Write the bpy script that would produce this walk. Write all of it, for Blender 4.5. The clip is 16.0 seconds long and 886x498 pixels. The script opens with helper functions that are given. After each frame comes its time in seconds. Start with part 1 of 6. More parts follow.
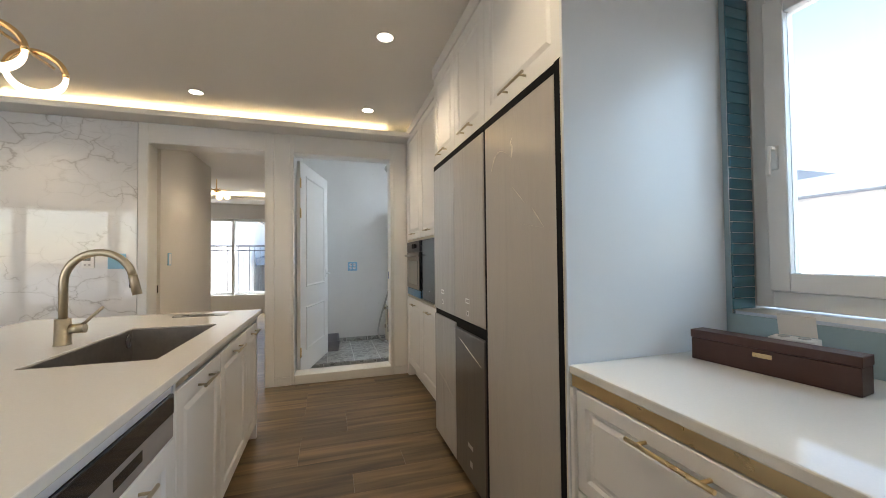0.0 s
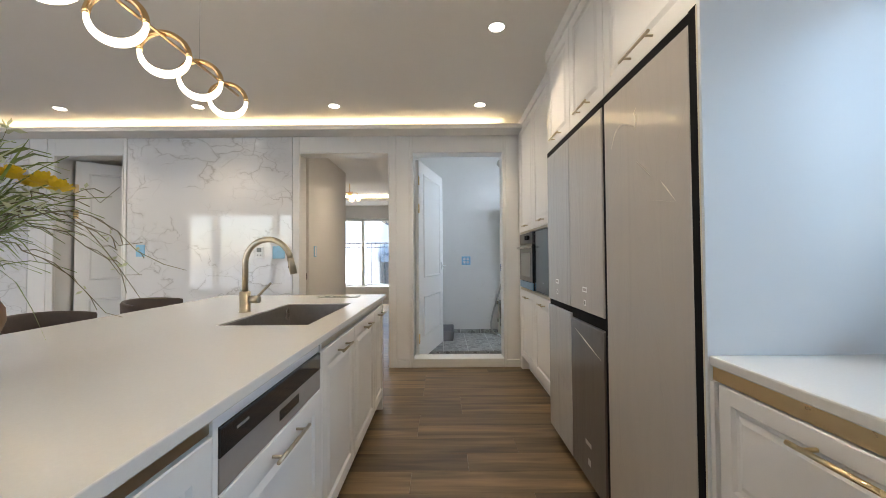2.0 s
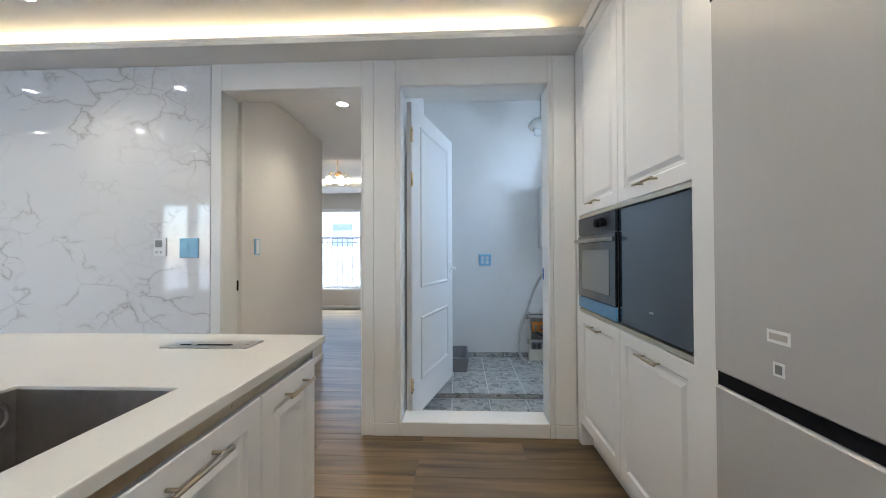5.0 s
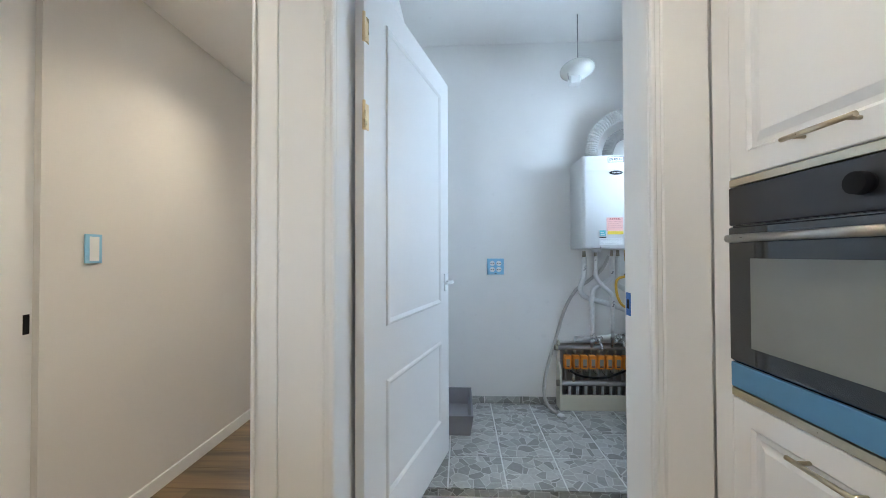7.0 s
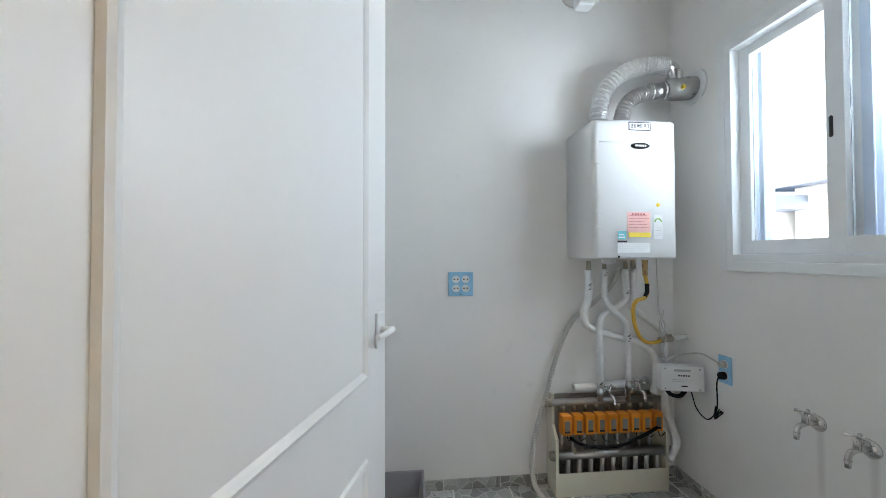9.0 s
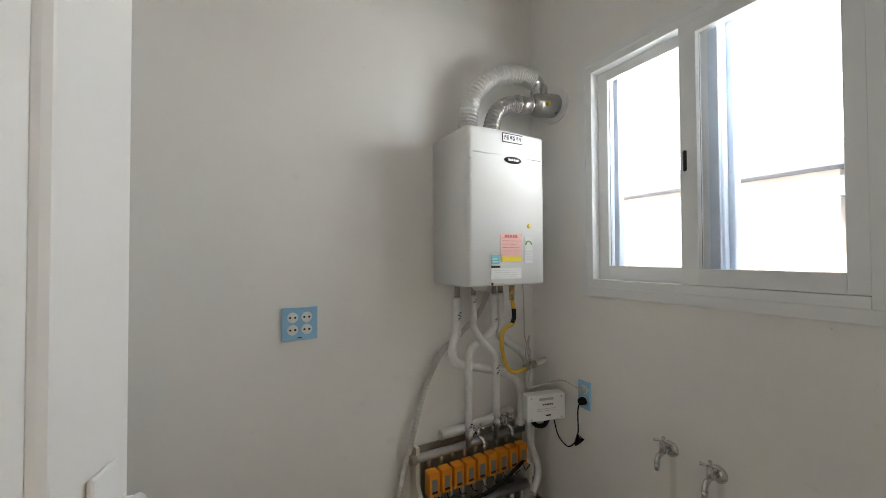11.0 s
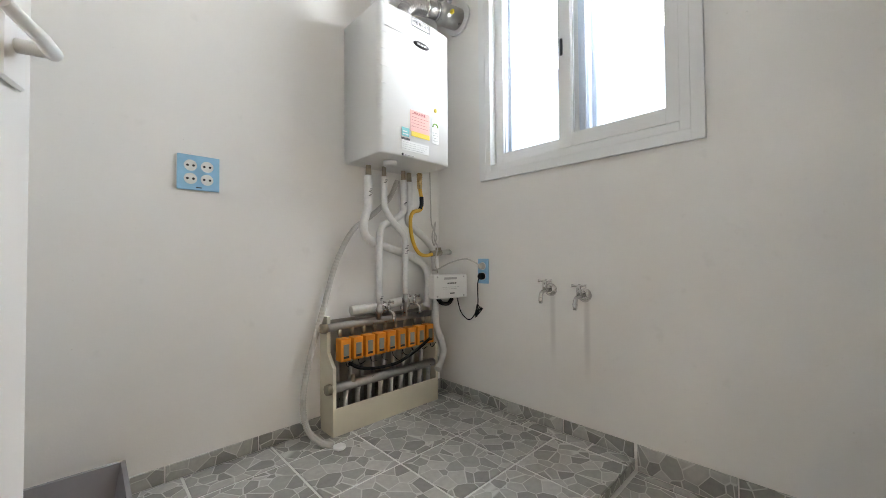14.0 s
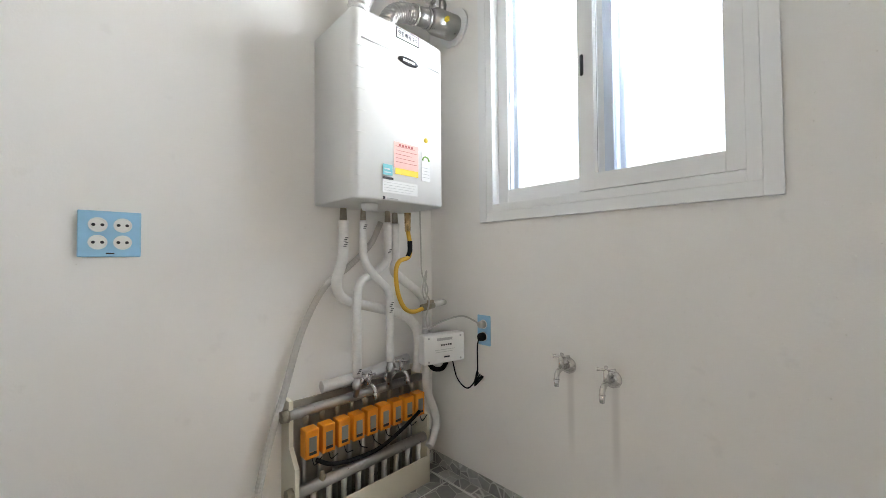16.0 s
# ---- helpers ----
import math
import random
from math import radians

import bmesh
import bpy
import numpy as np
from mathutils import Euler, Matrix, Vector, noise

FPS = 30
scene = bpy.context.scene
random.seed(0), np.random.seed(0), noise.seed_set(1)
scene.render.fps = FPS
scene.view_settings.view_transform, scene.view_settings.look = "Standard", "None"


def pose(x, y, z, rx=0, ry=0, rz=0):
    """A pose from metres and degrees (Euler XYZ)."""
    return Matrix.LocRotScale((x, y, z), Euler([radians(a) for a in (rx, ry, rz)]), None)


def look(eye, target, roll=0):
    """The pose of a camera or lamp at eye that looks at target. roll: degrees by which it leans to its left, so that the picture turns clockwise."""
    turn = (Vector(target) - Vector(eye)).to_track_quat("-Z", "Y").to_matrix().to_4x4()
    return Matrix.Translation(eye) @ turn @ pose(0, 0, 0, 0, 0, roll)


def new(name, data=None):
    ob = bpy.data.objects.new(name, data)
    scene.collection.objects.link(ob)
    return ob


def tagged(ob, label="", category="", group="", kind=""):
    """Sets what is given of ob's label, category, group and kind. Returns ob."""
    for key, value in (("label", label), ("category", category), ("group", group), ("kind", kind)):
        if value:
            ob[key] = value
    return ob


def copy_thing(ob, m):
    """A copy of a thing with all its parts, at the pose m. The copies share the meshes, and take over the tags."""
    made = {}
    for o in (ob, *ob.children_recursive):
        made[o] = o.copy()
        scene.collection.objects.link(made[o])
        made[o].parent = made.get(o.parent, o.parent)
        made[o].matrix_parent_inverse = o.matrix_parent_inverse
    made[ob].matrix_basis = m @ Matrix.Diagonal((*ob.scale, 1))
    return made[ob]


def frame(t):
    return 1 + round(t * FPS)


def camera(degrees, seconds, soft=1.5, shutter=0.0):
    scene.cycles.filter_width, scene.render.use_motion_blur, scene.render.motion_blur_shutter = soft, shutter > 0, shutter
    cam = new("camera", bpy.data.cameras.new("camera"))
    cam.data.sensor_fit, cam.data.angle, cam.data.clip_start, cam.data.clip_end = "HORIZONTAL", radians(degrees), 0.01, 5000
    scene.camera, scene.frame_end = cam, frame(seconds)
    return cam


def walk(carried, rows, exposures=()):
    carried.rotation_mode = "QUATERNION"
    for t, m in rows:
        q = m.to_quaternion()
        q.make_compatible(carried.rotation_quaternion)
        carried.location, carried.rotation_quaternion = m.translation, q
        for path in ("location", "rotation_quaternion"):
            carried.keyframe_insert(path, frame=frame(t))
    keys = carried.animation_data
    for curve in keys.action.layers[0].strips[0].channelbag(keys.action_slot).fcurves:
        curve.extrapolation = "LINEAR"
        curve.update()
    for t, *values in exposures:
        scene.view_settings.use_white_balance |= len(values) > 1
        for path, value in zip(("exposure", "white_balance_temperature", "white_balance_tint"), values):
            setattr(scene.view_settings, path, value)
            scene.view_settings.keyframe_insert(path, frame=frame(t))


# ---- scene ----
cam = camera(100.43, 16.0, soft=0.8)
# seconds, x, y, z in metres, then pitch, roll, yaw in degrees
ROWS = [
    (0.0, -0.304, -0.349, 1.193, 1.33, 0.62, -17.25),
    (0.5, -0.291, -0.416, 1.178, 1.40, 0.57, -8.31),
    (1.0, -0.314, -0.460, 1.167, 1.39, 0.51, -3.93),
    (1.5, -0.314, -0.466, 1.139, 1.35, 0.46, -1.30),
    (2.0, -0.306, -0.366, 1.129, 1.29, 0.42, 0.09),
    (2.5, -0.306, -0.180, 1.137, 1.14, 0.47, 0.90),
    (3.0, -0.315, 0.012, 1.133, 1.25, 0.34, 1.17),
    (3.5, -0.293, 0.254, 1.137, 1.21, 0.35, 1.42),
    (4.0, -0.276, 0.490, 1.126, 0.94, 0.34, 1.86),
    (4.5, -0.252, 0.805, 1.145, 0.77, 0.27, 2.52),
    (5.0, -0.247, 1.115, 1.147, 0.76, 0.21, 2.58),
    (7.5, -0.242, 2.645, 1.181, 0.86, 0.19, 2.74),
    (8.0, -0.257, 2.918, 1.160, 1.05, 0.24, 0.92),
    (10.5, -0.197, 3.809, 1.355, 1.07, 0.08, -21.53),
    (11.0, -0.172, 3.831, 1.348, 1.04, 0.26, -28.98),
    (11.5, -0.154, 3.842, 1.330, 1.39, 0.32, -34.84),
    (12.0, -0.157, 3.847, 1.241, 1.32, 0.39, -40.08),
    (12.5, -0.191, 3.842, 1.091, 1.43, 0.43, -43.53),
    (13.0, -0.195, 3.826, 0.903, 1.22, 0.43, -43.87),
    (13.5, -0.221, 3.802, 0.793, 1.30, 0.41, -43.72),
    (14.0, -0.255, 3.777, 0.747, 1.22, 0.46, -43.89),
    (14.5, -0.266, 3.774, 0.731, 1.26, 0.50, -43.82),
    (15.0, -0.220, 3.848, 0.784, 1.35, 0.40, -43.87),
    (15.5, -0.089, 3.932, 0.872, 1.34, 0.39, -43.86),
    (16.0, -0.005, 3.996, 0.997, 1.43, 0.44, -44.13),
]
EXPOSURES = [
    (0.0, 1.9, 7050, 11), (1.0, 2.19, 6800, 11), (2.0, 2.1, 6600, 11), (4.0, 2.36, 5900, 9), (5.0, 2.21, 5750, 8),
    (7.4, 2.43, 6100, 8), (8.2, 2.42, 6450, 9), (10.3, 2.0, 8150, 14), (11.0, 1.82, 8500, 15), (12.0, 1.72, 8500, 15),
    (12.5, 2.03, 8350, 15), (13.0, 2.37, 8150, 15), (14.0, 2.66, 8100, 15), (15.0, 2.68, 8050, 15), (16.0, 2.72, 8050, 15),
]
walk(cam, [(t, pose(x, y, z, 90 + pitch, roll, yaw)) for t, x, y, z, pitch, roll, yaw in ROWS], EXPOSURES)

# ---- light ----
world = bpy.data.worlds.new("sky")
scene.world = world
world.use_nodes = True
wn = world.node_tree
sky = wn.nodes.new("ShaderNodeTexSky")
sky.sky_type, sky.sun_disc = "NISHITA", False
sky.sun_elevation, sky.sun_rotation = radians(38), radians(251)
wn.links.new(sky.outputs[0], wn.nodes["Background"].inputs[0])
wn.nodes["Background"].inputs[1].default_value = 0.15
sun = new("sun", bpy.data.lights.new("sun", "SUN"))
sun.data.energy, sun.data.angle, sun.data.color = 5.0, radians(0.5), (1, 0.96, 0.9)
sun.matrix_world = look((-23, -8, 19), (0, 0, 0))


# an added area lamp at a window, in place of light from the sky
def sky_lamp(name, eye, target, w, h, watts, color=(0.8, 0.9, 1.0)):
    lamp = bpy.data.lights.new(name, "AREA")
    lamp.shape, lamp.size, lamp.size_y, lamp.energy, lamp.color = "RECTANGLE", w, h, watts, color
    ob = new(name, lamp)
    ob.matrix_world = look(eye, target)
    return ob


WARM = (1.0, 0.84, 0.62)
# added area lamps standing in for the sky: east of the kitchen, and in the upper half of the utility window
sky_lamp("kitchen_sky", (4.0, -1.75, 4.05), (0, -1.75, 4.05), 4.5, 4.0, 66, (0.50, 0.75, 1.0))
sky_lamp("utility_sky", (1.49, 4.575, 1.975), (0, 4.575, 1.975), 0.82, 0.52, 4.4, (0.64, 0.81, 1.0))
# the same stand-in lamps beyond the living room and bedroom balconies
sky_lamp("living_daylight", (-4.6, -3.1, 1.7), (-4.6, 1, 1.3), 6.0, 2.6, 21, (0.68, 0.82, 1.0))
sky_lamp("bedroom_daylight", (-2.5, 9.9, 3.7), (-2.5, 8.3, 1.2), 3.0, 1.2, 190, (0.80, 0.90, 1.0))


# ---- materials ----
def mat(name, color, rough=0.5, metal=0.0, vary=0.06, scale=6.0, bump=0.0, bump_scale=120.0, emit=0.0, coat=0.0, per_object=0.0, rough_vary=0.0):
    m = bpy.data.materials.new(name)
    m.use_nodes = True
    nt = m.node_tree
    b = nt.nodes["Principled BSDF"]
    b.inputs["Roughness"].default_value, b.inputs["Metallic"].default_value = rough, metal
    b.inputs["Coat Weight"].default_value = coat
    b.inputs["Coat Roughness"].default_value = 0.06
    col = (*color, 1)
    if emit:
        b.inputs["Base Color"].default_value = col
        b.inputs["Emission Color"].default_value, b.inputs["Emission Strength"].default_value = col, emit
        return m
    tc = nt.nodes.new("ShaderNodeTexCoord")
    n = nt.nodes.new("ShaderNodeTexNoise")
    n.inputs["Scale"].default_value, n.inputs["Detail"].default_value = scale, 6
    nt.links.new(tc.outputs["Object"], n.inputs["Vector"])
    hsv = nt.nodes.new("ShaderNodeHueSaturation")
    hsv.inputs["Color"].default_value = col
    mr = nt.nodes.new("ShaderNodeMapRange")
    mr.inputs["From Min"].default_value, mr.inputs["From Max"].default_value = 0.25, 0.75
    mr.inputs["To Min"].default_value, mr.inputs["To Max"].default_value = 1 - vary, 1 + vary
    nt.links.new(n.outputs["Fac"], mr.inputs["Value"])
    value = mr.outputs[0]
    if per_object:
        oi = nt.nodes.new("ShaderNodeObjectInfo")
        m2 = nt.nodes.new("ShaderNodeMapRange")
        m2.inputs["To Min"].default_value, m2.inputs["To Max"].default_value = 1 - per_object, 1 + per_object
        nt.links.new(oi.outputs["Random"], m2.inputs["Value"])
        mu = nt.nodes.new("ShaderNodeMath")
        mu.operation = "MULTIPLY"
        nt.links.new(value, mu.inputs[0])
        nt.links.new(m2.outputs[0], mu.inputs[1])
        value = mu.outputs[0]
    nt.links.new(value, hsv.inputs["Value"])
    nt.links.new(hsv.outputs[0], b.inputs["Base Color"])
    if rough_vary:
        m3 = nt.nodes.new("ShaderNodeMapRange")
        m3.inputs["To Min"].default_value, m3.inputs["To Max"].default_value = rough - rough_vary, rough + rough_vary
        nt.links.new(n.outputs["Fac"], m3.inputs["Value"])
        nt.links.new(m3.outputs[0], b.inputs["Roughness"])
    if bump:
        n2 = nt.nodes.new("ShaderNodeTexNoise")
        n2.inputs["Scale"].default_value, n2.inputs["Detail"].default_value = bump_scale, 4
        nt.links.new(tc.outputs["Object"], n2.inputs["Vector"])
        bp = nt.nodes.new("ShaderNodeBump")
        bp.inputs["Strength"].default_value, bp.inputs["Distance"].default_value = bump, 0.004
        nt.links.new(n2.outputs["Fac"], bp.inputs["Height"])
        nt.links.new(bp.outputs[0], b.inputs["Normal"])
    return m


M = {}
M["wall"] = mat("white_wallpaper", (0.80, 0.79, 0.77), 0.75, vary=0.015, scale=1.5, bump=0.15, bump_scale=260)
M["hall"] = mat("grey_wallpaper", (0.70, 0.67, 0.63), 0.8, vary=0.02, scale=2, bump=0.2, bump_scale=300)
M["ceiling"] = mat("ceiling_paper", (0.84, 0.82, 0.79), 0.85, vary=0.015, scale=1.2, bump=0.12, bump_scale=240)
M["trim"] = mat("white_trim", (0.80, 0.79, 0.77), 0.42, vary=0.015, scale=3, bump=0.03, bump_scale=90)
M["cabinet"] = mat("white_cabinet_film", (0.80, 0.79, 0.78), 0.32, vary=0.012, scale=2.5, bump=0.03, bump_scale=70)
M["sidepanel"] = mat("side_panel_film", (0.74, 0.76, 0.78), 0.3, vary=0.012, scale=2)
M["quartz"] = mat("white_quartz", (0.73, 0.71, 0.675), 0.045, vary=0.02, scale=160)
M["satinquartz"] = mat("satin_white_quartz", (0.73, 0.71, 0.675), 0.17, vary=0.02, scale=160)
M["brass"] = mat("brushed_brass", (0.78, 0.60, 0.34), 0.28, 1.0, vary=0.025, scale=8, rough_vary=0.04)
M["champagne"] = mat("champagne_steel", (0.56, 0.49, 0.37), 0.30, 1.0, vary=0.05, scale=60, rough_vary=0.06)
M["gold"] = mat("polished_gold", (0.78, 0.54, 0.28), 0.15, 1.0, vary=0.03)
M["black"] = mat("black_plastic", (0.008, 0.008, 0.010), 0.7, vary=0.1)
M["black"].node_tree.nodes["Principled BSDF"].inputs["Specular IOR Level"].default_value = 0.12
M["deepblue"] = mat("deep_blue_film", (0.02, 0.12, 0.42), 0.35, vary=0.08, scale=30)
M["crease"] = mat("film_crease", (0.56, 0.53, 0.49), 0.10, vary=0.1, scale=60, coat=1.0)
# paler than the film: the highlight on a fold is put into its colour
M["foldglint"] = mat("film_fold_glint", (0.80, 0.76, 0.68), 0.12, vary=0.15, scale=40, coat=1.0)
M["blackglass"] = mat("black_glass", (0.01, 0.013, 0.018), 0.06, vary=0.05, coat=0.6)
M["navyglass"] = mat("dark_glass_panel", (0.018, 0.026, 0.038), 0.16, vary=0.08, scale=2.5, coat=0.3)
M["greyframe"] = mat("dark_grey_metal", (0.05, 0.05, 0.055), 0.35, 0.6, vary=0.06)
M["steel"] = mat("brushed_steel", (0.45, 0.44, 0.43), 0.3, 1.0, vary=0.06, scale=40, rough_vary=0.08)
M["sink"] = mat("gunmetal_sink", (0.42, 0.39, 0.37), 0.32, 0.9, vary=0.1, scale=40, rough_vary=0.08)
M["chrome"] = mat("chrome", (0.72, 0.72, 0.72), 0.12, 1.0, vary=0.03)
M["foil"] = mat("aluminium_duct", (0.74, 0.74, 0.73), 0.34, 1.0, vary=0.12, scale=90, bump=0.8, bump_scale=180)
M["insul"] = mat("silver_pipe_wrap", (0.72, 0.71, 0.69), 0.36, 0.25, vary=0.07, scale=40, bump=0.3, bump_scale=60)
M["conduit"] = mat("grey_conduit", (0.52, 0.50, 0.47), 0.6, vary=0.06, scale=30)
M["orange"] = mat("orange_plastic", (0.80, 0.26, 0.02), 0.4, vary=0.03)
M["lcd"] = mat("grey_screen", (0.22, 0.23, 0.22), 0.3, vary=0.05)
M["cream"] = mat("cream_sheet_metal", (0.70, 0.66, 0.54), 0.45, vary=0.04, scale=8, rough_vary=0.08)
M["backplate"] = mat("dull_zinc_sheet", (0.36, 0.33, 0.29), 0.5, 0.2, vary=0.12, scale=14)
M["boiler"] = mat("boiler_enamel", (0.80, 0.80, 0.79), 0.3, vary=0.01, scale=3)
M["yellow"] = mat("yellow_gas_hose", (0.72, 0.42, 0.05), 0.45, vary=0.08, scale=20)
M["rust"] = mat("bronze_fitting", (0.36, 0.32, 0.25), 0.38, 0.8, vary=0.2, scale=60)
M["bluefilm"] = mat("blue_protective_film", (0.28, 0.56, 0.76), 0.35, vary=0.08, scale=20)
M["oventrim"] = mat("dull_blue_trim", (0.09, 0.24, 0.42), 0.3, vary=0.08, scale=20)
M["white"] = mat("white_plastic", (0.80, 0.80, 0.79), 0.35, vary=0.015)
M["ceramic"] = mat("warm_white_glass", (0.72, 0.71, 0.66), 0.25, vary=0.03)
M["pvc"] = mat("white_window_pvc", (0.80, 0.81, 0.81), 0.35, vary=0.015, scale=3)
M["alu"] = mat("grey_blue_sash", (0.60, 0.68, 0.78), 0.4, vary=0.05, scale=8)
M["brown"] = mat("brown_leatherette", (0.055, 0.022, 0.018), 0.45, vary=0.1, scale=30, bump=0.15, bump_scale=400)
M["leather"] = mat("brown_chair_leather", (0.09, 0.06, 0.045), 0.5, vary=0.12, scale=20, bump=0.2, bump_scale=200)
M["clay"] = mat("clay_vase", (0.21, 0.115, 0.06), 0.7, vary=0.2, scale=9, bump=0.4, bump_scale=40)
M["leaf"] = mat("green_leaf", (0.20, 0.26, 0.06), 0.5, vary=0.35, scale=14)
M["palegreen"] = mat("pale_blossom", (0.62, 0.64, 0.42), 0.6, vary=0.2, scale=40)
M["petal"] = mat("yellow_petal", (0.82, 0.58, 0.03), 0.5, vary=0.15, scale=30)
M["tapsteel"] = mat("tap_steel", (0.62, 0.61, 0.60), 0.2, 1.0, vary=0.1, scale=60)
M["satinband"] = mat("satin_steel_band", (0.36, 0.33, 0.31), 0.45, 0.35, vary=0.04, scale=20)
M["subfloor"] = mat("dark_joint", (0.07, 0.05, 0.03), 0.8, vary=0.1)
M["twig"] = mat("olive_twig", (0.19, 0.16, 0.085), 0.8, vary=0.25, scale=30)
M["tray"] = mat("grey_plastic_tray", (0.30, 0.29, 0.31), 0.5, vary=0.06, scale=12)
M["grout"] = mat("tile_grout", (0.74, 0.74, 0.72), 0.9, vary=0.08, scale=30)
M["subway"] = mat("teal_glazed_tile", (0.06, 0.16, 0.21), 0.12, vary=0.22, scale=7, per_object=0.16, bump=0.1, bump_scale=30)
M["tealgrout"] = mat("teal_grout", (0.30, 0.42, 0.48), 0.8, vary=0.06)
M["pink"] = mat("pink_paper", (0.86, 0.50, 0.45), 0.7, vary=0.06, scale=60)
M["yellowpaper"] = mat("yellow_paper", (0.85, 0.62, 0.06), 0.6, vary=0.04)
M["teal"] = mat("teal_sticker", (0.15, 0.55, 0.60), 0.5, vary=0.05)
M["ink"] = mat("black_ink", (0.02, 0.02, 0.025), 0.5, vary=0.05)
M["greyink"] = mat("grey_ink", (0.45, 0.45, 0.45), 0.6, vary=0.05)
M["redink"] = mat("red_ink", (0.45, 0.10, 0.10), 0.6, vary=0.05)
M["greenink"] = mat("green_ink", (0.25, 0.5, 0.12), 0.6, vary=0.05)
M["paper"] = mat("white_card", (0.78, 0.77, 0.75), 0.7, vary=0.03, scale=20, bump=0.1, bump_scale=60)
M["facade"] = mat("pale_render", (0.84, 0.83, 0.82), 0.85, vary=0.06, scale=0.8)
M["roof"] = mat("slate_blue_roof", (0.15, 0.19, 0.25), 0.6, vary=0.1, scale=2)
M["glassdark"] = mat("far_window_glass", (0.22, 0.28, 0.36), 0.15, vary=0.15, scale=0.7)
M["rail"] = mat("dark_balcony_rail", (0.10, 0.11, 0.13), 0.4, 0.4, vary=0.08)
M["ground"] = mat("outside_ground", (0.45, 0.44, 0.42), 0.9, vary=0.15, scale=0.3)
M["balcony"] = mat("balcony_concrete", (0.55, 0.54, 0.52), 0.85, vary=0.1, scale=2)
M["led"] = mat("warm_led", (1.0, 0.77, 0.44), emit=7.5)
M["ringlight"] = mat("ring_lamp_glow", (1.0, 0.88, 0.68), emit=1.9)
M["disc"] = mat("downlight_glow", (1.0, 0.95, 0.86), emit=6.0)
M["globe"] = mat("globe_glow", (1.0, 0.74, 0.42), emit=1.6)


def glass(name, rough=0.0, tint=(1, 1, 1)):
    m = bpy.data.materials.new(name)
    m.use_nodes = True
    b = m.node_tree.nodes["Principled BSDF"]
    b.inputs["Transmission Weight"].default_value, b.inputs["Roughness"].default_value = 1.0, rough
    b.inputs["IOR"].default_value = 1.45
    b.inputs["Base Color"].default_value = (*tint, 1)
    return m


M["glass"] = glass("window_glass", tint=(0.97, 0.985, 1))


def film_mat(name, color):
    """Satin glass under clear protective film that hangs in soft upright folds."""
    m = mat(name, color, 0.32, vary=0.03, scale=3, coat=0.75)
    nt = m.node_tree
    b = nt.nodes["Principled BSDF"]
    tc = nt.nodes.new("ShaderNodeTexCoord")
    heights = []
    for turn, stretch, scale, detail, warp in ((0.12, (1, 2.6, 0.35), 2.6, 2, 0.8), (0.55, (1, 1.7, 0.6), 2.4, 3, 1.8)):
        mp = nt.nodes.new("ShaderNodeMapping")
        mp.inputs["Rotation"].default_value, mp.inputs["Scale"].default_value = (turn, 0, 0), stretch
        nt.links.new(tc.outputs["Object"], mp.inputs["Vector"])
        n = nt.nodes.new("ShaderNodeTexNoise")
        n.inputs["Scale"].default_value, n.inputs["Detail"].default_value, n.inputs["Distortion"].default_value = scale, detail, warp
        nt.links.new(mp.outputs[0], n.inputs["Vector"])
        heights.append(n.outputs["Fac"])
    # sharp folds where the second field crosses its middle
    sub = nt.nodes.new("ShaderNodeMath")
    sub.operation = "SUBTRACT"
    sub.inputs[1].default_value = 0.5
    nt.links.new(heights[1], sub.inputs[0])
    ab = nt.nodes.new("ShaderNodeMath")
    ab.operation = "ABSOLUTE"
    nt.links.new(sub.outputs[0], ab.inputs[0])
    fold = nt.nodes.new("ShaderNodeMapRange")
    fold.inputs["From Min"].default_value, fold.inputs["From Max"].default_value = 0.0, 0.035
    fold.inputs["To Min"].default_value, fold.inputs["To Max"].default_value = 0.05, 0.0
    nt.links.new(ab.outputs[0], fold.inputs["Value"])
    both = nt.nodes.new("ShaderNodeMath")
    both.operation = "ADD"
    nt.links.new(heights[0], both.inputs[0])
    nt.links.new(fold.outputs[0], both.inputs[1])
    bp = nt.nodes.new("ShaderNodeBump")
    bp.inputs["Strength"].default_value, bp.inputs["Distance"].default_value = 0.5, 0.016
    nt.links.new(both.outputs[0], bp.inputs["Height"])
    nt.links.new(bp.outputs[0], b.inputs["Coat Normal"])
    b.inputs["Coat Roughness"].default_value = 0.09
    return m


M["fridge"] = film_mat("fridge_satin_film", (0.47, 0.44, 0.405))
M["fridgedark"] = film_mat("fridge_charcoal_film", (0.085, 0.075, 0.07))
M["fridgesilver"] = film_mat("fridge_silver_film", (0.46, 0.45, 0.44))



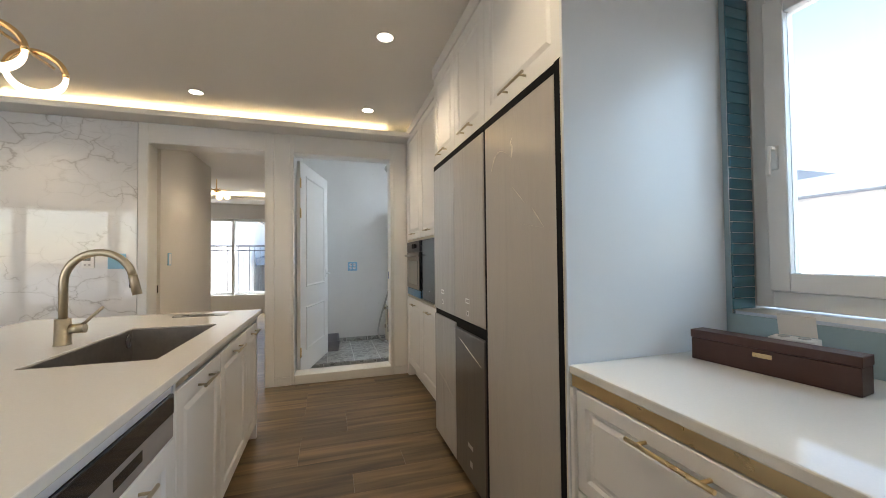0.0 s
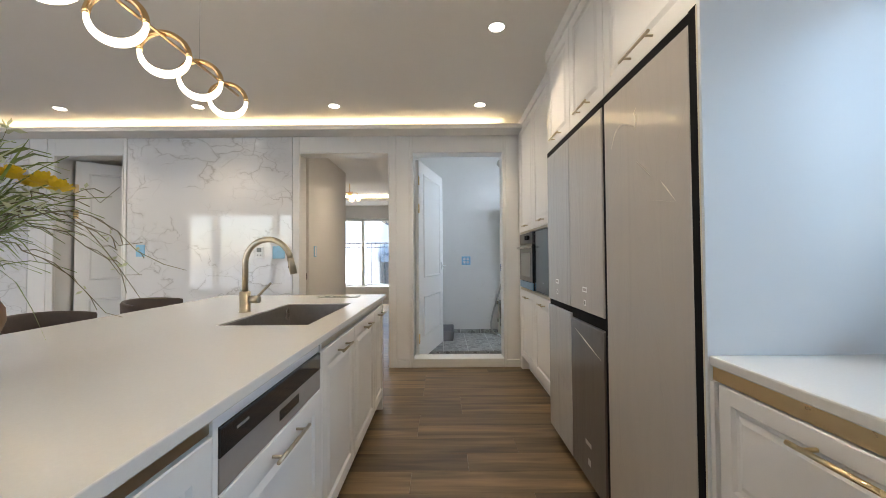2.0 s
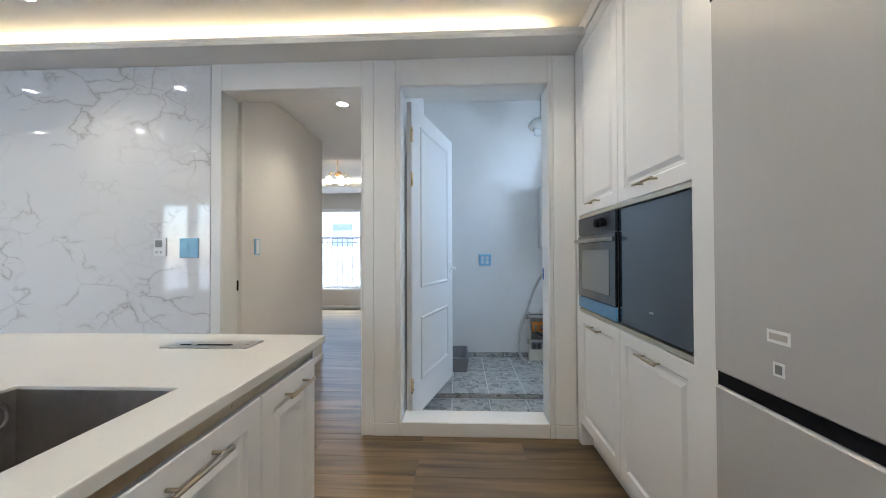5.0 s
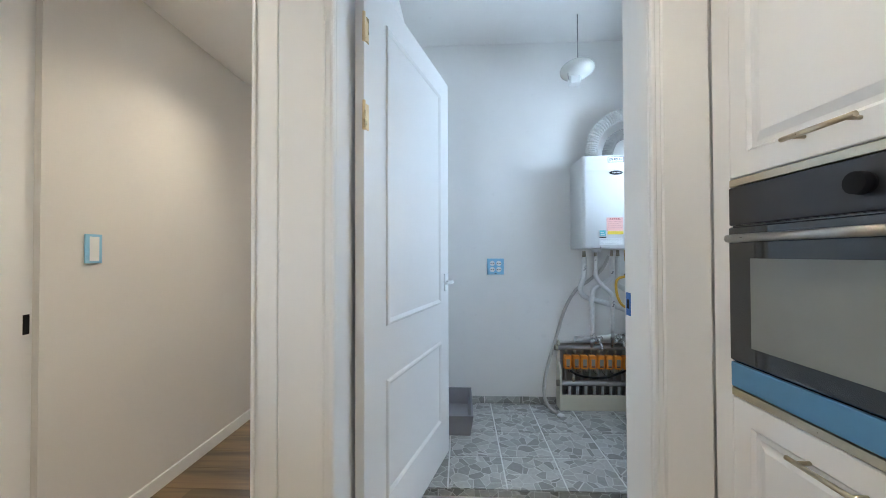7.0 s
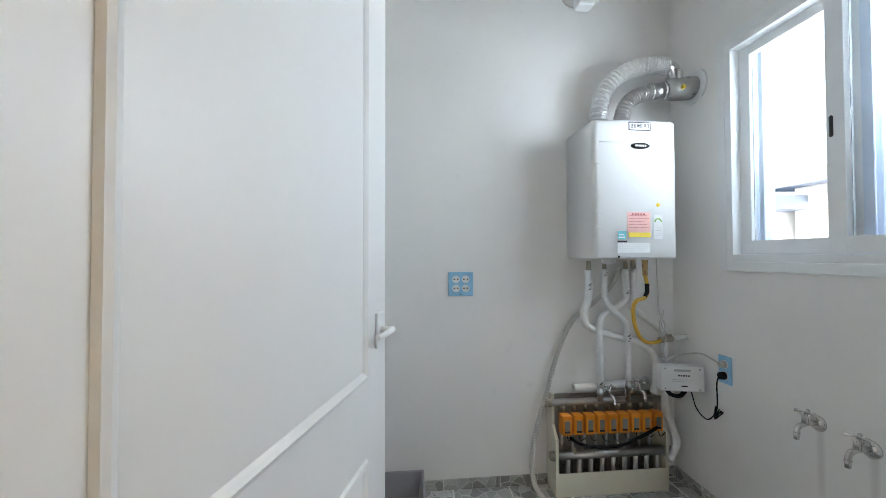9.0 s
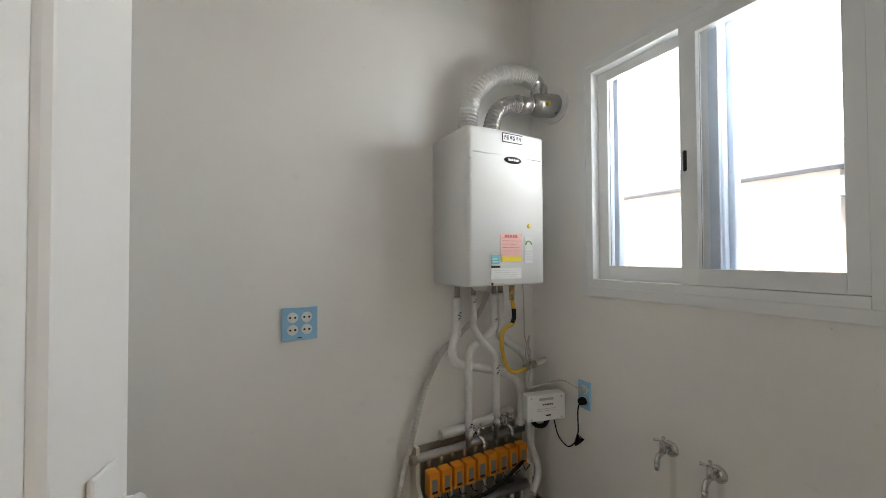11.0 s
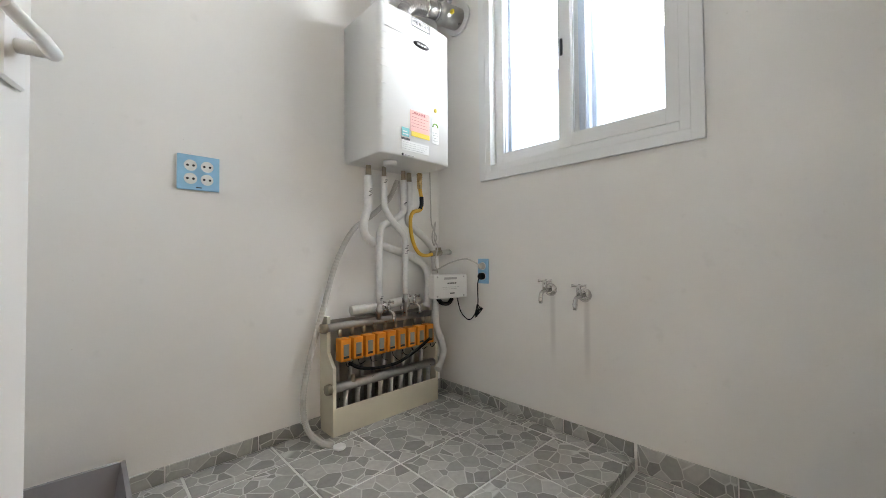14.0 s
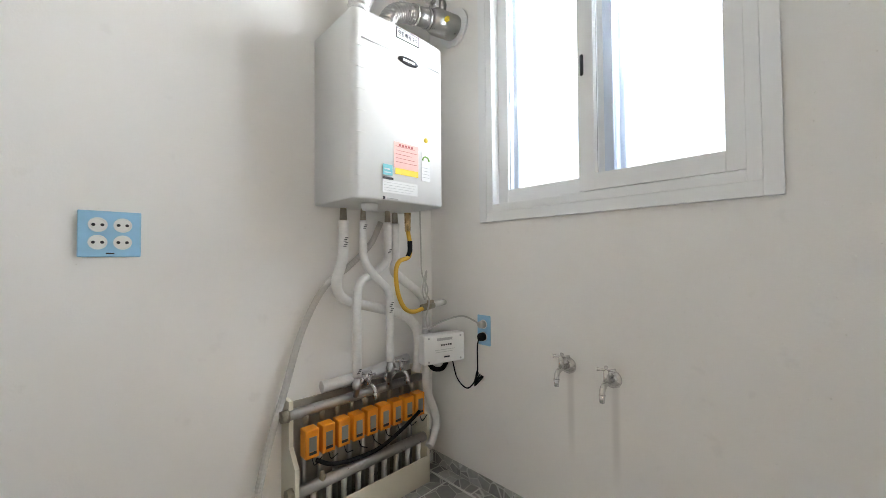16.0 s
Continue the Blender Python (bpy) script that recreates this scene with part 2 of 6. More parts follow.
def marble_mat():
    m = mat("white_marble_veined", (0.80, 0.80, 0.80), 0.035, vary=0.015, scale=1.2)
    nt = m.node_tree
    b = nt.nodes["Principled BSDF"]
    tc = nt.nodes.new("ShaderNodeTexCoord")
    def field(offset, scale, detail, warp, turn=0.0):
        mp = nt.nodes.new("ShaderNodeMapping")
        mp.inputs["Location"].default_value, mp.inputs["Rotation"].default_value = (offset, 0, offset * 0.7), (0, turn, 0)
        mp.inputs["Scale"].default_value = (1.0, 1.0, 1.5)
        nt.links.new(tc.outputs["Object"], mp.inputs["Vector"])
        n = nt.nodes.new("ShaderNodeTexNoise")
        n.inputs["Scale"].default_value, n.inputs["Detail"].default_value = scale, detail
        n.inputs["Roughness"].default_value, n.inputs["Distortion"].default_value = 0.56, warp
        nt.links.new(mp.outputs[0], n.inputs["Vector"])
        return n.outputs["Fac"]

    def step(v, lo, hi, a, c):
        n = nt.nodes.new("ShaderNodeMapRange")
        n.interpolation_type = "SMOOTHSTEP"
        for key, q in (("From Min", lo), ("From Max", hi), ("To Min", a), ("To Max", c)):
            n.inputs[key].default_value = q
        nt.links.new(v, n.inputs["Value"])
        return n.outputs[0]

    def calc(op, a, c):
        n = nt.nodes.new("ShaderNodeMath")
        n.operation = op
        for k, q in enumerate((a, c)):
            if isinstance(q, (int, float)):
                n.inputs[k].default_value = q
            else:
                nt.links.new(q, n.inputs[k])
        return n.outputs[0]

    def vein(offset, scale, bend, width, turn):
        """Bent borders of large cells: thin jagged lines of uneven weight, coming and going along their length."""
        mp = nt.nodes.new("ShaderNodeMapping")
        mp.inputs["Location"].default_value, mp.inputs["Rotation"].default_value = (offset, 0.37, offset * 0.7), (0, turn, 0)
        mp.inputs["Scale"].default_value = (1.0, 1.0, 1.45)
        nt.links.new(tc.outputs["Object"], mp.inputs["Vector"])
        n = nt.nodes.new("ShaderNodeTexNoise")
        n.inputs["Scale"].default_value, n.inputs["Detail"].default_value, n.inputs["Roughness"].default_value = 2.6, 5, 0.52
        nt.links.new(mp.outputs[0], n.inputs["Vector"])
        mv = nt.nodes.new("ShaderNodeVectorMath")
        mv.operation = "MULTIPLY_ADD"
        mv.inputs[1].default_value = (bend, bend, bend)
        nt.links.new(n.outputs["Color"], mv.inputs[0])
        nt.links.new(mp.outputs[0], mv.inputs[2])
        v = nt.nodes.new("ShaderNodeTexVoronoi")
        v.feature = "DISTANCE_TO_EDGE"
        v.inputs["Scale"].default_value = scale
        nt.links.new(mv.outputs[0], v.inputs["Vector"])
        weight = step(field(offset + 3.0, 4.0, 3, 0.2), 0.38, 0.62, 0.35, 1.3)
        d = calc("DIVIDE", v.outputs["Distance"], weight)
        line = calc("ADD", calc("MULTIPLY", step(d, 0.0, width, 1.0, 0.0), 0.42), calc("MULTIPLY", step(d, 0.0, width * 4, 1.0, 0.0), 0.2))
        return calc("MULTIPLY", line, step(field(offset + 9.0, 1.5, 2, 0.3), 0.50, 0.60, 0.0, 1.0))

    veins = calc("MAXIMUM", vein(3.1, 2.1, 0.55, 0.020, 0.6), calc("MULTIPLY", vein(23.7, 2.7, 0.5, 0.017, -0.4), 0.8))
    veins = calc("MAXIMUM", veins, calc("MULTIPLY", vein(41.0, 4.6, 0.4, 0.025, 0.3), 0.3))
    mixc = nt.nodes.new("ShaderNodeMix")
    mixc.data_type = "RGBA"
    mixc.inputs[6].default_value, mixc.inputs[7].default_value = (0.76, 0.76, 0.765, 1), (0.33, 0.31, 0.29, 1)
    nt.links.new(veins, mixc.inputs[0])
    nt.links.new(mixc.outputs[2], b.inputs["Base Color"])
    b.inputs["Specular IOR Level"].default_value = 0.5
    b.inputs["Coat Weight"].default_value, b.inputs["Coat Roughness"].default_value, b.inputs["Coat IOR"].default_value = 0.4, 0.02, 1.5
    return m


M["marble"] = marble_mat()


def wood_mat():
    m = bpy.data.materials.new("walnut_plank")
    m.use_nodes = True
    nt = m.node_tree
    b = nt.nodes["Principled BSDF"]
    tc = nt.nodes.new("ShaderNodeTexCoord")
    oi = nt.nodes.new("ShaderNodeObjectInfo")
    add = nt.nodes.new("ShaderNodeVectorMath")
    add.operation = "MULTIPLY_ADD"
    add.inputs[1].default_value = (1, 1, 1)
    comb = nt.nodes.new("ShaderNodeCombineXYZ")
    mul = nt.nodes.new("ShaderNodeMath")
    mul.operation = "MULTIPLY"
    mul.inputs[1].default_value = 40
    nt.links.new(oi.outputs["Random"], mul.inputs[0])
    nt.links.new(mul.outputs[0], comb.inputs[0])
    nt.links.new(mul.outputs[0], comb.inputs[2])
    nt.links.new(tc.outputs["Object"], add.inputs[0])
    nt.links.new(comb.outputs[0], add.inputs[2])
    mp = nt.nodes.new("ShaderNodeMapping")
    mp.inputs["Scale"].default_value = (0.8, 10, 8)
    nt.links.new(add.outputs[0], mp.inputs["Vector"])
    n = nt.nodes.new("ShaderNodeTexNoise")
    n.inputs["Scale"].default_value, n.inputs["Detail"].default_value, n.inputs["Distortion"].default_value = 1.6, 9, 0.6
    nt.links.new(mp.outputs[0], n.inputs["Vector"])
    ramp = nt.nodes.new("ShaderNodeValToRGB")
    e = ramp.color_ramp.elements
    e[0].position, e[0].color = 0.30, (0.055, 0.037, 0.020, 1)
    e[1].position, e[1].color = 0.72, (0.235, 0.160, 0.085, 1)
    nt.links.new(n.outputs["Fac"], ramp.inputs[0])
    hsv = nt.nodes.new("ShaderNodeHueSaturation")
    mr = nt.nodes.new("ShaderNodeMapRange")
    mr.inputs["To Min"].default_value, mr.inputs["To Max"].default_value = 0.68, 1.30
    nt.links.new(oi.outputs["Random"], mr.inputs["Value"])
    nt.links.new(mr.outputs[0], hsv.inputs["Value"])
    nt.links.new(ramp.outputs[0], hsv.inputs["Color"])
    nt.links.new(hsv.outputs[0], b.inputs["Base Color"])
    b.inputs["Roughness"].default_value = 0.36
    bp = nt.nodes.new("ShaderNodeBump")
    bp.inputs["Strength"].default_value, bp.inputs["Distance"].default_value = 0.15, 0.002
    nt.links.new(n.outputs["Fac"], bp.inputs["Height"])
    nt.links.new(bp.outputs[0], b.inputs["Normal"])
    return m


M["wood"] = wood_mat()


def cobble_mat():
    """Glazed floor tile printed with irregular grey stone shards."""
    m = bpy.data.materials.new("shard_pattern_tile")
    m.use_nodes = True
    nt = m.node_tree
    b = nt.nodes["Principled BSDF"]
    tc = nt.nodes.new("ShaderNodeTexCoord")
    oi = nt.nodes.new("ShaderNodeObjectInfo")
    rnd = nt.nodes.new("ShaderNodeMath")
    rnd.operation = "MULTIPLY"
    rnd.inputs[1].default_value = 30
    nt.links.new(oi.outputs["Random"], rnd.inputs[0])
    add = nt.nodes.new("ShaderNodeVectorMath")
    comb = nt.nodes.new("ShaderNodeCombineXYZ")
    nt.links.new(rnd.outputs[0], comb.inputs[0])
    nt.links.new(rnd.outputs[0], comb.inputs[1])
    nt.links.new(tc.outputs["Object"], add.inputs[0])
    nt.links.new(comb.outputs[0], add.inputs[1])
    cell = nt.nodes.new("ShaderNodeTexVoronoi")
    edge = nt.nodes.new("ShaderNodeTexVoronoi")
    edge.feature = "DISTANCE_TO_EDGE"
    for v in (cell, edge):
        v.inputs["Scale"].default_value = 16
        v.inputs["Randomness"].default_value = 1.0
        nt.links.new(add.outputs[0], v.inputs["Vector"])
    bw = nt.nodes.new("ShaderNodeSeparateColor")
    nt.links.new(cell.outputs["Color"], bw.inputs[0])
    ramp = nt.nodes.new("ShaderNodeValToRGB")
    e = ramp.color_ramp.elements
    e[0].position, e[0].color = 0.1, (0.25, 0.245, 0.23, 1)
    e[1].position, e[1].color = 0.9, (0.47, 0.465, 0.445, 1)
    nt.links.new(bw.outputs[0], ramp.inputs[0])
    line = nt.nodes.new("ShaderNodeValToRGB")
    line.color_ramp.elements[0].position, line.color_ramp.elements[1].position = 0.014, 0.036
    nt.links.new(edge.outputs["Distance"], line.inputs[0])
    fine = nt.nodes.new("ShaderNodeTexNoise")
    fine.inputs["Scale"].default_value, fine.inputs["Detail"].default_value = 40, 6
    nt.links.new(add.outputs[0], fine.inputs["Vector"])
    mr = nt.nodes.new("ShaderNodeMapRange")
    mr.inputs["To Min"].default_value, mr.inputs["To Max"].default_value = 0.75, 1.25
    nt.links.new(fine.outputs["Fac"], mr.inputs["Value"])
    hsv = nt.nodes.new("ShaderNodeHueSaturation")
    nt.links.new(ramp.outputs[0], hsv.inputs["Color"])
    nt.links.new(mr.outputs[0], hsv.inputs["Value"])
    mix = nt.nodes.new("ShaderNodeMix")
    mix.data_type = "RGBA"
    mix.inputs[6].default_value = (0.60, 0.60, 0.58, 1)
    nt.links.new(line.outputs[0], mix.inputs[0])
    nt.links.new(hsv.outputs[0], mix.inputs[7])
    nt.links.new(mix.outputs[2], b.inputs["Base Color"])
    b.inputs["Roughness"].default_value = 0.35
    bp = nt.nodes.new("ShaderNodeBump")
    bp.inputs["Strength"].default_value, bp.inputs["Distance"].default_value = 0.3, 0.002
    nt.links.new(line.outputs[0], bp.inputs["Height"])
    nt.links.new(bp.outputs[0], b.inputs["Normal"])
    return m


M["cobble"] = cobble_mat()


def utility_wall_mat():
    """Grey-white elastic paint with a fine glitter and faint scuffs."""
    m = mat("glitter_paint", (0.84, 0.82, 0.79), 0.55, vary=0.045, scale=1.6, bump=0.12, bump_scale=150)
    nt = m.node_tree
    b = nt.nodes["Principled BSDF"]
    tc = nt.nodes.new("ShaderNodeTexCoord")
    v = nt.nodes.new("ShaderNodeTexVoronoi")
    v.inputs["Scale"].default_value = 70
    nt.links.new(tc.outputs["Object"], v.inputs["Vector"])
    r = nt.nodes.new("ShaderNodeValToRGB")
    r.color_ramp.elements[0].position, r.color_ramp.elements[0].color = 0.02, (0.12, 0.12, 0.12, 1)
    r.color_ramp.elements[1].position, r.color_ramp.elements[1].color = 0.07, (0.55, 0.55, 0.55, 1)
    nt.links.new(v.outputs["Distance"], r.inputs[0])
    nt.links.new(r.outputs[0], b.inputs["Roughness"])
    v2 = nt.nodes.new("ShaderNodeTexVoronoi")
    v2.inputs["Scale"].default_value = 45
    nt.links.new(tc.outputs["Object"], v2.inputs["Vector"])
    sep = nt.nodes.new("ShaderNodeSeparateColor")
    nt.links.new(v2.outputs["Color"], sep.inputs[0])
    pick = nt.nodes.new("ShaderNodeMath")
    pick.operation = "GREATER_THAN"
    pick.inputs[1].default_value = 0.80
    nt.links.new(sep.outputs[0], pick.inputs[0])
    dot = nt.nodes.new("ShaderNodeMath")
    dot.operation = "LESS_THAN"
    dot.inputs[1].default_value = 0.085
    nt.links.new(v2.outputs["Distance"], dot.inputs[0])
    both = nt.nodes.new("ShaderNodeMath")
    both.operation = "MULTIPLY"
    nt.links.new(pick.outputs[0], both.inputs[0])
    nt.links.new(dot.outputs[0], both.inputs[1])
    nt.links.new(both.outputs[0], b.inputs["Metallic"])
    tilt = nt.nodes.new("ShaderNodeVectorMath")
    tilt.operation = "SUBTRACT"
    tilt.inputs[1].default_value = (0.5, 0.5, 0.5)
    nt.links.new(v2.outputs["Color"], tilt.inputs[0])
    amount = nt.nodes.new("ShaderNodeVectorMath")
    amount.operation = "SCALE"
    nt.links.new(tilt.outputs[0], amount.inputs[0])
    nt.links.new(both.outputs[0], amount.inputs["Scale"])
    lean = nt.nodes.new("ShaderNodeVectorMath")
    lean.operation = "ADD"
    nt.links.new(amount.outputs[0], lean.inputs[0])
    nt.links.new(b.inputs["Normal"].links[0].from_socket, lean.inputs[1])
    unit = nt.nodes.new("ShaderNodeVectorMath")
    unit.operation = "NORMALIZE"
    nt.links.new(lean.outputs[0], unit.inputs[0])
    nt.links.new(unit.outputs[0], b.inputs["Normal"])
    xyz = nt.nodes.new("ShaderNodeSeparateXYZ")
    nt.links.new(tc.outputs["Object"], xyz.inputs[0])

    def calc(op, a, c=None):
        n = nt.nodes.new("ShaderNodeMath")
        n.operation = op
        for k, q in enumerate((a, c)):
            if isinstance(q, (int, float)):
                n.inputs[k].default_value = q
            elif q is not None:
                nt.links.new(q, n.inputs[k])
        return n.outputs[0]

    def ramp(v, a, c):
        n = nt.nodes.new("ShaderNodeMapRange")
        n.interpolation_type = "SMOOTHSTEP"
        n.inputs["From Min"].default_value, n.inputs["From Max"].default_value = a, c
        nt.links.new(v, n.inputs["Value"])
        return n.outputs[0]

    # rust-grey drip marks on the wall below the two taps
    marks = 0.0
    for y, z0, z1 in ((4.668, 0.20, 0.575), (4.505, 0.16, 0.56)):
        across = ramp(calc("ABSOLUTE", calc("SUBTRACT", xyz.outputs[1], y)), 0.020, 0.003)
        down = calc("MULTIPLY", ramp(xyz.outputs[2], z0, z0 + 0.22), ramp(xyz.outputs[2], z1, z1 - 0.02))
        marks = calc("ADD", calc("MULTIPLY", across, down), marks)
    marks = calc("MULTIPLY", marks, calc("GREATER_THAN", xyz.outputs[0], 1.2))
    # scattered scuffs
    n3 = nt.nodes.new("ShaderNodeTexNoise")
    n3.inputs["Scale"].default_value, n3.inputs["Detail"].default_value = 11, 8
    nt.links.new(tc.outputs["Object"], n3.inputs["Vector"])
    scuff = ramp(n3.outputs["Fac"], 0.66, 0.74)
    dirt = calc("ADD", calc("MULTIPLY", marks, 0.20), calc("MULTIPLY", scuff, 0.06))
    mix = nt.nodes.new("ShaderNodeMixRGB")
    old = b.inputs["Base Color"].links[0].from_socket
    nt.links.new(dirt, mix.inputs[0])
    nt.links.new(old, mix.inputs[1])
    mix.inputs[2].default_value = (0.20, 0.17, 0.14, 1)
    nt.links.new(mix.outputs[0], b.inputs["Base Color"])
    return m


M["utility"] = utility_wall_mat()


# ---- mesh helpers ----
def box(bm, x0, x1, y0, y1, z0, z1, bev=0.0, seg=1):
    vs = [bm.verts.new((x, y, z)) for x in (x0, x1) for y in (y0, y1) for z in (z0, z1)]
    fs = [bm.faces.new([vs[i] for i in q]) for q in ((0, 1, 3, 2), (4, 6, 7, 5), (0, 4, 5, 1), (2, 3, 7, 6), (0, 2, 6, 4), (1, 5, 7, 3))]
    if bev:
        es = list({e for f in fs for e in f.edges})
        bmesh.ops.bevel(bm, geom=es, offset=bev, segments=seg, affect="EDGES", profile=0.5)
    return bm


def B(*a, **k):
    return box(bmesh.new(), *a, **k)


def rings(o, u, v, n, w, h, steps, thick):
    """A panel with stepped rectangles: o lower corner of its face, u and v along width and height, n out of the face; steps of (inset, height out)."""
    bm = bmesh.new()
    o, u, v, n = Vector(o), Vector(u), Vector(v), Vector(n)
    loops = []
    for inset, out in [(0, -thick)] + list(steps):
        c = ((inset, inset), (w - inset, inset), (w - inset, h - inset), (inset, h - inset))
        loops.append([bm.verts.new(o + u * a + v * b + n * out) for a, b in c])
    for a, b in zip(loops, loops[1:]):
        for i in range(4):
            bm.faces.new((a[i], a[(i + 1) % 4], b[(i + 1) % 4], b[i]))
    bm.faces.new(loops[-1])
    bm.faces.new(list(reversed(loops[0])))
    bmesh.ops.recalc_face_normals(bm, faces=bm.faces)
    return bm


def smooth_path(pts, n=6):
    """A smooth line through the points."""
    p = [Vector(q) for q in pts]
    p = [p[0] * 2 - p[1]] + p + [p[-1] * 2 - p[-2]]
    out = []
    for i in range(1, len(p) - 2):
        a, b, c, d = p[i - 1:i + 3]
        for k in range(n):
            t = k / n
            out.append(0.5 * ((2 * b) + (c - a) * t + (2 * a - 5 * b + 4 * c - d) * t * t + (3 * b - a - 3 * c + d) * t ** 3))
    out.append(p[-2])
    return out


def tube(pts, r, seg=10, bm=None, smooth=0, wave=0.0, cap=True):
    """A round bar along the points; r a radius or one for each point. wave: ribbing of a flexible duct."""
    bm = bm or bmesh.new()
    p = smooth_path(pts, smooth) if smooth else [Vector(q) for q in pts]
    prev, loops = None, []
    for i, q in enumerate(p):
        d = ((p[min(i + 1, len(p) - 1)] - p[max(i - 1, 0)])).normalized()
        if prev is None:
            side = d.cross(Vector((0, 0, 1)) if abs(d.z) < 0.9 else Vector((1, 0, 0))).normalized()
        else:
            side = (prev - d * prev.dot(d)).normalized()
        prev = side
        other = d.cross(side)
        rad = (r[min(int(i * len(r) / len(p)), len(r) - 1)] if isinstance(r, (list, tuple)) else r) * (1 + (wave if i % 2 else 0))
        loops.append([bm.verts.new(q + (side * math.cos(a) + other * math.sin(a)) * rad) for a in (2 * math.pi * k / seg for k in range(seg))])
    for a, b in zip(loops, loops[1:]):
        for k in range(seg):
            f = bm.faces.new((a[k], a[(k + 1) % seg], b[(k + 1) % seg], b[k]))
            f.smooth = not wave
    if cap:
        bm.faces.new(loops[0])
        bm.faces.new(list(reversed(loops[-1])))
    bmesh.ops.recalc_face_normals(bm, faces=bm.faces)
    return bm


def lathe(profile, centre, seg=24, bm=None, axis="z"):
    """A turned body: profile of (radius, along)."""
    bm = bm or bmesh.new()
    c = Vector(centre)
    loops = []
    for r, h in profile:
        ring = []
        for k in range(seg):
            a = 2 * math.pi * k / seg
            x, y = r * math.cos(a), r * math.sin(a)
            ring.append(bm.verts.new(c + Vector({"z": (x, y, h), "y": (x, h, y), "x": (h, x, y)}[axis])))
        loops.append(ring)
    for a, b in zip(loops, loops[1:]):
        for k in range(seg):
            f = bm.faces.new((a[k], a[(k + 1) % seg], b[(k + 1) % seg], b[k]))
            f.smooth = True
    bm.faces.new(loops[0])
    bm.faces.new(list(reversed(loops[-1])))
    bmesh.ops.recalc_face_normals(bm, faces=bm.faces)
    return bm


BASE = {}


def thing(name, base, label, category, group="", kind=""):
    ob = new(name)
    ob.empty_display_size = 0.05
    ob.location = base
    BASE[ob] = Vector(base)
    return tagged(ob, label, category, group, kind)


def part(name, bm, material, parent, label=""):
    """Links a bmesh as one mesh under a thing or under one of its parts; vertices are given in the world."""
    base = BASE[parent]
    me = bpy.data.meshes.new(name)
    bmesh.ops.translate(bm, verts=bm.verts, vec=-base)
    bm.to_mesh(me)
    bm.free()
    me.materials.append(M[material])
    ob = new(name, me)
    ob.parent = parent
    BASE[ob] = base
    return tagged(ob, label)


def single(name, bm, material, label="", category="", group="", kind=""):
    """A thing of one mesh, with its origin at its base."""
    xs = [v.co for v in bm.verts]
    base = Vector((sum(v.x for v in xs) / len(xs), sum(v.y for v in xs) / len(xs), min(v.z for v in xs)))
    bmesh.ops.translate(bm, verts=bm.verts, vec=-base)
    me = bpy.data.meshes.new(name)
    bm.to_mesh(me)
    bm.free()
    me.materials.append(M[material])
    ob = new(name, me)
    ob.location = base
    BASE[ob] = base
    return tagged(ob, label, category, group, kind)


def setting(name, bm, material, label=""):
    """A piece of the setting, at the world's origin."""
    me = bpy.data.meshes.new(name)
    bm.to_mesh(me)
    bm.free()
    me.materials.append(M[material])
    ob = new(name, me)
    BASE[ob] = Vector((0, 0, 0))
    return tagged(ob, label, "", "", "structure")


def holed(bm, axis, a0, a1, b0, b1, z0, z1, holes):
    """A wall as boxes round its openings. axis "x": it runs along x from a0 to a1 and is b0..b1 thick in y; holes of (from, to, bottom, top)."""
    def put(p0, p1, q0, q1):
        if p1 - p0 > 1e-4 and q1 - q0 > 1e-4:
            box(bm, *((p0, p1, b0, b1) if axis == "x" else (b0, b1, p0, p1)), q0, q1)
    at = a0
    for h0, h1, hz0, hz1 in sorted(holes):
        put(at, h0, z0, z1)
        put(h0, h1, z0, hz0)
        put(h0, h1, hz1, z1)
        at = h1
    put(at, a1, z0, z1)
    return bm


def text_mesh(words, size, m, depth=0.0006):
    """Flat lettering as a bmesh, laid by the matrix m."""
    cu = bpy.data.curves.new("letters", "FONT")
    cu.body, cu.size, cu.extrude, cu.align_x, cu.align_y = words, size, depth, "CENTER", "CENTER"
    ob = new("letters", cu)
    bpy.context.view_layer.update()
    me = bpy.data.meshes.new_from_object(ob)
    bm = bmesh.new()
    bm.from_mesh(me)
    bpy.data.objects.remove(ob)
    bpy.data.meshes.remove(me)
    bpy.data.curves.remove(cu)
    bmesh.ops.transform(bm, matrix=m, verts=bm.verts)
    return bm


# ---- structure ----
W = 3.46           # kitchen face of the door wall
CEIL = 2.50
UT = 5.44          # back wall of the utility room
XR = 1.04          # kitchen's right wall
XU = 1.31          # utility room's right wall
XL = -7.2
YB = -1.60
LOW = -0.10        # utility floor by the door
PLAT = -0.055      # raised part of the utility floor

setting("wall_north", holed(bmesh.new(), "x", XL, XU + 0.3, W, W + 0.16, -0.3, 2.95,
        [(-4.37, -3.60, -0.02, 2.24), (-1.82, -0.845, -0.02, 2.245), (-0.65, 0.338, -0.3, 2.245)]), "wall", "white papered kitchen wall with three doorways")
setting("wall_east", holed(bmesh.new(), "y", YB - 0.2, W, XR, XR + 0.26, -0.1, 2.95, [(-0.85, 0.577, 1.0, 2.12)]), "wall", "white exterior kitchen wall round a window")
setting("wall_south", holed(bmesh.new(), "x", XL - 0.2, XR, YB - 0.2, YB, -0.1, 2.95, [(-6.55, -2.6, 0.35, 2.25)]), "wall", "white living room wall with a wide balcony window")
setting("wall_west", B(XL - 0.2, XL, YB, 9.0, -0.1, 2.95), "wall", "plain white wall closing the living room")
setting("wall_utility_north", B(-0.78, XU, UT, UT + 0.2, -0.3, 3.0), "utility", "grey-white painted utility room wall")
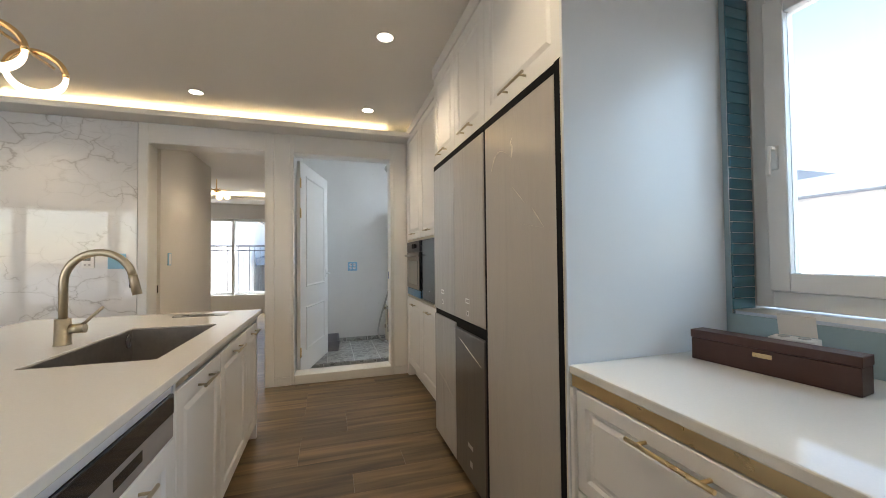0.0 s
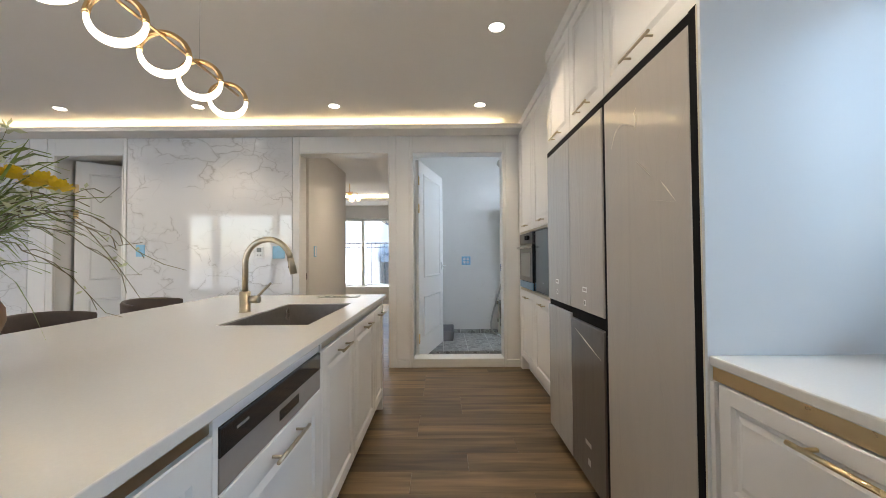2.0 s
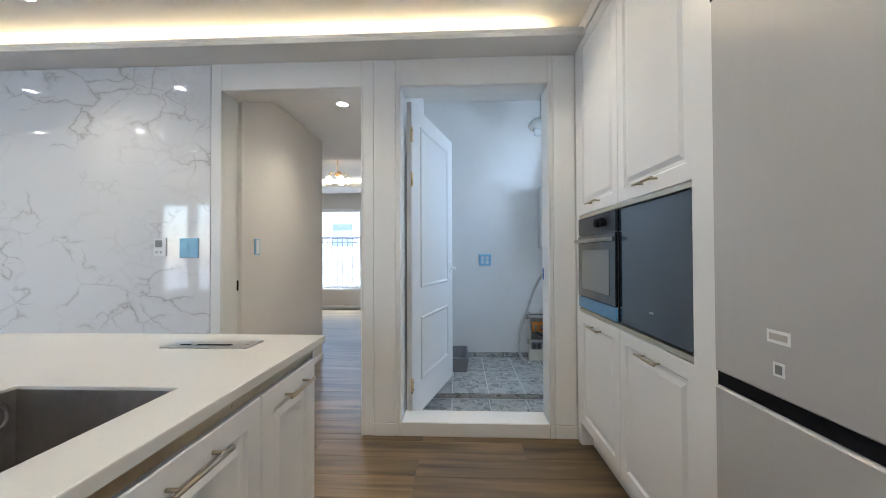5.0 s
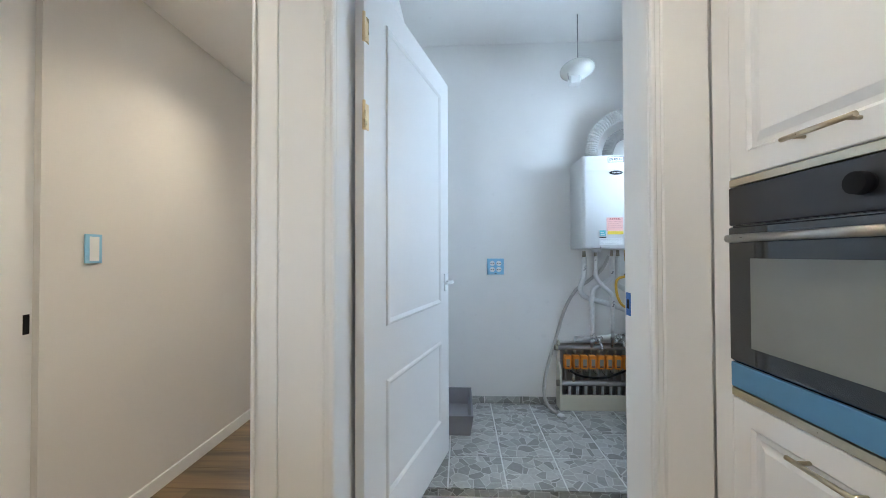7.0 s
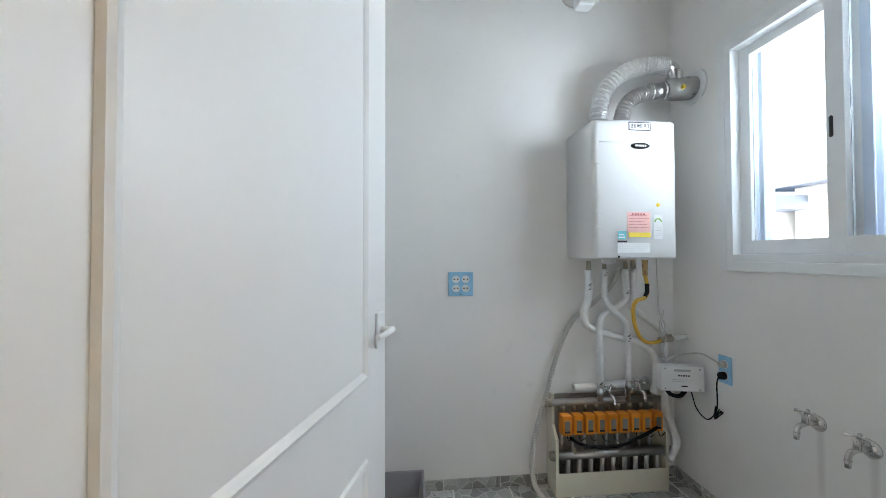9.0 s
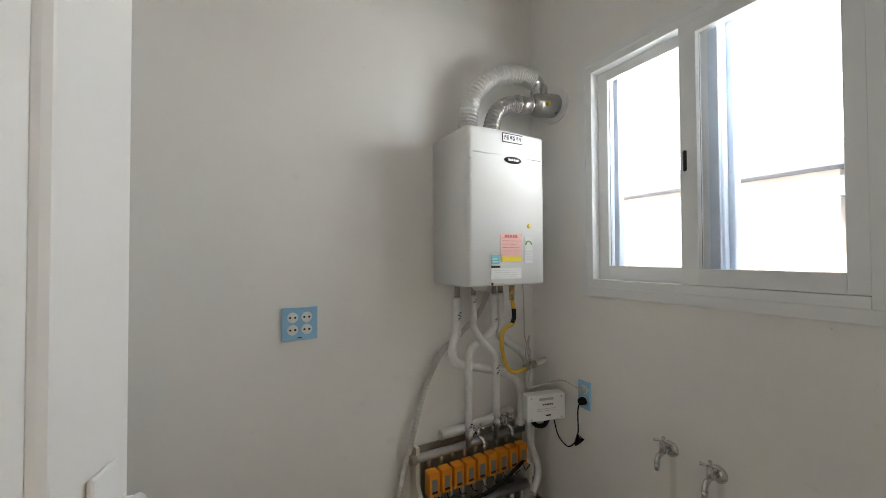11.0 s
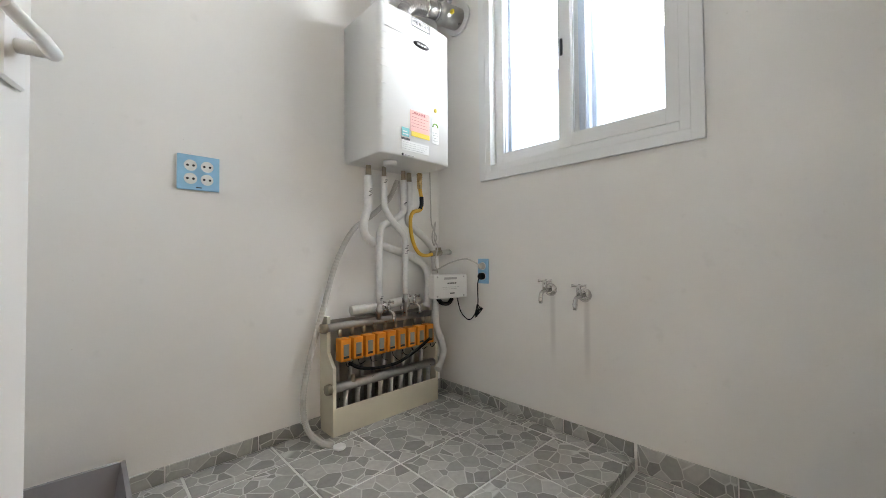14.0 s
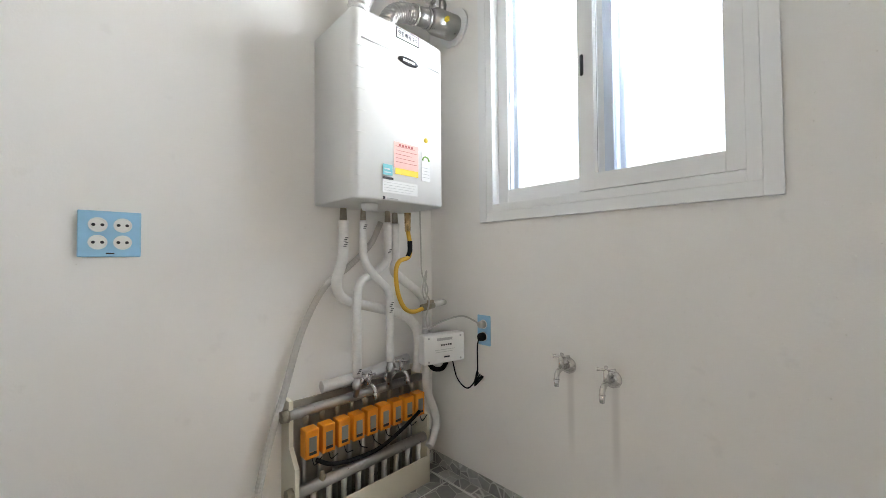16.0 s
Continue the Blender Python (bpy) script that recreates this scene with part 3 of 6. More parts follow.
setting("wall_utility_east", holed(bmesh.new(), "y", W + 0.16, UT + 0.2, XU, XU + 0.24, -0.3, 3.0, [(4.11, 5.04, 1.22, 2.25)]), "utility", "grey-white painted utility room wall with a window")
setting("wall_utility_west", B(-0.80, -0.66, W + 0.16, UT, -0.3, 3.0), "utility", "painted wall between utility room and hallway")
setting("wall_utility_south", holed(bmesh.new(), "x", -0.66, XU, W + 0.1605, W + 0.168, -0.3, 2.95, [(-0.655, 0.345, -0.3, 2.25)]), "utility", "painted utility side of the door wall")
setting("wall_hall_west", B(-1.92, -1.765, W + 0.16, 5.13, 0, 2.42), "hall", "grey papered hallway wall with a light switch")
# the opening is unseen, added so bedroom daylight reaches the side room
setting("wall_hall_back", holed(bmesh.new(), "x", -4.86, -1.92, 5.0, 5.13, 0, 2.95, [(-3.9, -2.3, 0.0, 2.3)]), "hall", "grey papered bedroom wall with a wide opening added to let light through")
setting("wall_store_side", B(-4.98, -4.86, W + 0.16, 5.0, 0, 2.95), "wall", "plain wall closing the side room")
setting("wall_bedroom_north", holed(bmesh.new(), "x", XL, 0.6, 8.72, 8.92, -0.1, 2.95, [(-3.62, -1.50, 0.42, 2.10)]), "hall", "papered bedroom wall with a balcony window")
setting("wall_bedroom_east", B(0.5, 0.6, UT + 0.2, 8.72, 0, 2.95), "hall", "plain bedroom wall")
setting("wall_bedroom_west", B(-5.0, -4.86, 5.13, 8.72, 0, 2.95), "hall", "plain bedroom wall")
setting("ceiling", B(XL, XR + 0.26, YB, W, CEIL, 2.62), "ceiling", "pale papered ceiling")
setting("ceiling_hall", B(-1.765, -0.78, W + 0.16, 5.13, 2.40, 2.5), "ceiling", "pale papered hallway ceiling")
setting("ceiling_store", B(-4.86, -1.92, W + 0.16, 5.0, 2.4, 2.5), "ceiling", "pale ceiling")
bm = B(-4.86, -0.80, 5.13, 5.64, 2.42, 2.5)
box(bm, -4.86, 0.5, 5.64, 6.0, 2.42, 2.5)
box(bm, -4.86, 0.5, 8.0, 8.72, 2.42, 2.5)
box(bm, -4.86, 0.5, 6.0, 8.0, 2.56, 2.62)
setting("ceiling_bedroom", bm, "ceiling", "bedroom ceiling with a raised middle")
setting("ceiling_utility", B(-0.66, XU, W + 0.168, UT, 2.935, 3.0), "utility", "plain utility room ceiling")

# ledge with hidden light strip
bm = B(-7.0, 0.483, 3.235, 3.457, 2.395, 2.42, 0.003)
box(bm, -7.0, 0.483, 3.235, 3.253, 2.4205, 2.442, 0.002)
setting("cove_ledge", bm, "trim", "white cornice ledge hiding a warm light strip")
cove = thing("cove_light_strip", (-3.2, 3.36, 2.421), "warm white light strip lying behind the cornice ledge", "light strip")
part("strip", B(-6.95, 0.24, 3.33, 3.345, 2.4215, 2.428), "led", cove)

# casings and panels on the door wall
def casing(name, x0, x1, top, w0, w1, label, head):
    ob = thing(name, ((x0 + x1) / 2, W, 0), label, "door frame", kind="structure")
    for a, b in ((x0 - w0, x0), (x1, x1 + w1)):
        bm = B(a, b, W - 0.018, W - 0.002, 0, top + head, 0.003)
        inner = b if b == x0 else a
        s = -1 if b == x0 else 1
        lo, hi = sorted((inner - s * 0.001, inner + s * 0.012))
        box(bm, lo, hi, W - 0.026, W - 0.0185, 0, top + 0.012, 0.003)
        part("jamb_trim", bm, "trim", ob)
    bm = B(x0, x1, W - 0.018, W - 0.002, top, top + head, 0.003)
    box(bm, x0, x1, W - 0.026, W - 0.0185, top - 0.001, top + 0.012, 0.003)
    part("head_trim", bm, "trim", ob)
    for a, b in ((x0 - 0.022, x0), (x1, x1 + 0.022)):
        part("jamb_lining", B(a, b, W - 0.001, W + 0.162, 0, top - 0.001, 0.002), "trim", ob)
    part("head_lining", B(x0 - 0.022, x1 + 0.022, W - 0.001, W + 0.162, top, top + 0.022, 0.002), "trim", ob)
    return ob


casing("door_frame_1", -4.34, -3.63, 2.21, 0.08, 0.035, "white moulded door frame of a side room", 0.183)
casing("door_frame_2", -1.792, -0.872, 2.215, 0.073, 0.078, "white moulded doorway frame to the hallway", 0.178)
f3 = casing("door_frame_3", -0.620, 0.308, 2.215, 0.030, 0.030, "white moulded door frame of the utility room", 0.178)
part("threshold", B(-0.619, 0.307, W - 0.024, W + 0.162, 0, 0.09, 0.005), "trim", f3)
part("strike_plate", B(0.3055, 0.3075, W + 0.118, W + 0.148, 0.975, 1.05, 0.0008), "deepblue", f3, "deep blue film-covered strike plate")
part("strike_hole", B(0.3047, 0.3052, W + 0.125, W + 0.141, 0.998, 1.028), "black", f3)
for a, b, nm in ((-0.7935, -0.6505, "pilaster_panel"), (0.3385, 0.4765, "filler_panel")):
    bm = rings((a, W - 0.004, 0.08), (1, 0, 0), (0, 0, 1), (0, -1, 0), b - a, 2.312, [(0, 0.010), (0.006, 0.014)], 0.003)
    setting(nm, bm, "trim", "white flat wall panel beside a doorway")
    setting("baseboard", B(a, b, W - 0.022, W - 0.003, 0, 0.079, 0.003), "trim", "white baseboard block")
for a, b in ((-3.588, -1.872),):
    setting("marble_panel", B(a, b, W - 0.012, W - 0.001, 0.07, 2.393, 0.0015), "marble", "glossy white marble wall panel with grey veins")
    setting("baseboard", B(a, b, W - 0.016, W - 0.001, 0, 0.069, 0.003), "trim", "white baseboard")
setting("marble_panel", B(XL + 0.01, -4.62, W - 0.012, W - 0.001, 0.07, 2.393, 0.0015), "marble", "glossy white marble wall panel with grey veins")
setting("wall_panel", B(-4.612, -4.43, W - 0.015, W - 0.001, 0, 2.393, 0.003), "trim", "white wall panel beside a doorway")
setting("baseboard", B(-1.764, -1.752, W + 0.163, 5.13, 0, 0.07, 0.002), "trim", "white hallway baseboard")
setting("baseboard", B(-4.85, 0.5, 8.705, 8.719, 0, 0.08, 0.002), "trim", "white bedroom baseboard")

# ---- kitchen window ----
def sash(ob, axis, plane, a0, a1, z0, z1, w, d, m="pvc", name="sash", pane=True, gap=0.004):
    """A sash of four rails and its pane; axis "y": it lies in a wall that runs along y, at x = plane..plane + d."""
    def bb(p0, p1, q0, q1, r0=0.0, r1=None):
        r1 = d if r1 is None else r1
        return B(plane + r0, plane + r1, p0, p1, q0, q1, 0.003) if axis == "y" else B(p0, p1, plane + r0, plane + r1, q0, q1, 0.003)
    bm = bb(a0, a0 + w, z0, z1)
    for q in ((a1 - w, a1, z0, z1), (a0 + w, a1 - w, z0, z0 + w), (a0 + w, a1 - w, z1 - w, z1)):
        b2 = bb(*q)
        me = bpy.data.meshes.new("tmp")
        b2.to_mesh(me)
        bm.from_mesh(me)
        b2.free()
        bpy.data.meshes.remove(me)
    s = part(name, bm, m, ob)
    if pane:
        b3 = bmesh.new()
        if axis == "y":
            box(b3, plane + d * 0.4, plane + d * 0.4 + 0.006, a0 + w, a1 - w, z0 + w, z1 - w)
        else:
            box(b3, a0 + w, a1 - w, plane + d * 0.4, plane + d * 0.4 + 0.006, z0 + w, z1 - w)
        p = part("pane", b3, "glass", s)
        p.visible_shadow = False
    return s


kw = thing("window_1", (XR + 0.1, -0.15, 1.0), "white plastic kitchen window with tilting casement", "window", kind="structure")
sash(kw, "y", XR + 0.10, -0.82, 0.572, 1.012, 2.105, 0.055, 0.07, name="window_frame", pane=False)
s1 = sash(kw, "y", XR + 0.075, -0.10, 0.515, 1.07, 2.045, 0.06, 0.055)
sash(kw, "y", XR + 0.105, -0.76, -0.101, 1.07, 2.045, 0.06, 0.055)
bm = B(XR + 0.066, XR + 0.0745, 0.474, 0.498, 1.47, 1.55, 0.004)
box(bm, XR + 0.045, XR + 0.0655, 0.479, 0.493, 1.535, 1.549, 0.003)
box(bm, XR + 0.036, XR + 0.0445, 0.478, 0.494, 1.45, 1.549, 0.004)
part("handle", bm, "white", s1, "white lever handle")
bm = B(XR - 0.002, XR + 0.10, -0.85, 0.576, 0.9895, 0.9995, 0.001)
setting("window_sill", bm, "alu", "metal-edged tiled sill")
bm = tube([(XR - 0.004, 0.578, 0.99), (XR - 0.004, 0.578, 2.13)], 0.006, 8)
setting("corner_trim", bm, "chrome", "shiny metal tile corner strip")

# ---- utility window ----
uw = thing("window_2", (XU, 4.575, 1.175), "white sliding window with grey-blue sash edges", "window", kind="structure")
def frame_bars(ob, x0, x1, ya, yb, za, zb, w, m, name, wr=None):
    wr = wr or w
    bm = B(x0, x1, ya, ya + wr, za, zb, 0.001)
    box(bm, x0, x1, yb - w, yb, za, zb, 0.001)
    box(bm, x0, x1, ya + wr, yb - w, za, za + w, 0.001)
    box(bm, x0, x1, ya + wr, yb - w, zb - w, zb, 0.001)
    return part(name, bm, m, ob)


frame_bars(uw, XU - 0.019, XU - 0.001, 4.060, 5.090, 1.157, 2.29, 0.0428, "pvc", "architrave")
frame_bars(uw, XU - 0.0186, XU + 0.10, 4.103, 5.047, 1.2, 2.247, 0.034, "pvc", "window_frame")
far = frame_bars(uw, XU + 0.03, XU + 0.062, 4.535, 5.024, 1.236, 2.23, 0.062, "pvc", "sash", 0.06)
part("pane", B(XU + 0.044, XU + 0.05, 4.596, 4.961, 1.299, 2.167), "glass", far).visible_shadow = False
near = frame_bars(uw, XU - 0.0165, XU + 0.022, 4.127, 4.615, 1.236, 2.23, 0.06, "pvc", "sash", 0.055)
part("pane", B(XU + 0.004, XU + 0.01, 4.184, 4.553, 1.299, 2.167), "glass", near).visible_shadow = False
part("sash_edge", B(XU + 0.0635, XU + 0.0995, 4.928, 4.955, 1.237, 2.228, 0.003), "alu", uw, "grey-blue inner sash edge")
part("sash_edge", B(XU + 0.0225, XU + 0.0295, 4.50, 4.5345, 1.237, 2.228, 0.002), "alu", uw, "grey-blue inner sash edge")
part("sash_edge", B(XU + 0.064, XU + 0.0995, 4.506, 4.532, 1.237, 2.228, 0.003), "alu", uw, "grey-blue inner sash edge")
frame_bars(uw, XU + 0.1005, XU + 0.16, 4.11, 5.04, 1.22, 2.25, 0.05, "alu", "outer_frame")
part("outer_mullion", B(XU + 0.1005, XU + 0.15, 4.488, 4.514, 1.27, 2.20, 0.003), "alu", uw)
part("latch", B(XU - 0.024, XU - 0.0125, 4.590, 4.604, 1.66, 1.74, 0.005), "greyframe", uw, "small dark crescent latch")
for w_ in uw.children_recursive:
    if w_.name.startswith("pane"):
        w_.visible_shadow = False

# ---- living room and bedroom windows ----
lw = thing("window_3", (-4.6, YB - 0.1, 0.35), "wide white sliding balcony window", "window", kind="structure")
for a, b in ((-6.55, -5.86), (-5.82, -4.40), (-4.36, -3.30), (-3.26, -2.60)):
    sash(lw, "x", YB - 0.14, a, b, 0.35, 2.25, 0.07, 0.06)
bw_ = thing("window_4", (-2.5, 8.8, 0.42), "white sliding bedroom window", "window", kind="structure")
for a, b in ((-3.62, -2.33), (-2.33, -1.50)):
    sash(bw_, "x", 8.78 if a < -3 else 8.82, a, b + (0.05 if a < -3 else 0), 0.42, 2.10, 0.06, 0.04)


def railing(name, x0, x1, y, z0, z1, label):
    ob = thing(name, ((x0 + x1) / 2, y, z0), label, "railing")
    part("top_rail", tube([(x0, y, z1), (x1, y, z1)], 0.022, 8), "rail", ob)
    part("middle_rail", tube([(x0, y, z1 - 0.11), (x1, y, z1 - 0.11)], 0.012, 8), "rail", ob)
    part("bottom_rail", tube([(x0, y, z0 + 0.06), (x1, y, z0 + 0.06)], 0.014, 8), "rail", ob)
    first = None
    for i in range(int((x1 - x0) / 0.115) + 1):
        x = x0 + 0.115 * i
        if first is None:
            first = part("baluster", tube([(x, y, z0), (x, y, z1)], 0.008, 6), "rail", ob)
        else:
            o = new("baluster", first.data)
            o.parent = ob
            o.location = (x - x0, 0, 0)
    return ob


railing("balcony_railing", -3.7, -1.3, 9.35, 0.30, 1.52, "dark metal balcony railing outside the bedroom window")
railing("balcony_railing", -6.7, -2.5, -2.45, 0.0, 1.15, "dark metal balcony railing outside the living room")
setting("balcony_floor", B(-5, 0.5, 8.95, 9.5, 0.1, 0.29), "balcony", "concrete balcony slab")
# unseen slab, added to keep direct sun out of the living room window
setting("balcony_roof", B(-7.4, -1.9, -2.6, YB - 0.21, 2.75, 2.9), "balcony", "unseen concrete slab added over the balcony to block the sun")
setting("balcony_floor_2", B(-7.2, -2.2, -2.6, YB - 0.21, -0.2, -0.01), "balcony", "concrete balcony slab")

# ---- floors ----
setting("floor", B(XL, XR, YB, W, -0.1, -0.009), "subfloor", "dark joint bed under walnut plank flooring")
setting("floor_hall", B(XL, -0.78, W, 8.72, -0.1, -0.009), "subfloor", "dark joint bed under walnut plank flooring")
setting("floor_bedroom", B(-0.78, 0.5, UT + 0.2, 8.72, -0.1, -0.009), "subfloor", "dark joint bed under walnut plank flooring")
setting("floor_utility", B(-0.66, XU, W + 0.162, 4.325, LOW - 0.15, LOW - 0.003), "grout", "pale tile bed of the utility room floor")
setting("floor_utility_step", B(-0.66, XU, 4.325, UT, LOW - 0.15, PLAT - 0.003), "grout", "raised tile bed of the utility room floor")
setting("ground", B(-300, 300, -300, 300, -6.3, -6.2), "ground", "pale paved ground far below")


# ---- houses outside ----
def house(x, y, w, d, h, roof, label, faces):
    ob = thing("house", (x, y, -6.2), label, "house")
    part("wall", B(x - w / 2, x + w / 2, y - d / 2, y + d / 2, -6.2, h), "facade", ob)
    bm = bmesh.new()
    e = 0.5
    lo = [bm.verts.new((x + a * (w / 2 + e), y + b * (d / 2 + e), h)) for a, b in ((-1, -1), (1, -1), (1, 1), (-1, 1))]
    ed = [bm.verts.new((x + a * (w / 2 + e), y + b * (d / 2 + e), h + 0.35)) for a, b in ((-1, -1), (1, -1), (1, 1), (-1, 1))]
    hi = [bm.verts.new((x + a * w * 0.2, y + b * d * 0.1, h + roof)) for a, b in ((-1, -1), (1, -1), (1, 1), (-1, 1))]
    for p, q in ((lo, ed), (ed, hi)):
        for i in range(4):
            bm.faces.new((p[i], p[(i + 1) % 4], q[(i + 1) % 4], q[i]))
    bm.faces.new(hi)
    bm.faces.new(list(reversed(lo)))
    part("roof", bm, "roof", ob)
    for side, n in faces:
        for k in range(n):
            for z in (h - 1.9, h - 4.7):
                t = (k + 0.5) / n - 0.5
                if side == "w":
                    p = (x - w / 2 - 0.03, x - w / 2 + 0.03, y + t * d - 0.55, y + t * d + 0.55)
                elif side == "s":
                    p = (x + t * w - 0.55, x + t * w + 0.55, y - d / 2 - 0.03, y - d / 2 + 0.03)
                else:
                    p = (x + t * w - 0.55, x + t * w + 0.55, y + d / 2 - 0.03, y + d / 2 + 0.03)
                wd = part("window", B(*p, z, z + 1.2, 0.01), "pvc", ob)
                q = {"w": (p[0] - 0.02, p[0] - 0.002, p[2] + 0.1, p[3] - 0.1), "s": (p[0] + 0.1, p[1] - 0.1, p[2] - 0.02, p[2] - 0.002),
                     "n": (p[0] + 0.1, p[1] - 0.1, p[3] + 0.002, p[3] + 0.02)}[side]
                part("pane", B(*q, z + 0.1, z + 1.1), "glassdark", wd)
    return ob


house(14.0, 3.0, 9.0, 5.2, 2.37, 0.36, "white rendered house with a slate-blue roof edge", (("w", 2),))
house(14.0, 9.0, 9.0, 5.6, 2.92, 0.36, "taller white rendered house with a slate-blue roof edge", (("w", 2),))
house(13.5, 17.0, 9.0, 10.0, 2.35, 0.36, "white rendered house with a slate-blue roof edge", (("w", 3),))
house(-8.5, 22.0, 9.0, 9.0, 3.3, 1.5, "white rendered house with a low roof across the street", (("s", 3),))
house(0.0, 25.0, 6.5, 9.0, 0.9, 1.5, "white rendered house with a low roof across the street", (("s", 2),))
house(-8.0, -24.0, 14.0, 9.0, 0.2, 1.6, "white rendered house with a low roof across the street", (("n", 4),))
house(6.0, -26.0, 10.0, 9.0, 1.0, 1.6, "white rendered house with a low roof across the street", (("n", 3),))


# ---- kitchen: tall cabinets and fridges ----
CX = 0.477         # face of the tall cabinets
FX = 0.383         # face of the fridges


def bar_handle(parent, o, along, out, length, name="handle", m="champagne", r=0.0055):
    """A round bar on two posts: o its middle on the face."""
    o, a, n = Vector(o), Vector(along), Vector(out)
    bm = tube([o + a * (-length / 2) + n * 0.03, o + a * (length / 2) + n * 0.03], r, 10)
    for s in (-0.36, 0.36):
        tube([o + a * (s * length), o + a * (s * length) + n * 0.03], r * 0.8, 8, bm)
    return part(name, bm, m, parent)


DOOR = [(0, 0.0), (0.003, 0.003), (0.058, 0.003), (0.066, -0.005), (0.078, -0.005), (0.098, 0.001), (0.104, 0.001)]
SMALL = [(0, 0.0), (0.003, 0.003), (0.040, 0.003), (0.047, -0.005), (0.056, -0.005), (0.070, 0.001), (0.074, 0.001)]


def front_x(parent, face, y0, y1, z0, z1, handle=None, sign=-1, steps=DOOR, m="cabinet", name="door", hm="champagne", hl=0.15):
    """A moulded front in the plane x = face, looking along sign * x; handle: (y, z) of its bar, which lies along y."""
    d = part(name, rings((face, y0 + 0.002, z0 + 0.002), (0, 1, 0), (0, 0, 1), (sign, 0, 0), y1 - y0 - 0.004, z1 - z0 - 0.004, steps, 0.018), m, parent)
    if handle:
        bar_handle(d, (face + sign * 0.003, *handle), (0, 1, 0), (sign, 0, 0), hl, m=hm)
    return d


tall = thing("oven_cabinet", (0.78, 2.84, 0), "tall white moulded cabinet housing oven and dark glass niche", "cabinet")
bm = B(CX + 0.02, XR - 0.002, 2.27, 3.385, 0.13, 0.826)
box(bm, CX + 0.02, XR - 0.002, 2.27, 3.385, 1.366, 2.42)
box(bm, CX + 0.10, XR - 0.002, 2.27, 3.385, 0.826, 1.366)
part("body", bm, "cabinet", tall)
part("plinth", B(CX + 0.07, XR - 0.01, 2.09, 3.45, 0.0, 0.129), "cabinet", tall)
part("end_filler", B(CX + 0.001, CX + 0.1, 3.372, W - 0.02, 0.0, 2.42, 0.002), "cabinet", tall)
front_x(tall, CX, 2.262, 2.825, 0.135, 0.805, (2.545, 0.745))
front_x(tall, CX, 2.825, 3.37, 0.135, 0.805, (3.10, 0.745))
front_x(tall, CX, 2.262, 2.825, 1.372, 2.42, (2.545, 1.42))
front_x(tall, CX, 2.825, 3.37, 1.372, 2.42, (3.10, 1.42))
bm = B(CX - 0.004, CX + 0.10, 2.264, 3.37, 0.806, 0.826, 0.001)
box(bm, CX - 0.004, CX + 0.10, 2.264, 3.37, 1.352, 1.371, 0.001)
box(bm, CX - 0.004, CX + 0.10, 2.250, 2.2635, 0.806, 1.371, 0.001)
part("niche_trim", bm, "champagne", tall, "pale champagne niche edging")
part("dark_panel", B(CX + 0.004, CX + 0.03, 2.268, 2.832, 0.832, 1.348, 0.002), "navyglass", tall, "dark blue-black glass front")
part("logo_bar", B(CX + 0.0025, CX + 0.0038, 2.54, 2.57, 0.915, 0.922), "greyink", tall)
part("crown", B(CX - 0.012, XR - 0.002, 2.085, 3.455, 2.4205, CEIL - 0.001, 0.003), "cabinet", tall)

oven = thing("built_in_oven", (CX + 0.1, 3.13, 0.828), "black built-in oven with steel handle and dull blue lower strip", "oven")
part("body", B(CX + 0.0, CX + 0.099, 2.838, 3.366, 0.830, 1.350, 0.003), "blackglass", oven)
part("control_panel", B(CX - 0.010, CX - 0.0005, 2.840, 3.364, 1.25, 1.348, 0.002), "greyframe", oven)
for y in (2.96, 3.03):
    part("knob", lathe([(0.020, -0.034), (0.021, -0.02), (0.018, -0.0105)], (CX, y, 1.30), 16, axis="x"), "black", oven)
dr = part("oven_door", B(CX - 0.012, CX - 0.0005, 2.840, 3.364, 0.90, 1.245, 0.003), "blackglass", oven)
bm = tube([(CX - 0.034, 2.86, 1.215), (CX - 0.034, 3.335, 1.215)], 0.010, 12)
for y in (2.88, 3.325):
    box(bm, CX - 0.034, CX - 0.0125, y - 0.012, y + 0.012, 1.205, 1.225, 0.002)
part("handle", bm, "steel", dr)
part("window", B(CX - 0.0135, CX - 0.0125, 2.91, 3.29, 0.945, 1.165), "lcd", dr, "grey glass window")
part("film_strip", B(CX - 0.010, CX - 0.0005, 2.840, 3.364, 0.832, 0.895, 0.002), "oventrim", oven, "dull blue lower trim")

fill = thing("filler_post", (0.7, 2.17, 0), "narrow white filler between fridge and oven cabinet", "filler")
part("post", B(CX - 0.03, XR - 0.01, 2.085, 2.249, 0.13, 2.42, 0.002), "cabinet", fill)

# four-door fridge
f4 = thing("four_door_fridge", (0.72, 1.62, 0), "four-door fridge in satin grey glass with one charcoal door", "fridge")
part("body", B(FX + 0.045, XR - 0.01, 1.222, 2.07, 0.02, 1.785, 0.004), "black", f4)
part("grip_recess", B(FX + 0.012, FX + 0.0445, 1.232, 2.068, 0.803, 0.856), "black", f4)
# black strip drawn for the dark gap between doors and bridge cabinet
part("top_seal", B(FX + 0.004, FX + 0.044, 1.222, 2.07, 1.780, 1.811, 0.001), "black", f4)
GL = [(0, -0.004), (0.004, 0.0)]


def fridge_door(parent, y0, y1, z0, z1, m, label=""):
    return part("door", rings((FX, y0, z0), (0, 1, 0), (0, 0, 1), (-1, 0, 0), y1 - y0, z1 - z0, GL, 0.043), m, parent, label)


d1 = fridge_door(f4, 1.652, 2.062, 0.858, 1.778, "fridgesilver")
d2 = fridge_door(f4, 1.232, 1.645, 0.858, 1.778, "fridge")
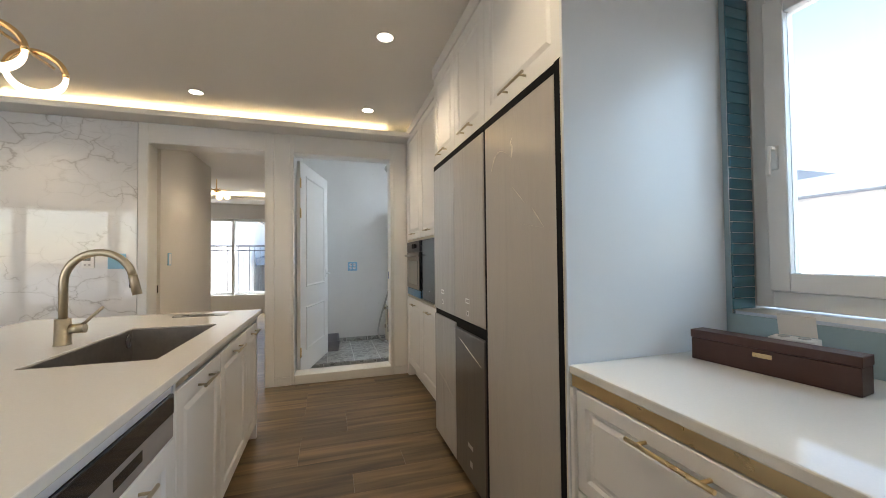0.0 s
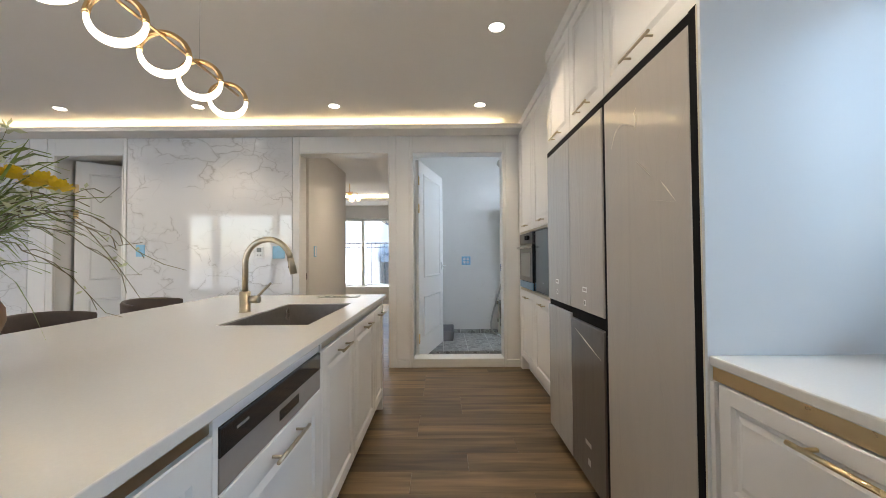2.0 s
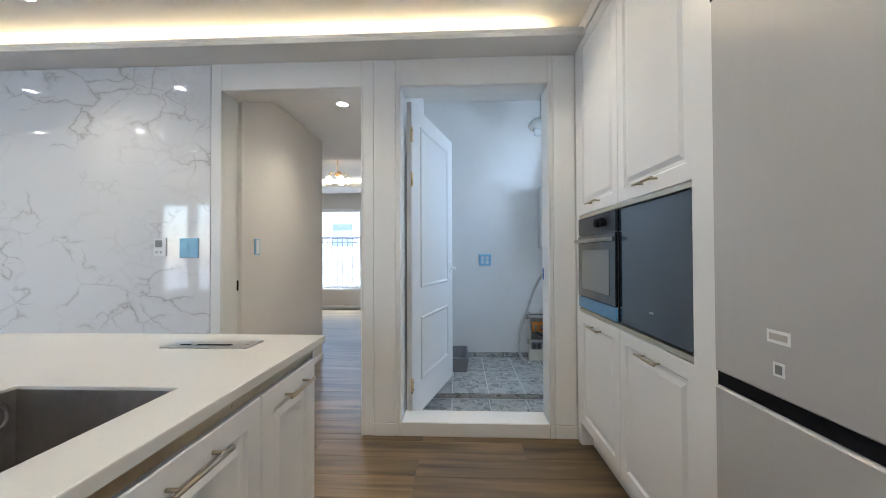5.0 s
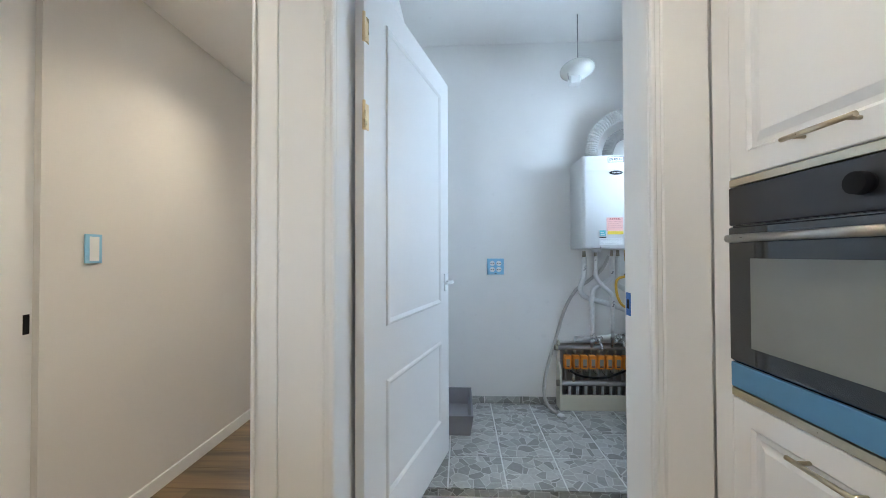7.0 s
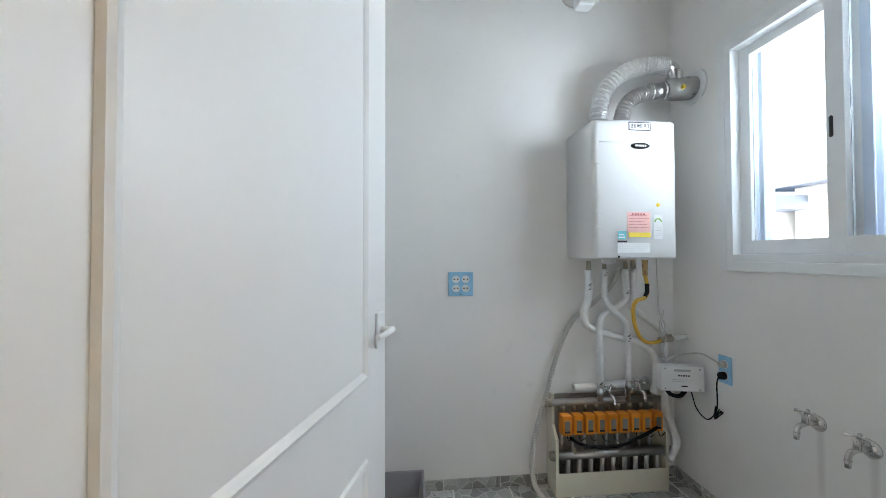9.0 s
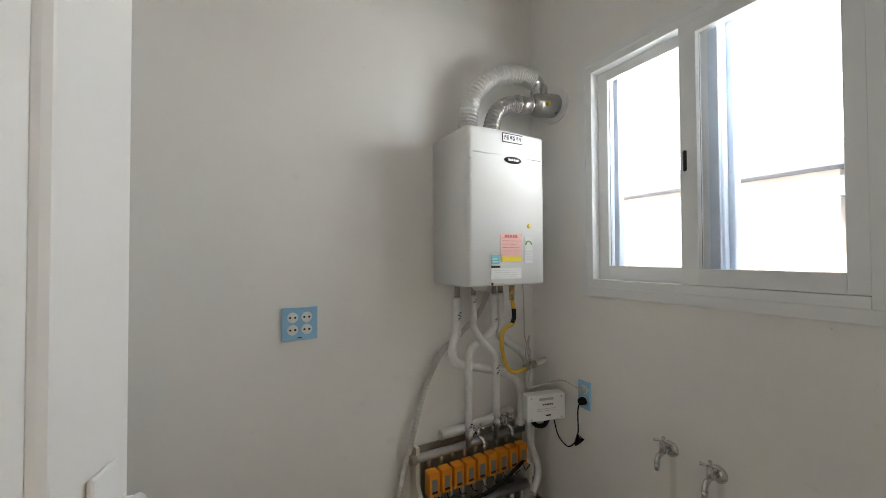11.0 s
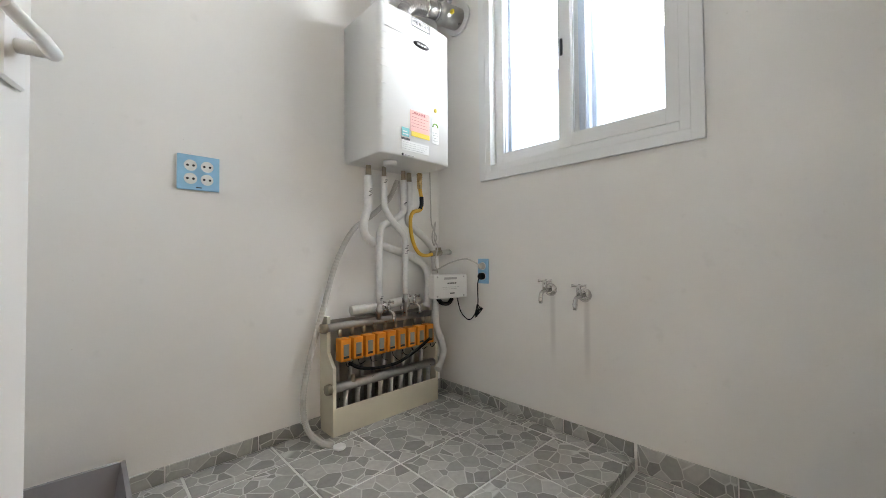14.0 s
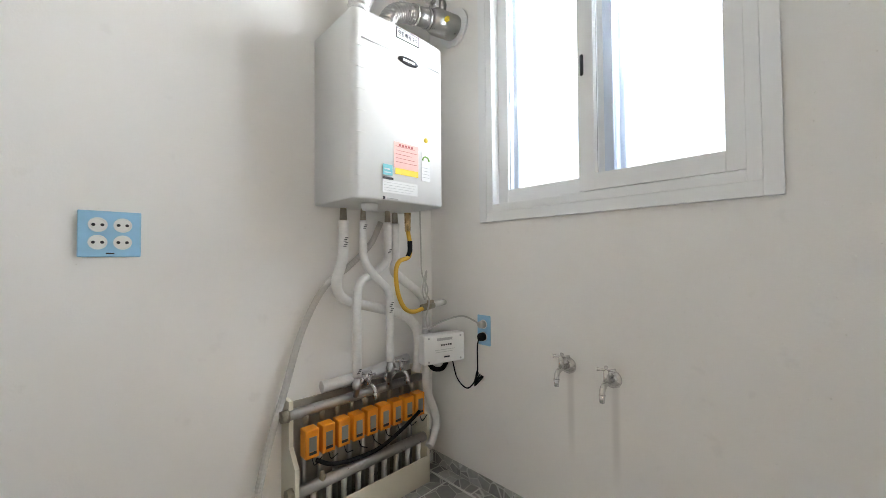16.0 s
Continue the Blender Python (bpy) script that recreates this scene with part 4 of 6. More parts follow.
d3 = fridge_door(f4, 1.652, 2.062, 0.05, 0.822, "fridgesilver")
d4 = fridge_door(f4, 1.232, 1.645, 0.05, 0.800, "fridgedark", "charcoal door under loose film")


def stickers(parent, y, z, m="white"):
    bm = B(FX - 0.0012, FX - 0.0002, y - 0.027, y + 0.027, z - 0.013, z + 0.013)
    part("sticker", bm, m, parent)
    part("sticker_print", B(FX - 0.0018, FX - 0.0013, y - 0.021, y + 0.021, z - 0.0065, z + 0.0065), "fridge" if m == "white" else m, parent)
    part("sticker", B(FX - 0.0012, FX - 0.0002, y - 0.013, y + 0.013, z - 0.078, z - 0.05), m, parent)
    part("sticker_print", B(FX - 0.0018, FX - 0.0013, y - 0.008, y + 0.008, z - 0.073, z - 0.055), "lcd", parent)


stickers(d1, 1.876, 0.979)
stickers(d2, 1.443, 0.966)
part("sticker", B(FX - 0.0012, FX - 0.0002, 1.39, 1.46, 0.22, 0.24), "greyink", d4)
part("sticker", B(FX - 0.0012, FX - 0.0002, 1.40, 1.43, 0.13, 0.16), "greyink", d4)


def crease(parent, pts, w=0.004, m="crease"):
    """A raised fold in the clear film: a low thin ridge along (y, z) points."""
    bm = bmesh.new()
    p = smooth_path([(0, y, z) for y, z in pts], 6)
    rows = []
    for k, q in enumerate(p):
        d = (p[min(k + 1, len(p) - 1)] - p[max(k - 1, 0)]).normalized()
        s = Vector((0, -d.z, d.y))
        t = math.sin(math.pi * k / (len(p) - 1))
        ww = w * (0.15 + t)
        rows.append([bm.verts.new(c) for c in (q + s * ww + Vector((FX - 0.0003, 0, 0)), q + Vector((FX - 0.0006 - 0.004 * t, 0, 0)), q - s * ww * 0.5 + Vector((FX - 0.0003, 0, 0)))])
    for a, c in zip(rows, rows[1:]):
        for m_ in (0, 1):
            bm.faces.new((a[m_], a[m_ + 1], c[m_ + 1], c[m_])).smooth = True
    return part("film_crease", bm, m, parent, "crease in the clear film")


# fold with its highlight painted on as a pale colour
crease(d4, ((1.593, 0.754), (1.50, 0.733), (1.41, 0.708), (1.265, 0.669)), 0.0035, "foldglint")
crease(d3, ((2.018, 0.462), (1.838, 0.431), (1.697, 0.38)), 0.0014)

f1 = thing("single_door_fridge", (0.72, 0.93, 0), "tall single-door fridge in satin grey glass", "fridge")
part("body", B(FX + 0.045, XR - 0.01, 0.632, 1.205, 0.02, 1.785, 0.004), "black", f1)
d5 = fridge_door(f1, 0.655, 1.198, 0.05, 1.778, "fridge")
# folds in the tall door's film, their highlights painted on in the pale colour
for pts, w in ((((0.942, 1.467), (0.90, 1.435), (0.844, 1.387)), 0.0014), (((0.80, 1.368), (0.765, 1.335), (0.725, 1.292)), 0.0030), (((0.894, 1.317), (0.81, 1.305), (0.72, 1.287)), 0.0009)):
    crease(d5, pts, w, "foldglint")
crease(d5, ((1.136, 1.562), (1.096, 1.617), (1.044, 1.635), (0.981, 1.609)), 0.004, "foldglint")
crease(d5, ((0.965, 1.60), (0.945, 1.585), (0.938, 1.62), (0.951, 1.64), (0.936, 1.66)), 0.005, "foldglint")
part("side_seal", B(FX - 0.002, FX + 0.044, 0.614, 0.652, 0.03, 1.811, 0.002), "black", f1)
# the dark gap above this door, again drawn as a black strip
part("top_seal", B(FX + 0.004, FX + 0.044, 0.653, 1.22, 1.780, 1.811, 0.001), "black", f1)
part("side_seal", B(FX + 0.006, FX + 0.044, 1.2, 1.228, 0.03, 1.785, 0.002), "black", f1)

endp = thing("end_panel", (0.72, 0.615, 0), "pale blue-white panel closing the fridge alcove", "panel")
part("board", B(FX - 0.006, XR - 0.002, 0.5995, 0.6125, 0.0, 2.495, 0.0015), "sidepanel", endp)
part("edge_strip", B(FX - 0.0075, FX - 0.0065, 0.607, 0.6125, 0.0, 1.80), "cream", endp, "thin cream edge strip")

over = thing("bridge_cabinet", (0.72, 1.35, 1.80), "white moulded cabinets above the fridges", "cabinet")
part("body", B(FX + 0.035, XR - 0.002, 0.614, 2.08, 1.812, 2.42), "cabinet", over)
UX = FX + 0.015
for a, b in ((0.615, 1.222), (1.222, 1.652), (1.652, 2.078)):
    front_x(over, UX, a, b, 1.815, 2.42, ((a + b) / 2, 1.862), hl=0.17 if b - a < 0.5 else 0.2)
part("crown", B(UX - 0.012, XR - 0.002, 0.614, 2.083, 2.4205, CEIL - 0.001, 0.003), "cabinet", over)

# ---- right counter by the window ----
rc = thing("base_cabinet", (0.72, -0.3, 0), "white moulded drawer cabinet with brass channel under the window", "cabinet", "window counter cabinets")
part("body", B(FX + 0.025, XR - 0.002, -0.27, 0.597, 0.12, 0.84), "cabinet", rc)
part("plinth", B(FX + 0.075, XR - 0.01, -0.27, 0.597, 0, 0.119), "cabinet", rc)
part("channel", B(FX + 0.006, FX + 0.0245, -0.27, 0.597, 0.808, 0.843), "brass", rc, "recessed brass channel")
part("side_edge", B(FX - 0.003, FX + 0.0245, 0.582, 0.597, 0.12, 0.807, 0.001), "cabinet", rc)
for z0, z1 in ((0.515, 0.805), (0.125, 0.513)):
    front_x(rc, FX + 0.007, -0.268, 0.58, z0, z1, (0.255, z1 - 0.04), steps=SMALL, name="drawer", hm="brass", hl=0.21)
rc2 = copy_thing(rc, Matrix.Translation((0.72, -1.168, 0)))
CT = 0.870         # top of the window counter
single("worktop", B(FX - 0.003, XR - 0.001, -1.5, 0.5985, CT - 0.026, CT, 0.004, 2), "quartz", "polished white quartz worktop under the window", "worktop")

bx = thing("brown_case", (0.83, 0.35, CT), "long dark brown leatherette case with a small gold plate", "case")
mrot = Matrix.Translation((0.835, 0.352, CT)) @ Matrix.Rotation(radians(7.0), 4, "Z")


def turned(bm, m):
    bmesh.ops.transform(bm, matrix=m, verts=bm.verts)
    return bm


part("body", turned(B(-0.030, 0.030, -0.185, 0.185, 0.001, 0.066, 0.0015), mrot), "brown", bx)
part("lid", turned(B(-0.031, 0.031, -0.187, 0.187, 0.067, 0.091, 0.0015), mrot), "brown", bx)
part("plate", turned(B(-0.0322, -0.0312, -0.022, 0.022, 0.044, 0.056), mrot), "gold", bx, "small gold name plate")
bx2 = thing("opened_carton", (0.95, 0.37, CT), "small white opened carton behind the brown case", "carton")
m2 = Matrix.Translation((0.955, 0.36, CT)) @ Matrix.Rotation(radians(14), 4, "Z")
part("tray", turned(B(-0.03, 0.03, -0.05, 0.05, 0.001, 0.085, 0.002), m2), "paper", bx2)
part("flap", turned(turned(B(-0.001, 0.001, -0.042, 0.042, 0, 0.062, 0.0005), Matrix.Translation((0.03, 0, 0.086)) @ Matrix.Rotation(radians(-14), 4, "Y")), m2), "paper", bx2)
for y in (-0.022, 0.022):
    part("cup_hole", turned(lathe([(0.014, 0.0855), (0.012, 0.088)], (0, y, 0), 14), m2), "greyink", bx2)

# ---- island ----
IX = -0.765
IT = 0.85
isl = thing("island_cabinet", (-1.3, 1.0, 0), "white moulded island cabinets with dark channel", "cabinet")
for q in ((-1.62, IX - 0.02, 1.016, 1.174, 0.11, 0.82), (-1.62, IX - 0.02, -0.48, 0.376, 0.11, 0.82), (-1.62, IX - 0.02, 1.926, 2.40, 0.11, 0.82), (-1.62, IX - 0.02, 1.1745, 1.9255, 0.11, 0.60),
          (-1.62, -1.28, 1.1745, 1.9255, 0.601, 0.82), (-0.855, IX - 0.02, 1.1745, 1.9255, 0.601, 0.82), (-1.62, IX - 0.60, 0.377, 1.0155, 0.11, 0.82)):
    part("carcass", B(*q), "cabinet", isl)
part("end_panel", B(-1.64, IX - 0.003, 2.4005, 2.422, 0.0, 0.82, 0.002), "cabinet", isl)
part("back_panel", B(-1.64, -1.621, -0.48, 2.40, 0.0, 0.82, 0.002), "cabinet", isl)
part("plinth", B(-1.6, IX - 0.07, -0.47, 2.39, 0, 0.109), "cabinet", isl)
part("channel", B(IX - 0.019, IX - 0.006, -0.48, 2.422, 0.784, 0.8215), "champagne", isl, "recessed metal channel")
for a, b in ((-0.47, 0.368), (1.020, 1.515), (1.515, 2.055), (2.055, 2.40)):
    front_x(isl, IX, a, b, 0.115, 0.782, ((a + b) / 2 + (0.02 if b - a < 0.6 else -0.02), 0.735), sign=1, hl=0.17 if a > 0 else 0.22)
part("post", B(IX - 0.019, IX + 0.001, 0.369, 0.387, 0.115, 0.818, 0.001), "cabinet", isl)
part("post", B(IX - 0.019, IX + 0.001, 1.003, 1.019, 0.115, 0.818, 0.001), "cabinet", isl)

# worktop with the sink cut-out
SX0, SX1, SY0, SY1 = -1.260, -0.878, 1.185, 1.918
bm = bmesh.new()
xs, ys = (-1.975, SX0, SX1, -0.745), (-0.52, SY0, SY1, 2.462)
for zz, flip in ((0.822, True), (IT, False)):
    g = [[bm.verts.new((x, y, zz)) for y in ys] for x in xs]
    for i in range(3):
        for j in range(3):
            if (i, j) != (1, 1):
                q = (g[i][j], g[i + 1][j], g[i + 1][j + 1], g[i][j + 1])
                bm.faces.new(tuple(reversed(q)) if flip else q)
    if flip:
        low = g
for ring_ in ([(0, 0), (1, 0), (2, 0), (3, 0), (3, 1), (3, 2), (3, 3), (2, 3), (1, 3), (0, 3), (0, 2), (0, 1)], [(1, 1), (1, 2), (2, 2), (2, 1)]):
    for p, q in zip(ring_, ring_[1:] + ring_[:1]):
        bm.faces.new((low[p[0]][p[1]], low[q[0]][q[1]], g[q[0]][q[1]], g[p[0]][p[1]]))
bmesh.ops.recalc_face_normals(bm, faces=bm.faces)
edges = [e for e in bm.edges if len(e.link_faces) == 2 and e.calc_face_angle() > 1.0]
bmesh.ops.bevel(bm, geom=edges, offset=0.003, segments=2, affect="EDGES", profile=0.5)
single("worktop", bm, "satinquartz", "long white quartz island worktop with an undermount sink cut-out", "worktop")

snk = thing("kitchen_sink", (-1.05, 1.55, 0.62), "dark gunmetal undermount sink in the island", "sink")
bm = bmesh.new()
loops = []
for ins, z in ((0.0006, 0.8425), (0.0030, 0.8425), (0.0040, 0.80), (0.008, 0.65), (0.03, 0.625)):
    loops.append([bm.verts.new(c) for c in ((SX0 + ins, SY0 + ins, z), (SX1 - ins, SY0 + ins, z), (SX1 - ins, SY1 - ins, z), (SX0 + ins, SY1 - ins, z))])
for a, b in zip(loops, loops[1:]):
    for i in range(4):
        bm.faces.new((a[i], a[(i + 1) % 4], b[(i + 1) % 4], b[i]))
bm.faces.new(loops[-1])
bmesh.ops.recalc_face_normals(bm, faces=bm.faces)
part("bowl", bm, "sink", snk)
part("drain", lathe([(0.056, 0.6255), (0.056, 0.629), (0.045, 0.631), (0.042, 0.628)], (-1.06, 1.55, 0), 24), "steel", snk)
part("overflow", turned(lathe([(0.026, 0.0065), (0.026, 0.011), (0.019, 0.013), (0.017, 0.0095)], (0, 0, 0), 24, axis="x"), Matrix.Translation((SX0, 1.872, 0.794)) @ Matrix.Diagonal((1, 1.0, 1.35, 1))), "chrome", snk, "chrome oval overflow")

fct = thing("kitchen_tap", (-1.35, 1.575, IT), "tall brushed gold pull-down kitchen tap on the island", "tap")
part("base", lathe([(0.030, 0.8505), (0.030, 0.853), (0.027, 0.855), (0.027, 0.955), (0.024, 0.958)], (-1.35, 1.575, 0), 24), "champagne", fct)
arc = [(-1.35, 1.575, 0.957), (-1.35, 1.575, 1.10)] + [(-1.23 - 0.12 * math.cos(a), 1.575, 1.105 + 0.125 * math.sin(a)) for a in (math.pi * k / 16 * 0.93 for k in range(1, 17))]
part("spout", tube(arc, 0.0150, 16), "champagne", fct)
e1, e2 = Vector(arc[-1]), Vector(arc[-1]) + Vector((0.018, 0, -0.085))
part("spray_head", tube([e1, e1 * 0.7 + e2 * 0.3, e2], [0.0160, 0.0170, 0.0180], 16), "champagne", fct)
part("spray_button", B(e2.x - 0.026, e2.x - 0.019, 1.565, 1.585, e2.z + 0.03, e2.z + 0.07, 0.002), "black", fct)
part("lever_hub", tube([(-1.325, 1.575, 0.915), (-1.275, 1.575, 0.915)], 0.020, 16), "champagne", fct)
part("lever", tube([(-1.285, 1.575, 0.93), (-1.215, 1.575, 1.0)], [0.007, 0.006, 0.008], 10), "champagne", fct)

pop = thing("pop_up_socket", (-1.06, 2.297, IT), "flat grey steel pop-up socket set in the island", "socket")
part("lid", B(-1.20, -0.915, 2.246, 2.349, 0.8505, 0.8545, 0.0015), "steel", pop)
part("grip", B(-1.10, -0.985, 2.272, 2.288, 0.8550, 0.8556), "black", pop)
part("grip", B(-1.155, -1.12, 2.272, 2.288, 0.8550, 0.8556), "black", pop)

dw = thing("dishwasher", (-1.07, 0.70, 0.11), "built-in dishwasher with black control strip and steel band", "dishwasher")
part("body", B(IX - 0.59, IX - 0.02, 0.39, 1.002, 0.112, 0.792), "steel", dw)
part("control_strip", B(IX - 0.0195, IX + 0.003, 0.391, 1.001, 0.722, 0.782, 0.002), "blackglass", dw)
part("top_rail", B(IX - 0.0195, IX - 0.004, 0.391, 1.001, 0.784, 0.812, 0.001), "cabinet", dw)
part("steel_band", B(IX - 0.0195, IX + 0.001, 0.391, 1.001, 0.650, 0.721, 0.001), "satinband", dw)
part("display", B(IX + 0.0015, IX + 0.0025, 0.665, 0.80, 0.678, 0.706), "blackglass", dw, "dark grip window")
part("logo_bar", B(IX + 0.0035, IX + 0.0045, 0.45, 0.50, 0.757, 0.763), "lcd", dw)
front_x(dw, IX, 0.391, 1.001, 0.115, 0.648, (0.70, 0.605), sign=1, hl=0.22)

# ---- bar stools behind the island ----
def stool(x, y):
    ob = thing("bar_stool", (x, y, 0), "brown leather bar stool with curved low back at the island", "stool", "bar stools at the island")
    bm = bmesh.new()
    rows = []
    n = 16
    for k in range(n + 1):
        a = math.pi * (0.5 + 1.0 * k / n)
        c, s = math.cos(a), math.sin(a)
        tz = 0.872 - 0.022 * abs(2 * k / n - 1) ** 2
        q = []
        for r, z in ((0.205, 0.66), (0.212, tz - 0.01), (0.205, tz), (0.192, tz), (0.185, tz - 0.01), (0.178, 0.66)):
            q.append(bm.verts.new((x + c * r * 0.9, y + s * r, z)))
        rows.append(q)
    for p, q in zip(rows, rows[1:]):
        for i in range(6):
            bm.faces.new((p[i], p[(i + 1) % 6], q[(i + 1) % 6], q[i])).smooth = True
    bm.faces.new(rows[0])
    bm.faces.new(list(reversed(rows[-1])))
    bmesh.ops.recalc_face_normals(bm, faces=bm.faces)
    part("backrest", bm, "leather", ob)
    part("seat", lathe([(0.17, 0.60), (0.198, 0.61), (0.20, 0.655), (0.185, 0.675)], (x, y, 0), 28), "leather", ob)
    for dx, dy in ((-1, -1), (-1, 1), (1, -1), (1, 1)):
        part("leg", tube([(x + dx * 0.12, y + dy * 0.12, 0.60), (x + dx * 0.19, y + dy * 0.19, 0.0)], 0.012, 8), "greyframe", ob)
    part("footrest", tube([(x + 0.165 * math.cos(a), y + 0.165 * math.sin(a), 0.22) for a in (2 * math.pi * k / 20 for k in range(21))], 0.007, 6), "greyframe", ob)
    return ob


st = stool(-2.16, 2.05)
copy_thing(st, Matrix.Translation((-2.16, 1.40, 0)))
copy_thing(st, Matrix.Translation((-2.16, 0.72, 0)))

# ---- vase with flowers ----
vx, vy = -1.44, 0.44
vase = thing("clay_vase", (vx, vy, IT), "rough brown clay vase with wild flowers on the island", "vase")
part("pot", lathe([(0.074, 0.851), (0.080, 0.853), (0.080, 0.863), (0.075, 0.869), (0.083, 0.895), (0.102, 0.94), (0.117, 0.985), (0.115, 1.015), (0.097, 1.05), (0.072, 1.072), (0.064, 1.084), (0.070, 1.10), (0.062, 1.099), (0.056, 1.06)], (vx, vy, 0), 36), "clay", vase)
bouquet = thing("flower_bunch", (vx, vy, 1.07), "loose bunch of green grass, pale blossoms and yellow flowers", "flowers")
rnd = random.Random(11)


def blade(bm, root, tip, bend, w):
    root, tip = Vector(root), Vector(tip)
    side = (tip - root).cross(Vector((0, 0, 1)))
    side = side.normalized() if side.length > 1e-4 else Vector((1, 0, 0))
    prev = None
    for k in range(6):
        t = k / 5
        c = root.lerp(tip, t) + Vector((0, 0, bend * math.sin(math.pi * t)))
        ww = w * (1 - t) ** 0.6 * (0.6 + t)
        cur = (bm.verts.new(c - side * ww), bm.verts.new(c + side * ww + Vector((0, 0, 0.002))))
        if prev:
            bm.faces.new((prev[0], prev[1], cur[1], cur[0]))
        prev = cur


bm = bmesh.new()
bq = bmesh.new()
for k in range(330):
    a, r = rnd.uniform(0, 2 * math.pi), rnd.uniform(0.04, 0.25)
    root = (vx + rnd.uniform(-0.04, 0.04), vy + rnd.uniform(-0.04, 0.04), 1.06)
    tip = (vx + r * math.cos(a), vy + r * math.sin(a), 1.09 + rnd.uniform(0.0, 0.33) * (1.15 - r))
    pale = k % 4 == 0
    blade(bq if pale else bm, root, tip, rnd.uniform(0.03, 0.13), rnd.uniform(0.003, 0.006) if pale else rnd.choice((0.003, 0.005, 0.008, 0.013)))
# long arching blades towards the tap
for dx, dy, dz, up in ((0.30, 0.10, 0.16, 0.10), (0.34, 0.06, 0.08, 0.12), (0.28, 0.14, 0.22, 0.06), (0.37, 0.12, 0.02, 0.15), (0.24, -0.06, 0.30, 0.04), (0.33, 0.02, 0.20, 0.08)):
    blade(bm, (vx + 0.02, vy, 1.07), (vx + dx, vy + dy, 1.07 + dz), up, 0.003)
blade(bm, (vx + 0.05, vy - 0.03, 1.09), (vx + 0.19, vy - 0.03, 0.915), 0.07, 0.010)
blade(bm, (vx + 0.05, vy + 0.03, 1.08), (vx + 0.16, vy + 0.10, 0.93), 0.09, 0.007)
part("grass_blades", bm, "leaf", bouquet, "long green blades")
bm = bmesh.new()


def petals(c, n, size):
    """A loose tuft of small pointed petals."""
    for j in range(n):
        d = Vector((rnd.uniform(-1, 1), rnd.uniform(-1, 1), rnd.uniform(-0.4, 1))).normalized() * size * rnd.uniform(0.6, 1.2)
        w = d.cross(Vector((rnd.uniform(-1, 1), rnd.uniform(-1, 1), 1))).normalized() * size * 0.28
        o = c + d * 0.2
        bq.faces.new([bq.verts.new(p) for p in (o, o + d * 0.5 + w, o + d, o + d * 0.5 - w)])


def twig(tip, rise, r, kink):
    """A thin bare branch that arches over and zigzags down to its tip."""
    root, tip = Vector((vx + rnd.uniform(-0.02, 0.02), vy + rnd.uniform(-0.02, 0.02), 1.07)), Vector(tip)
    p = []
    for k in range(11):
        t = k / 10
        q = root.lerp(tip, t) + Vector((0, 0, rise * math.sin(math.pi * min(1, t * 1.1)) * (1 - 0.35 * t)))
        p.append(q + Vector((rnd.uniform(-1, 1), rnd.uniform(-1, 1), rnd.uniform(-1, 1))) * (kink if 0 < k < 10 else 0))
    tube(p, [r * (1 - 0.07 * k) for k in range(11)], 5, bm)
    for k in (5, 6, 7, 8):
        d = (p[k + 1] - p[k - 1]).normalized()
        e = p[k] + d * rnd.uniform(0.025, 0.05) + Vector((rnd.uniform(-0.02, 0.02), rnd.uniform(-0.02, 0.02), rnd.uniform(-0.03, 0.015)))
        tube([p[k], p[k].lerp(e, 0.5) + Vector((0, 0, 0.006)), e], r * 0.5, 4, bm)
    return p


for tip, rise in (((-1.11, 0.56, 0.985), 0.16), ((-1.00, 0.56, 1.03), 0.22), ((-1.03, 0.52, 1.17), 0.15), ((-1.08, 0.58, 1.09), 0.17), ((-0.98, 0.60, 1.10), 0.20), ((-1.17, 0.30, 1.42), 0.03), ((-1.07, 0.50, 1.30), 0.09)):
    bm = bmesh.new()
    p = twig(tip, rise, 0.0021, 0.015)
    petals(p[8], 4, 0.016)
    part("twig", bm, "twig", bouquet, "thin bare brown twig")
bm = bmesh.new()
for k in range(24):
    a, r = rnd.uniform(0, 2 * math.pi), rnd.uniform(0.12, 0.26)
    p = twig((vx + r * math.cos(a), vy + r * math.sin(a), 1.2 + rnd.uniform(0.0, 0.26)), 0.05, 0.0013, 0.006)
    for q in (p[-1], p[-3], p[-4]):
        petals(q, 9, 0.024)
tagged(part("brushwood", bm, "twig", bouquet, "fine brown sprigs"), kind="stuff")
part("blossoms", bq, "palegreen", bouquet, "small pale green-white blossoms and blades")
for dx, dy, dz in ((0.15, 0.03, 0.265), (0.20, 0.05, 0.255), (0.25, 0.04, 0.235), (0.02, 0.02, 0.27), (0.12, 0.10, 0.26), (-0.06, 0.05, 0.29)):
    bm = bmesh.new()
    c = Vector((vx + dx, vy + dy, 1.05 + dz))
    for ring_, (n, spread, rise_, long) in enumerate(((12, 0.95, 0.35, 0.030), (10, 0.8, 0.8, 0.029), (8, 0.45, 1.1, 0.027))):
        for k in range(n):
            a = 2 * math.pi * k / n + dx * 30 + ring_
            d = Vector((math.cos(a) * spread, math.sin(a) * spread, rise_ + rnd.uniform(-0.12, 0.12)))
            w = Vector((-math.sin(a), math.cos(a), 0)) * 0.009
            f = [c, c + d * long * 0.45 + w, c + d * long * 0.9 + w * 0.7, c + d * long * 1.05, c + d * long * 0.9 - w * 0.7, c + d * long * 0.45 - w]
            bm.faces.new([bm.verts.new(q) for q in f])
    part("yellow_flower", bm, "petal", bouquet)

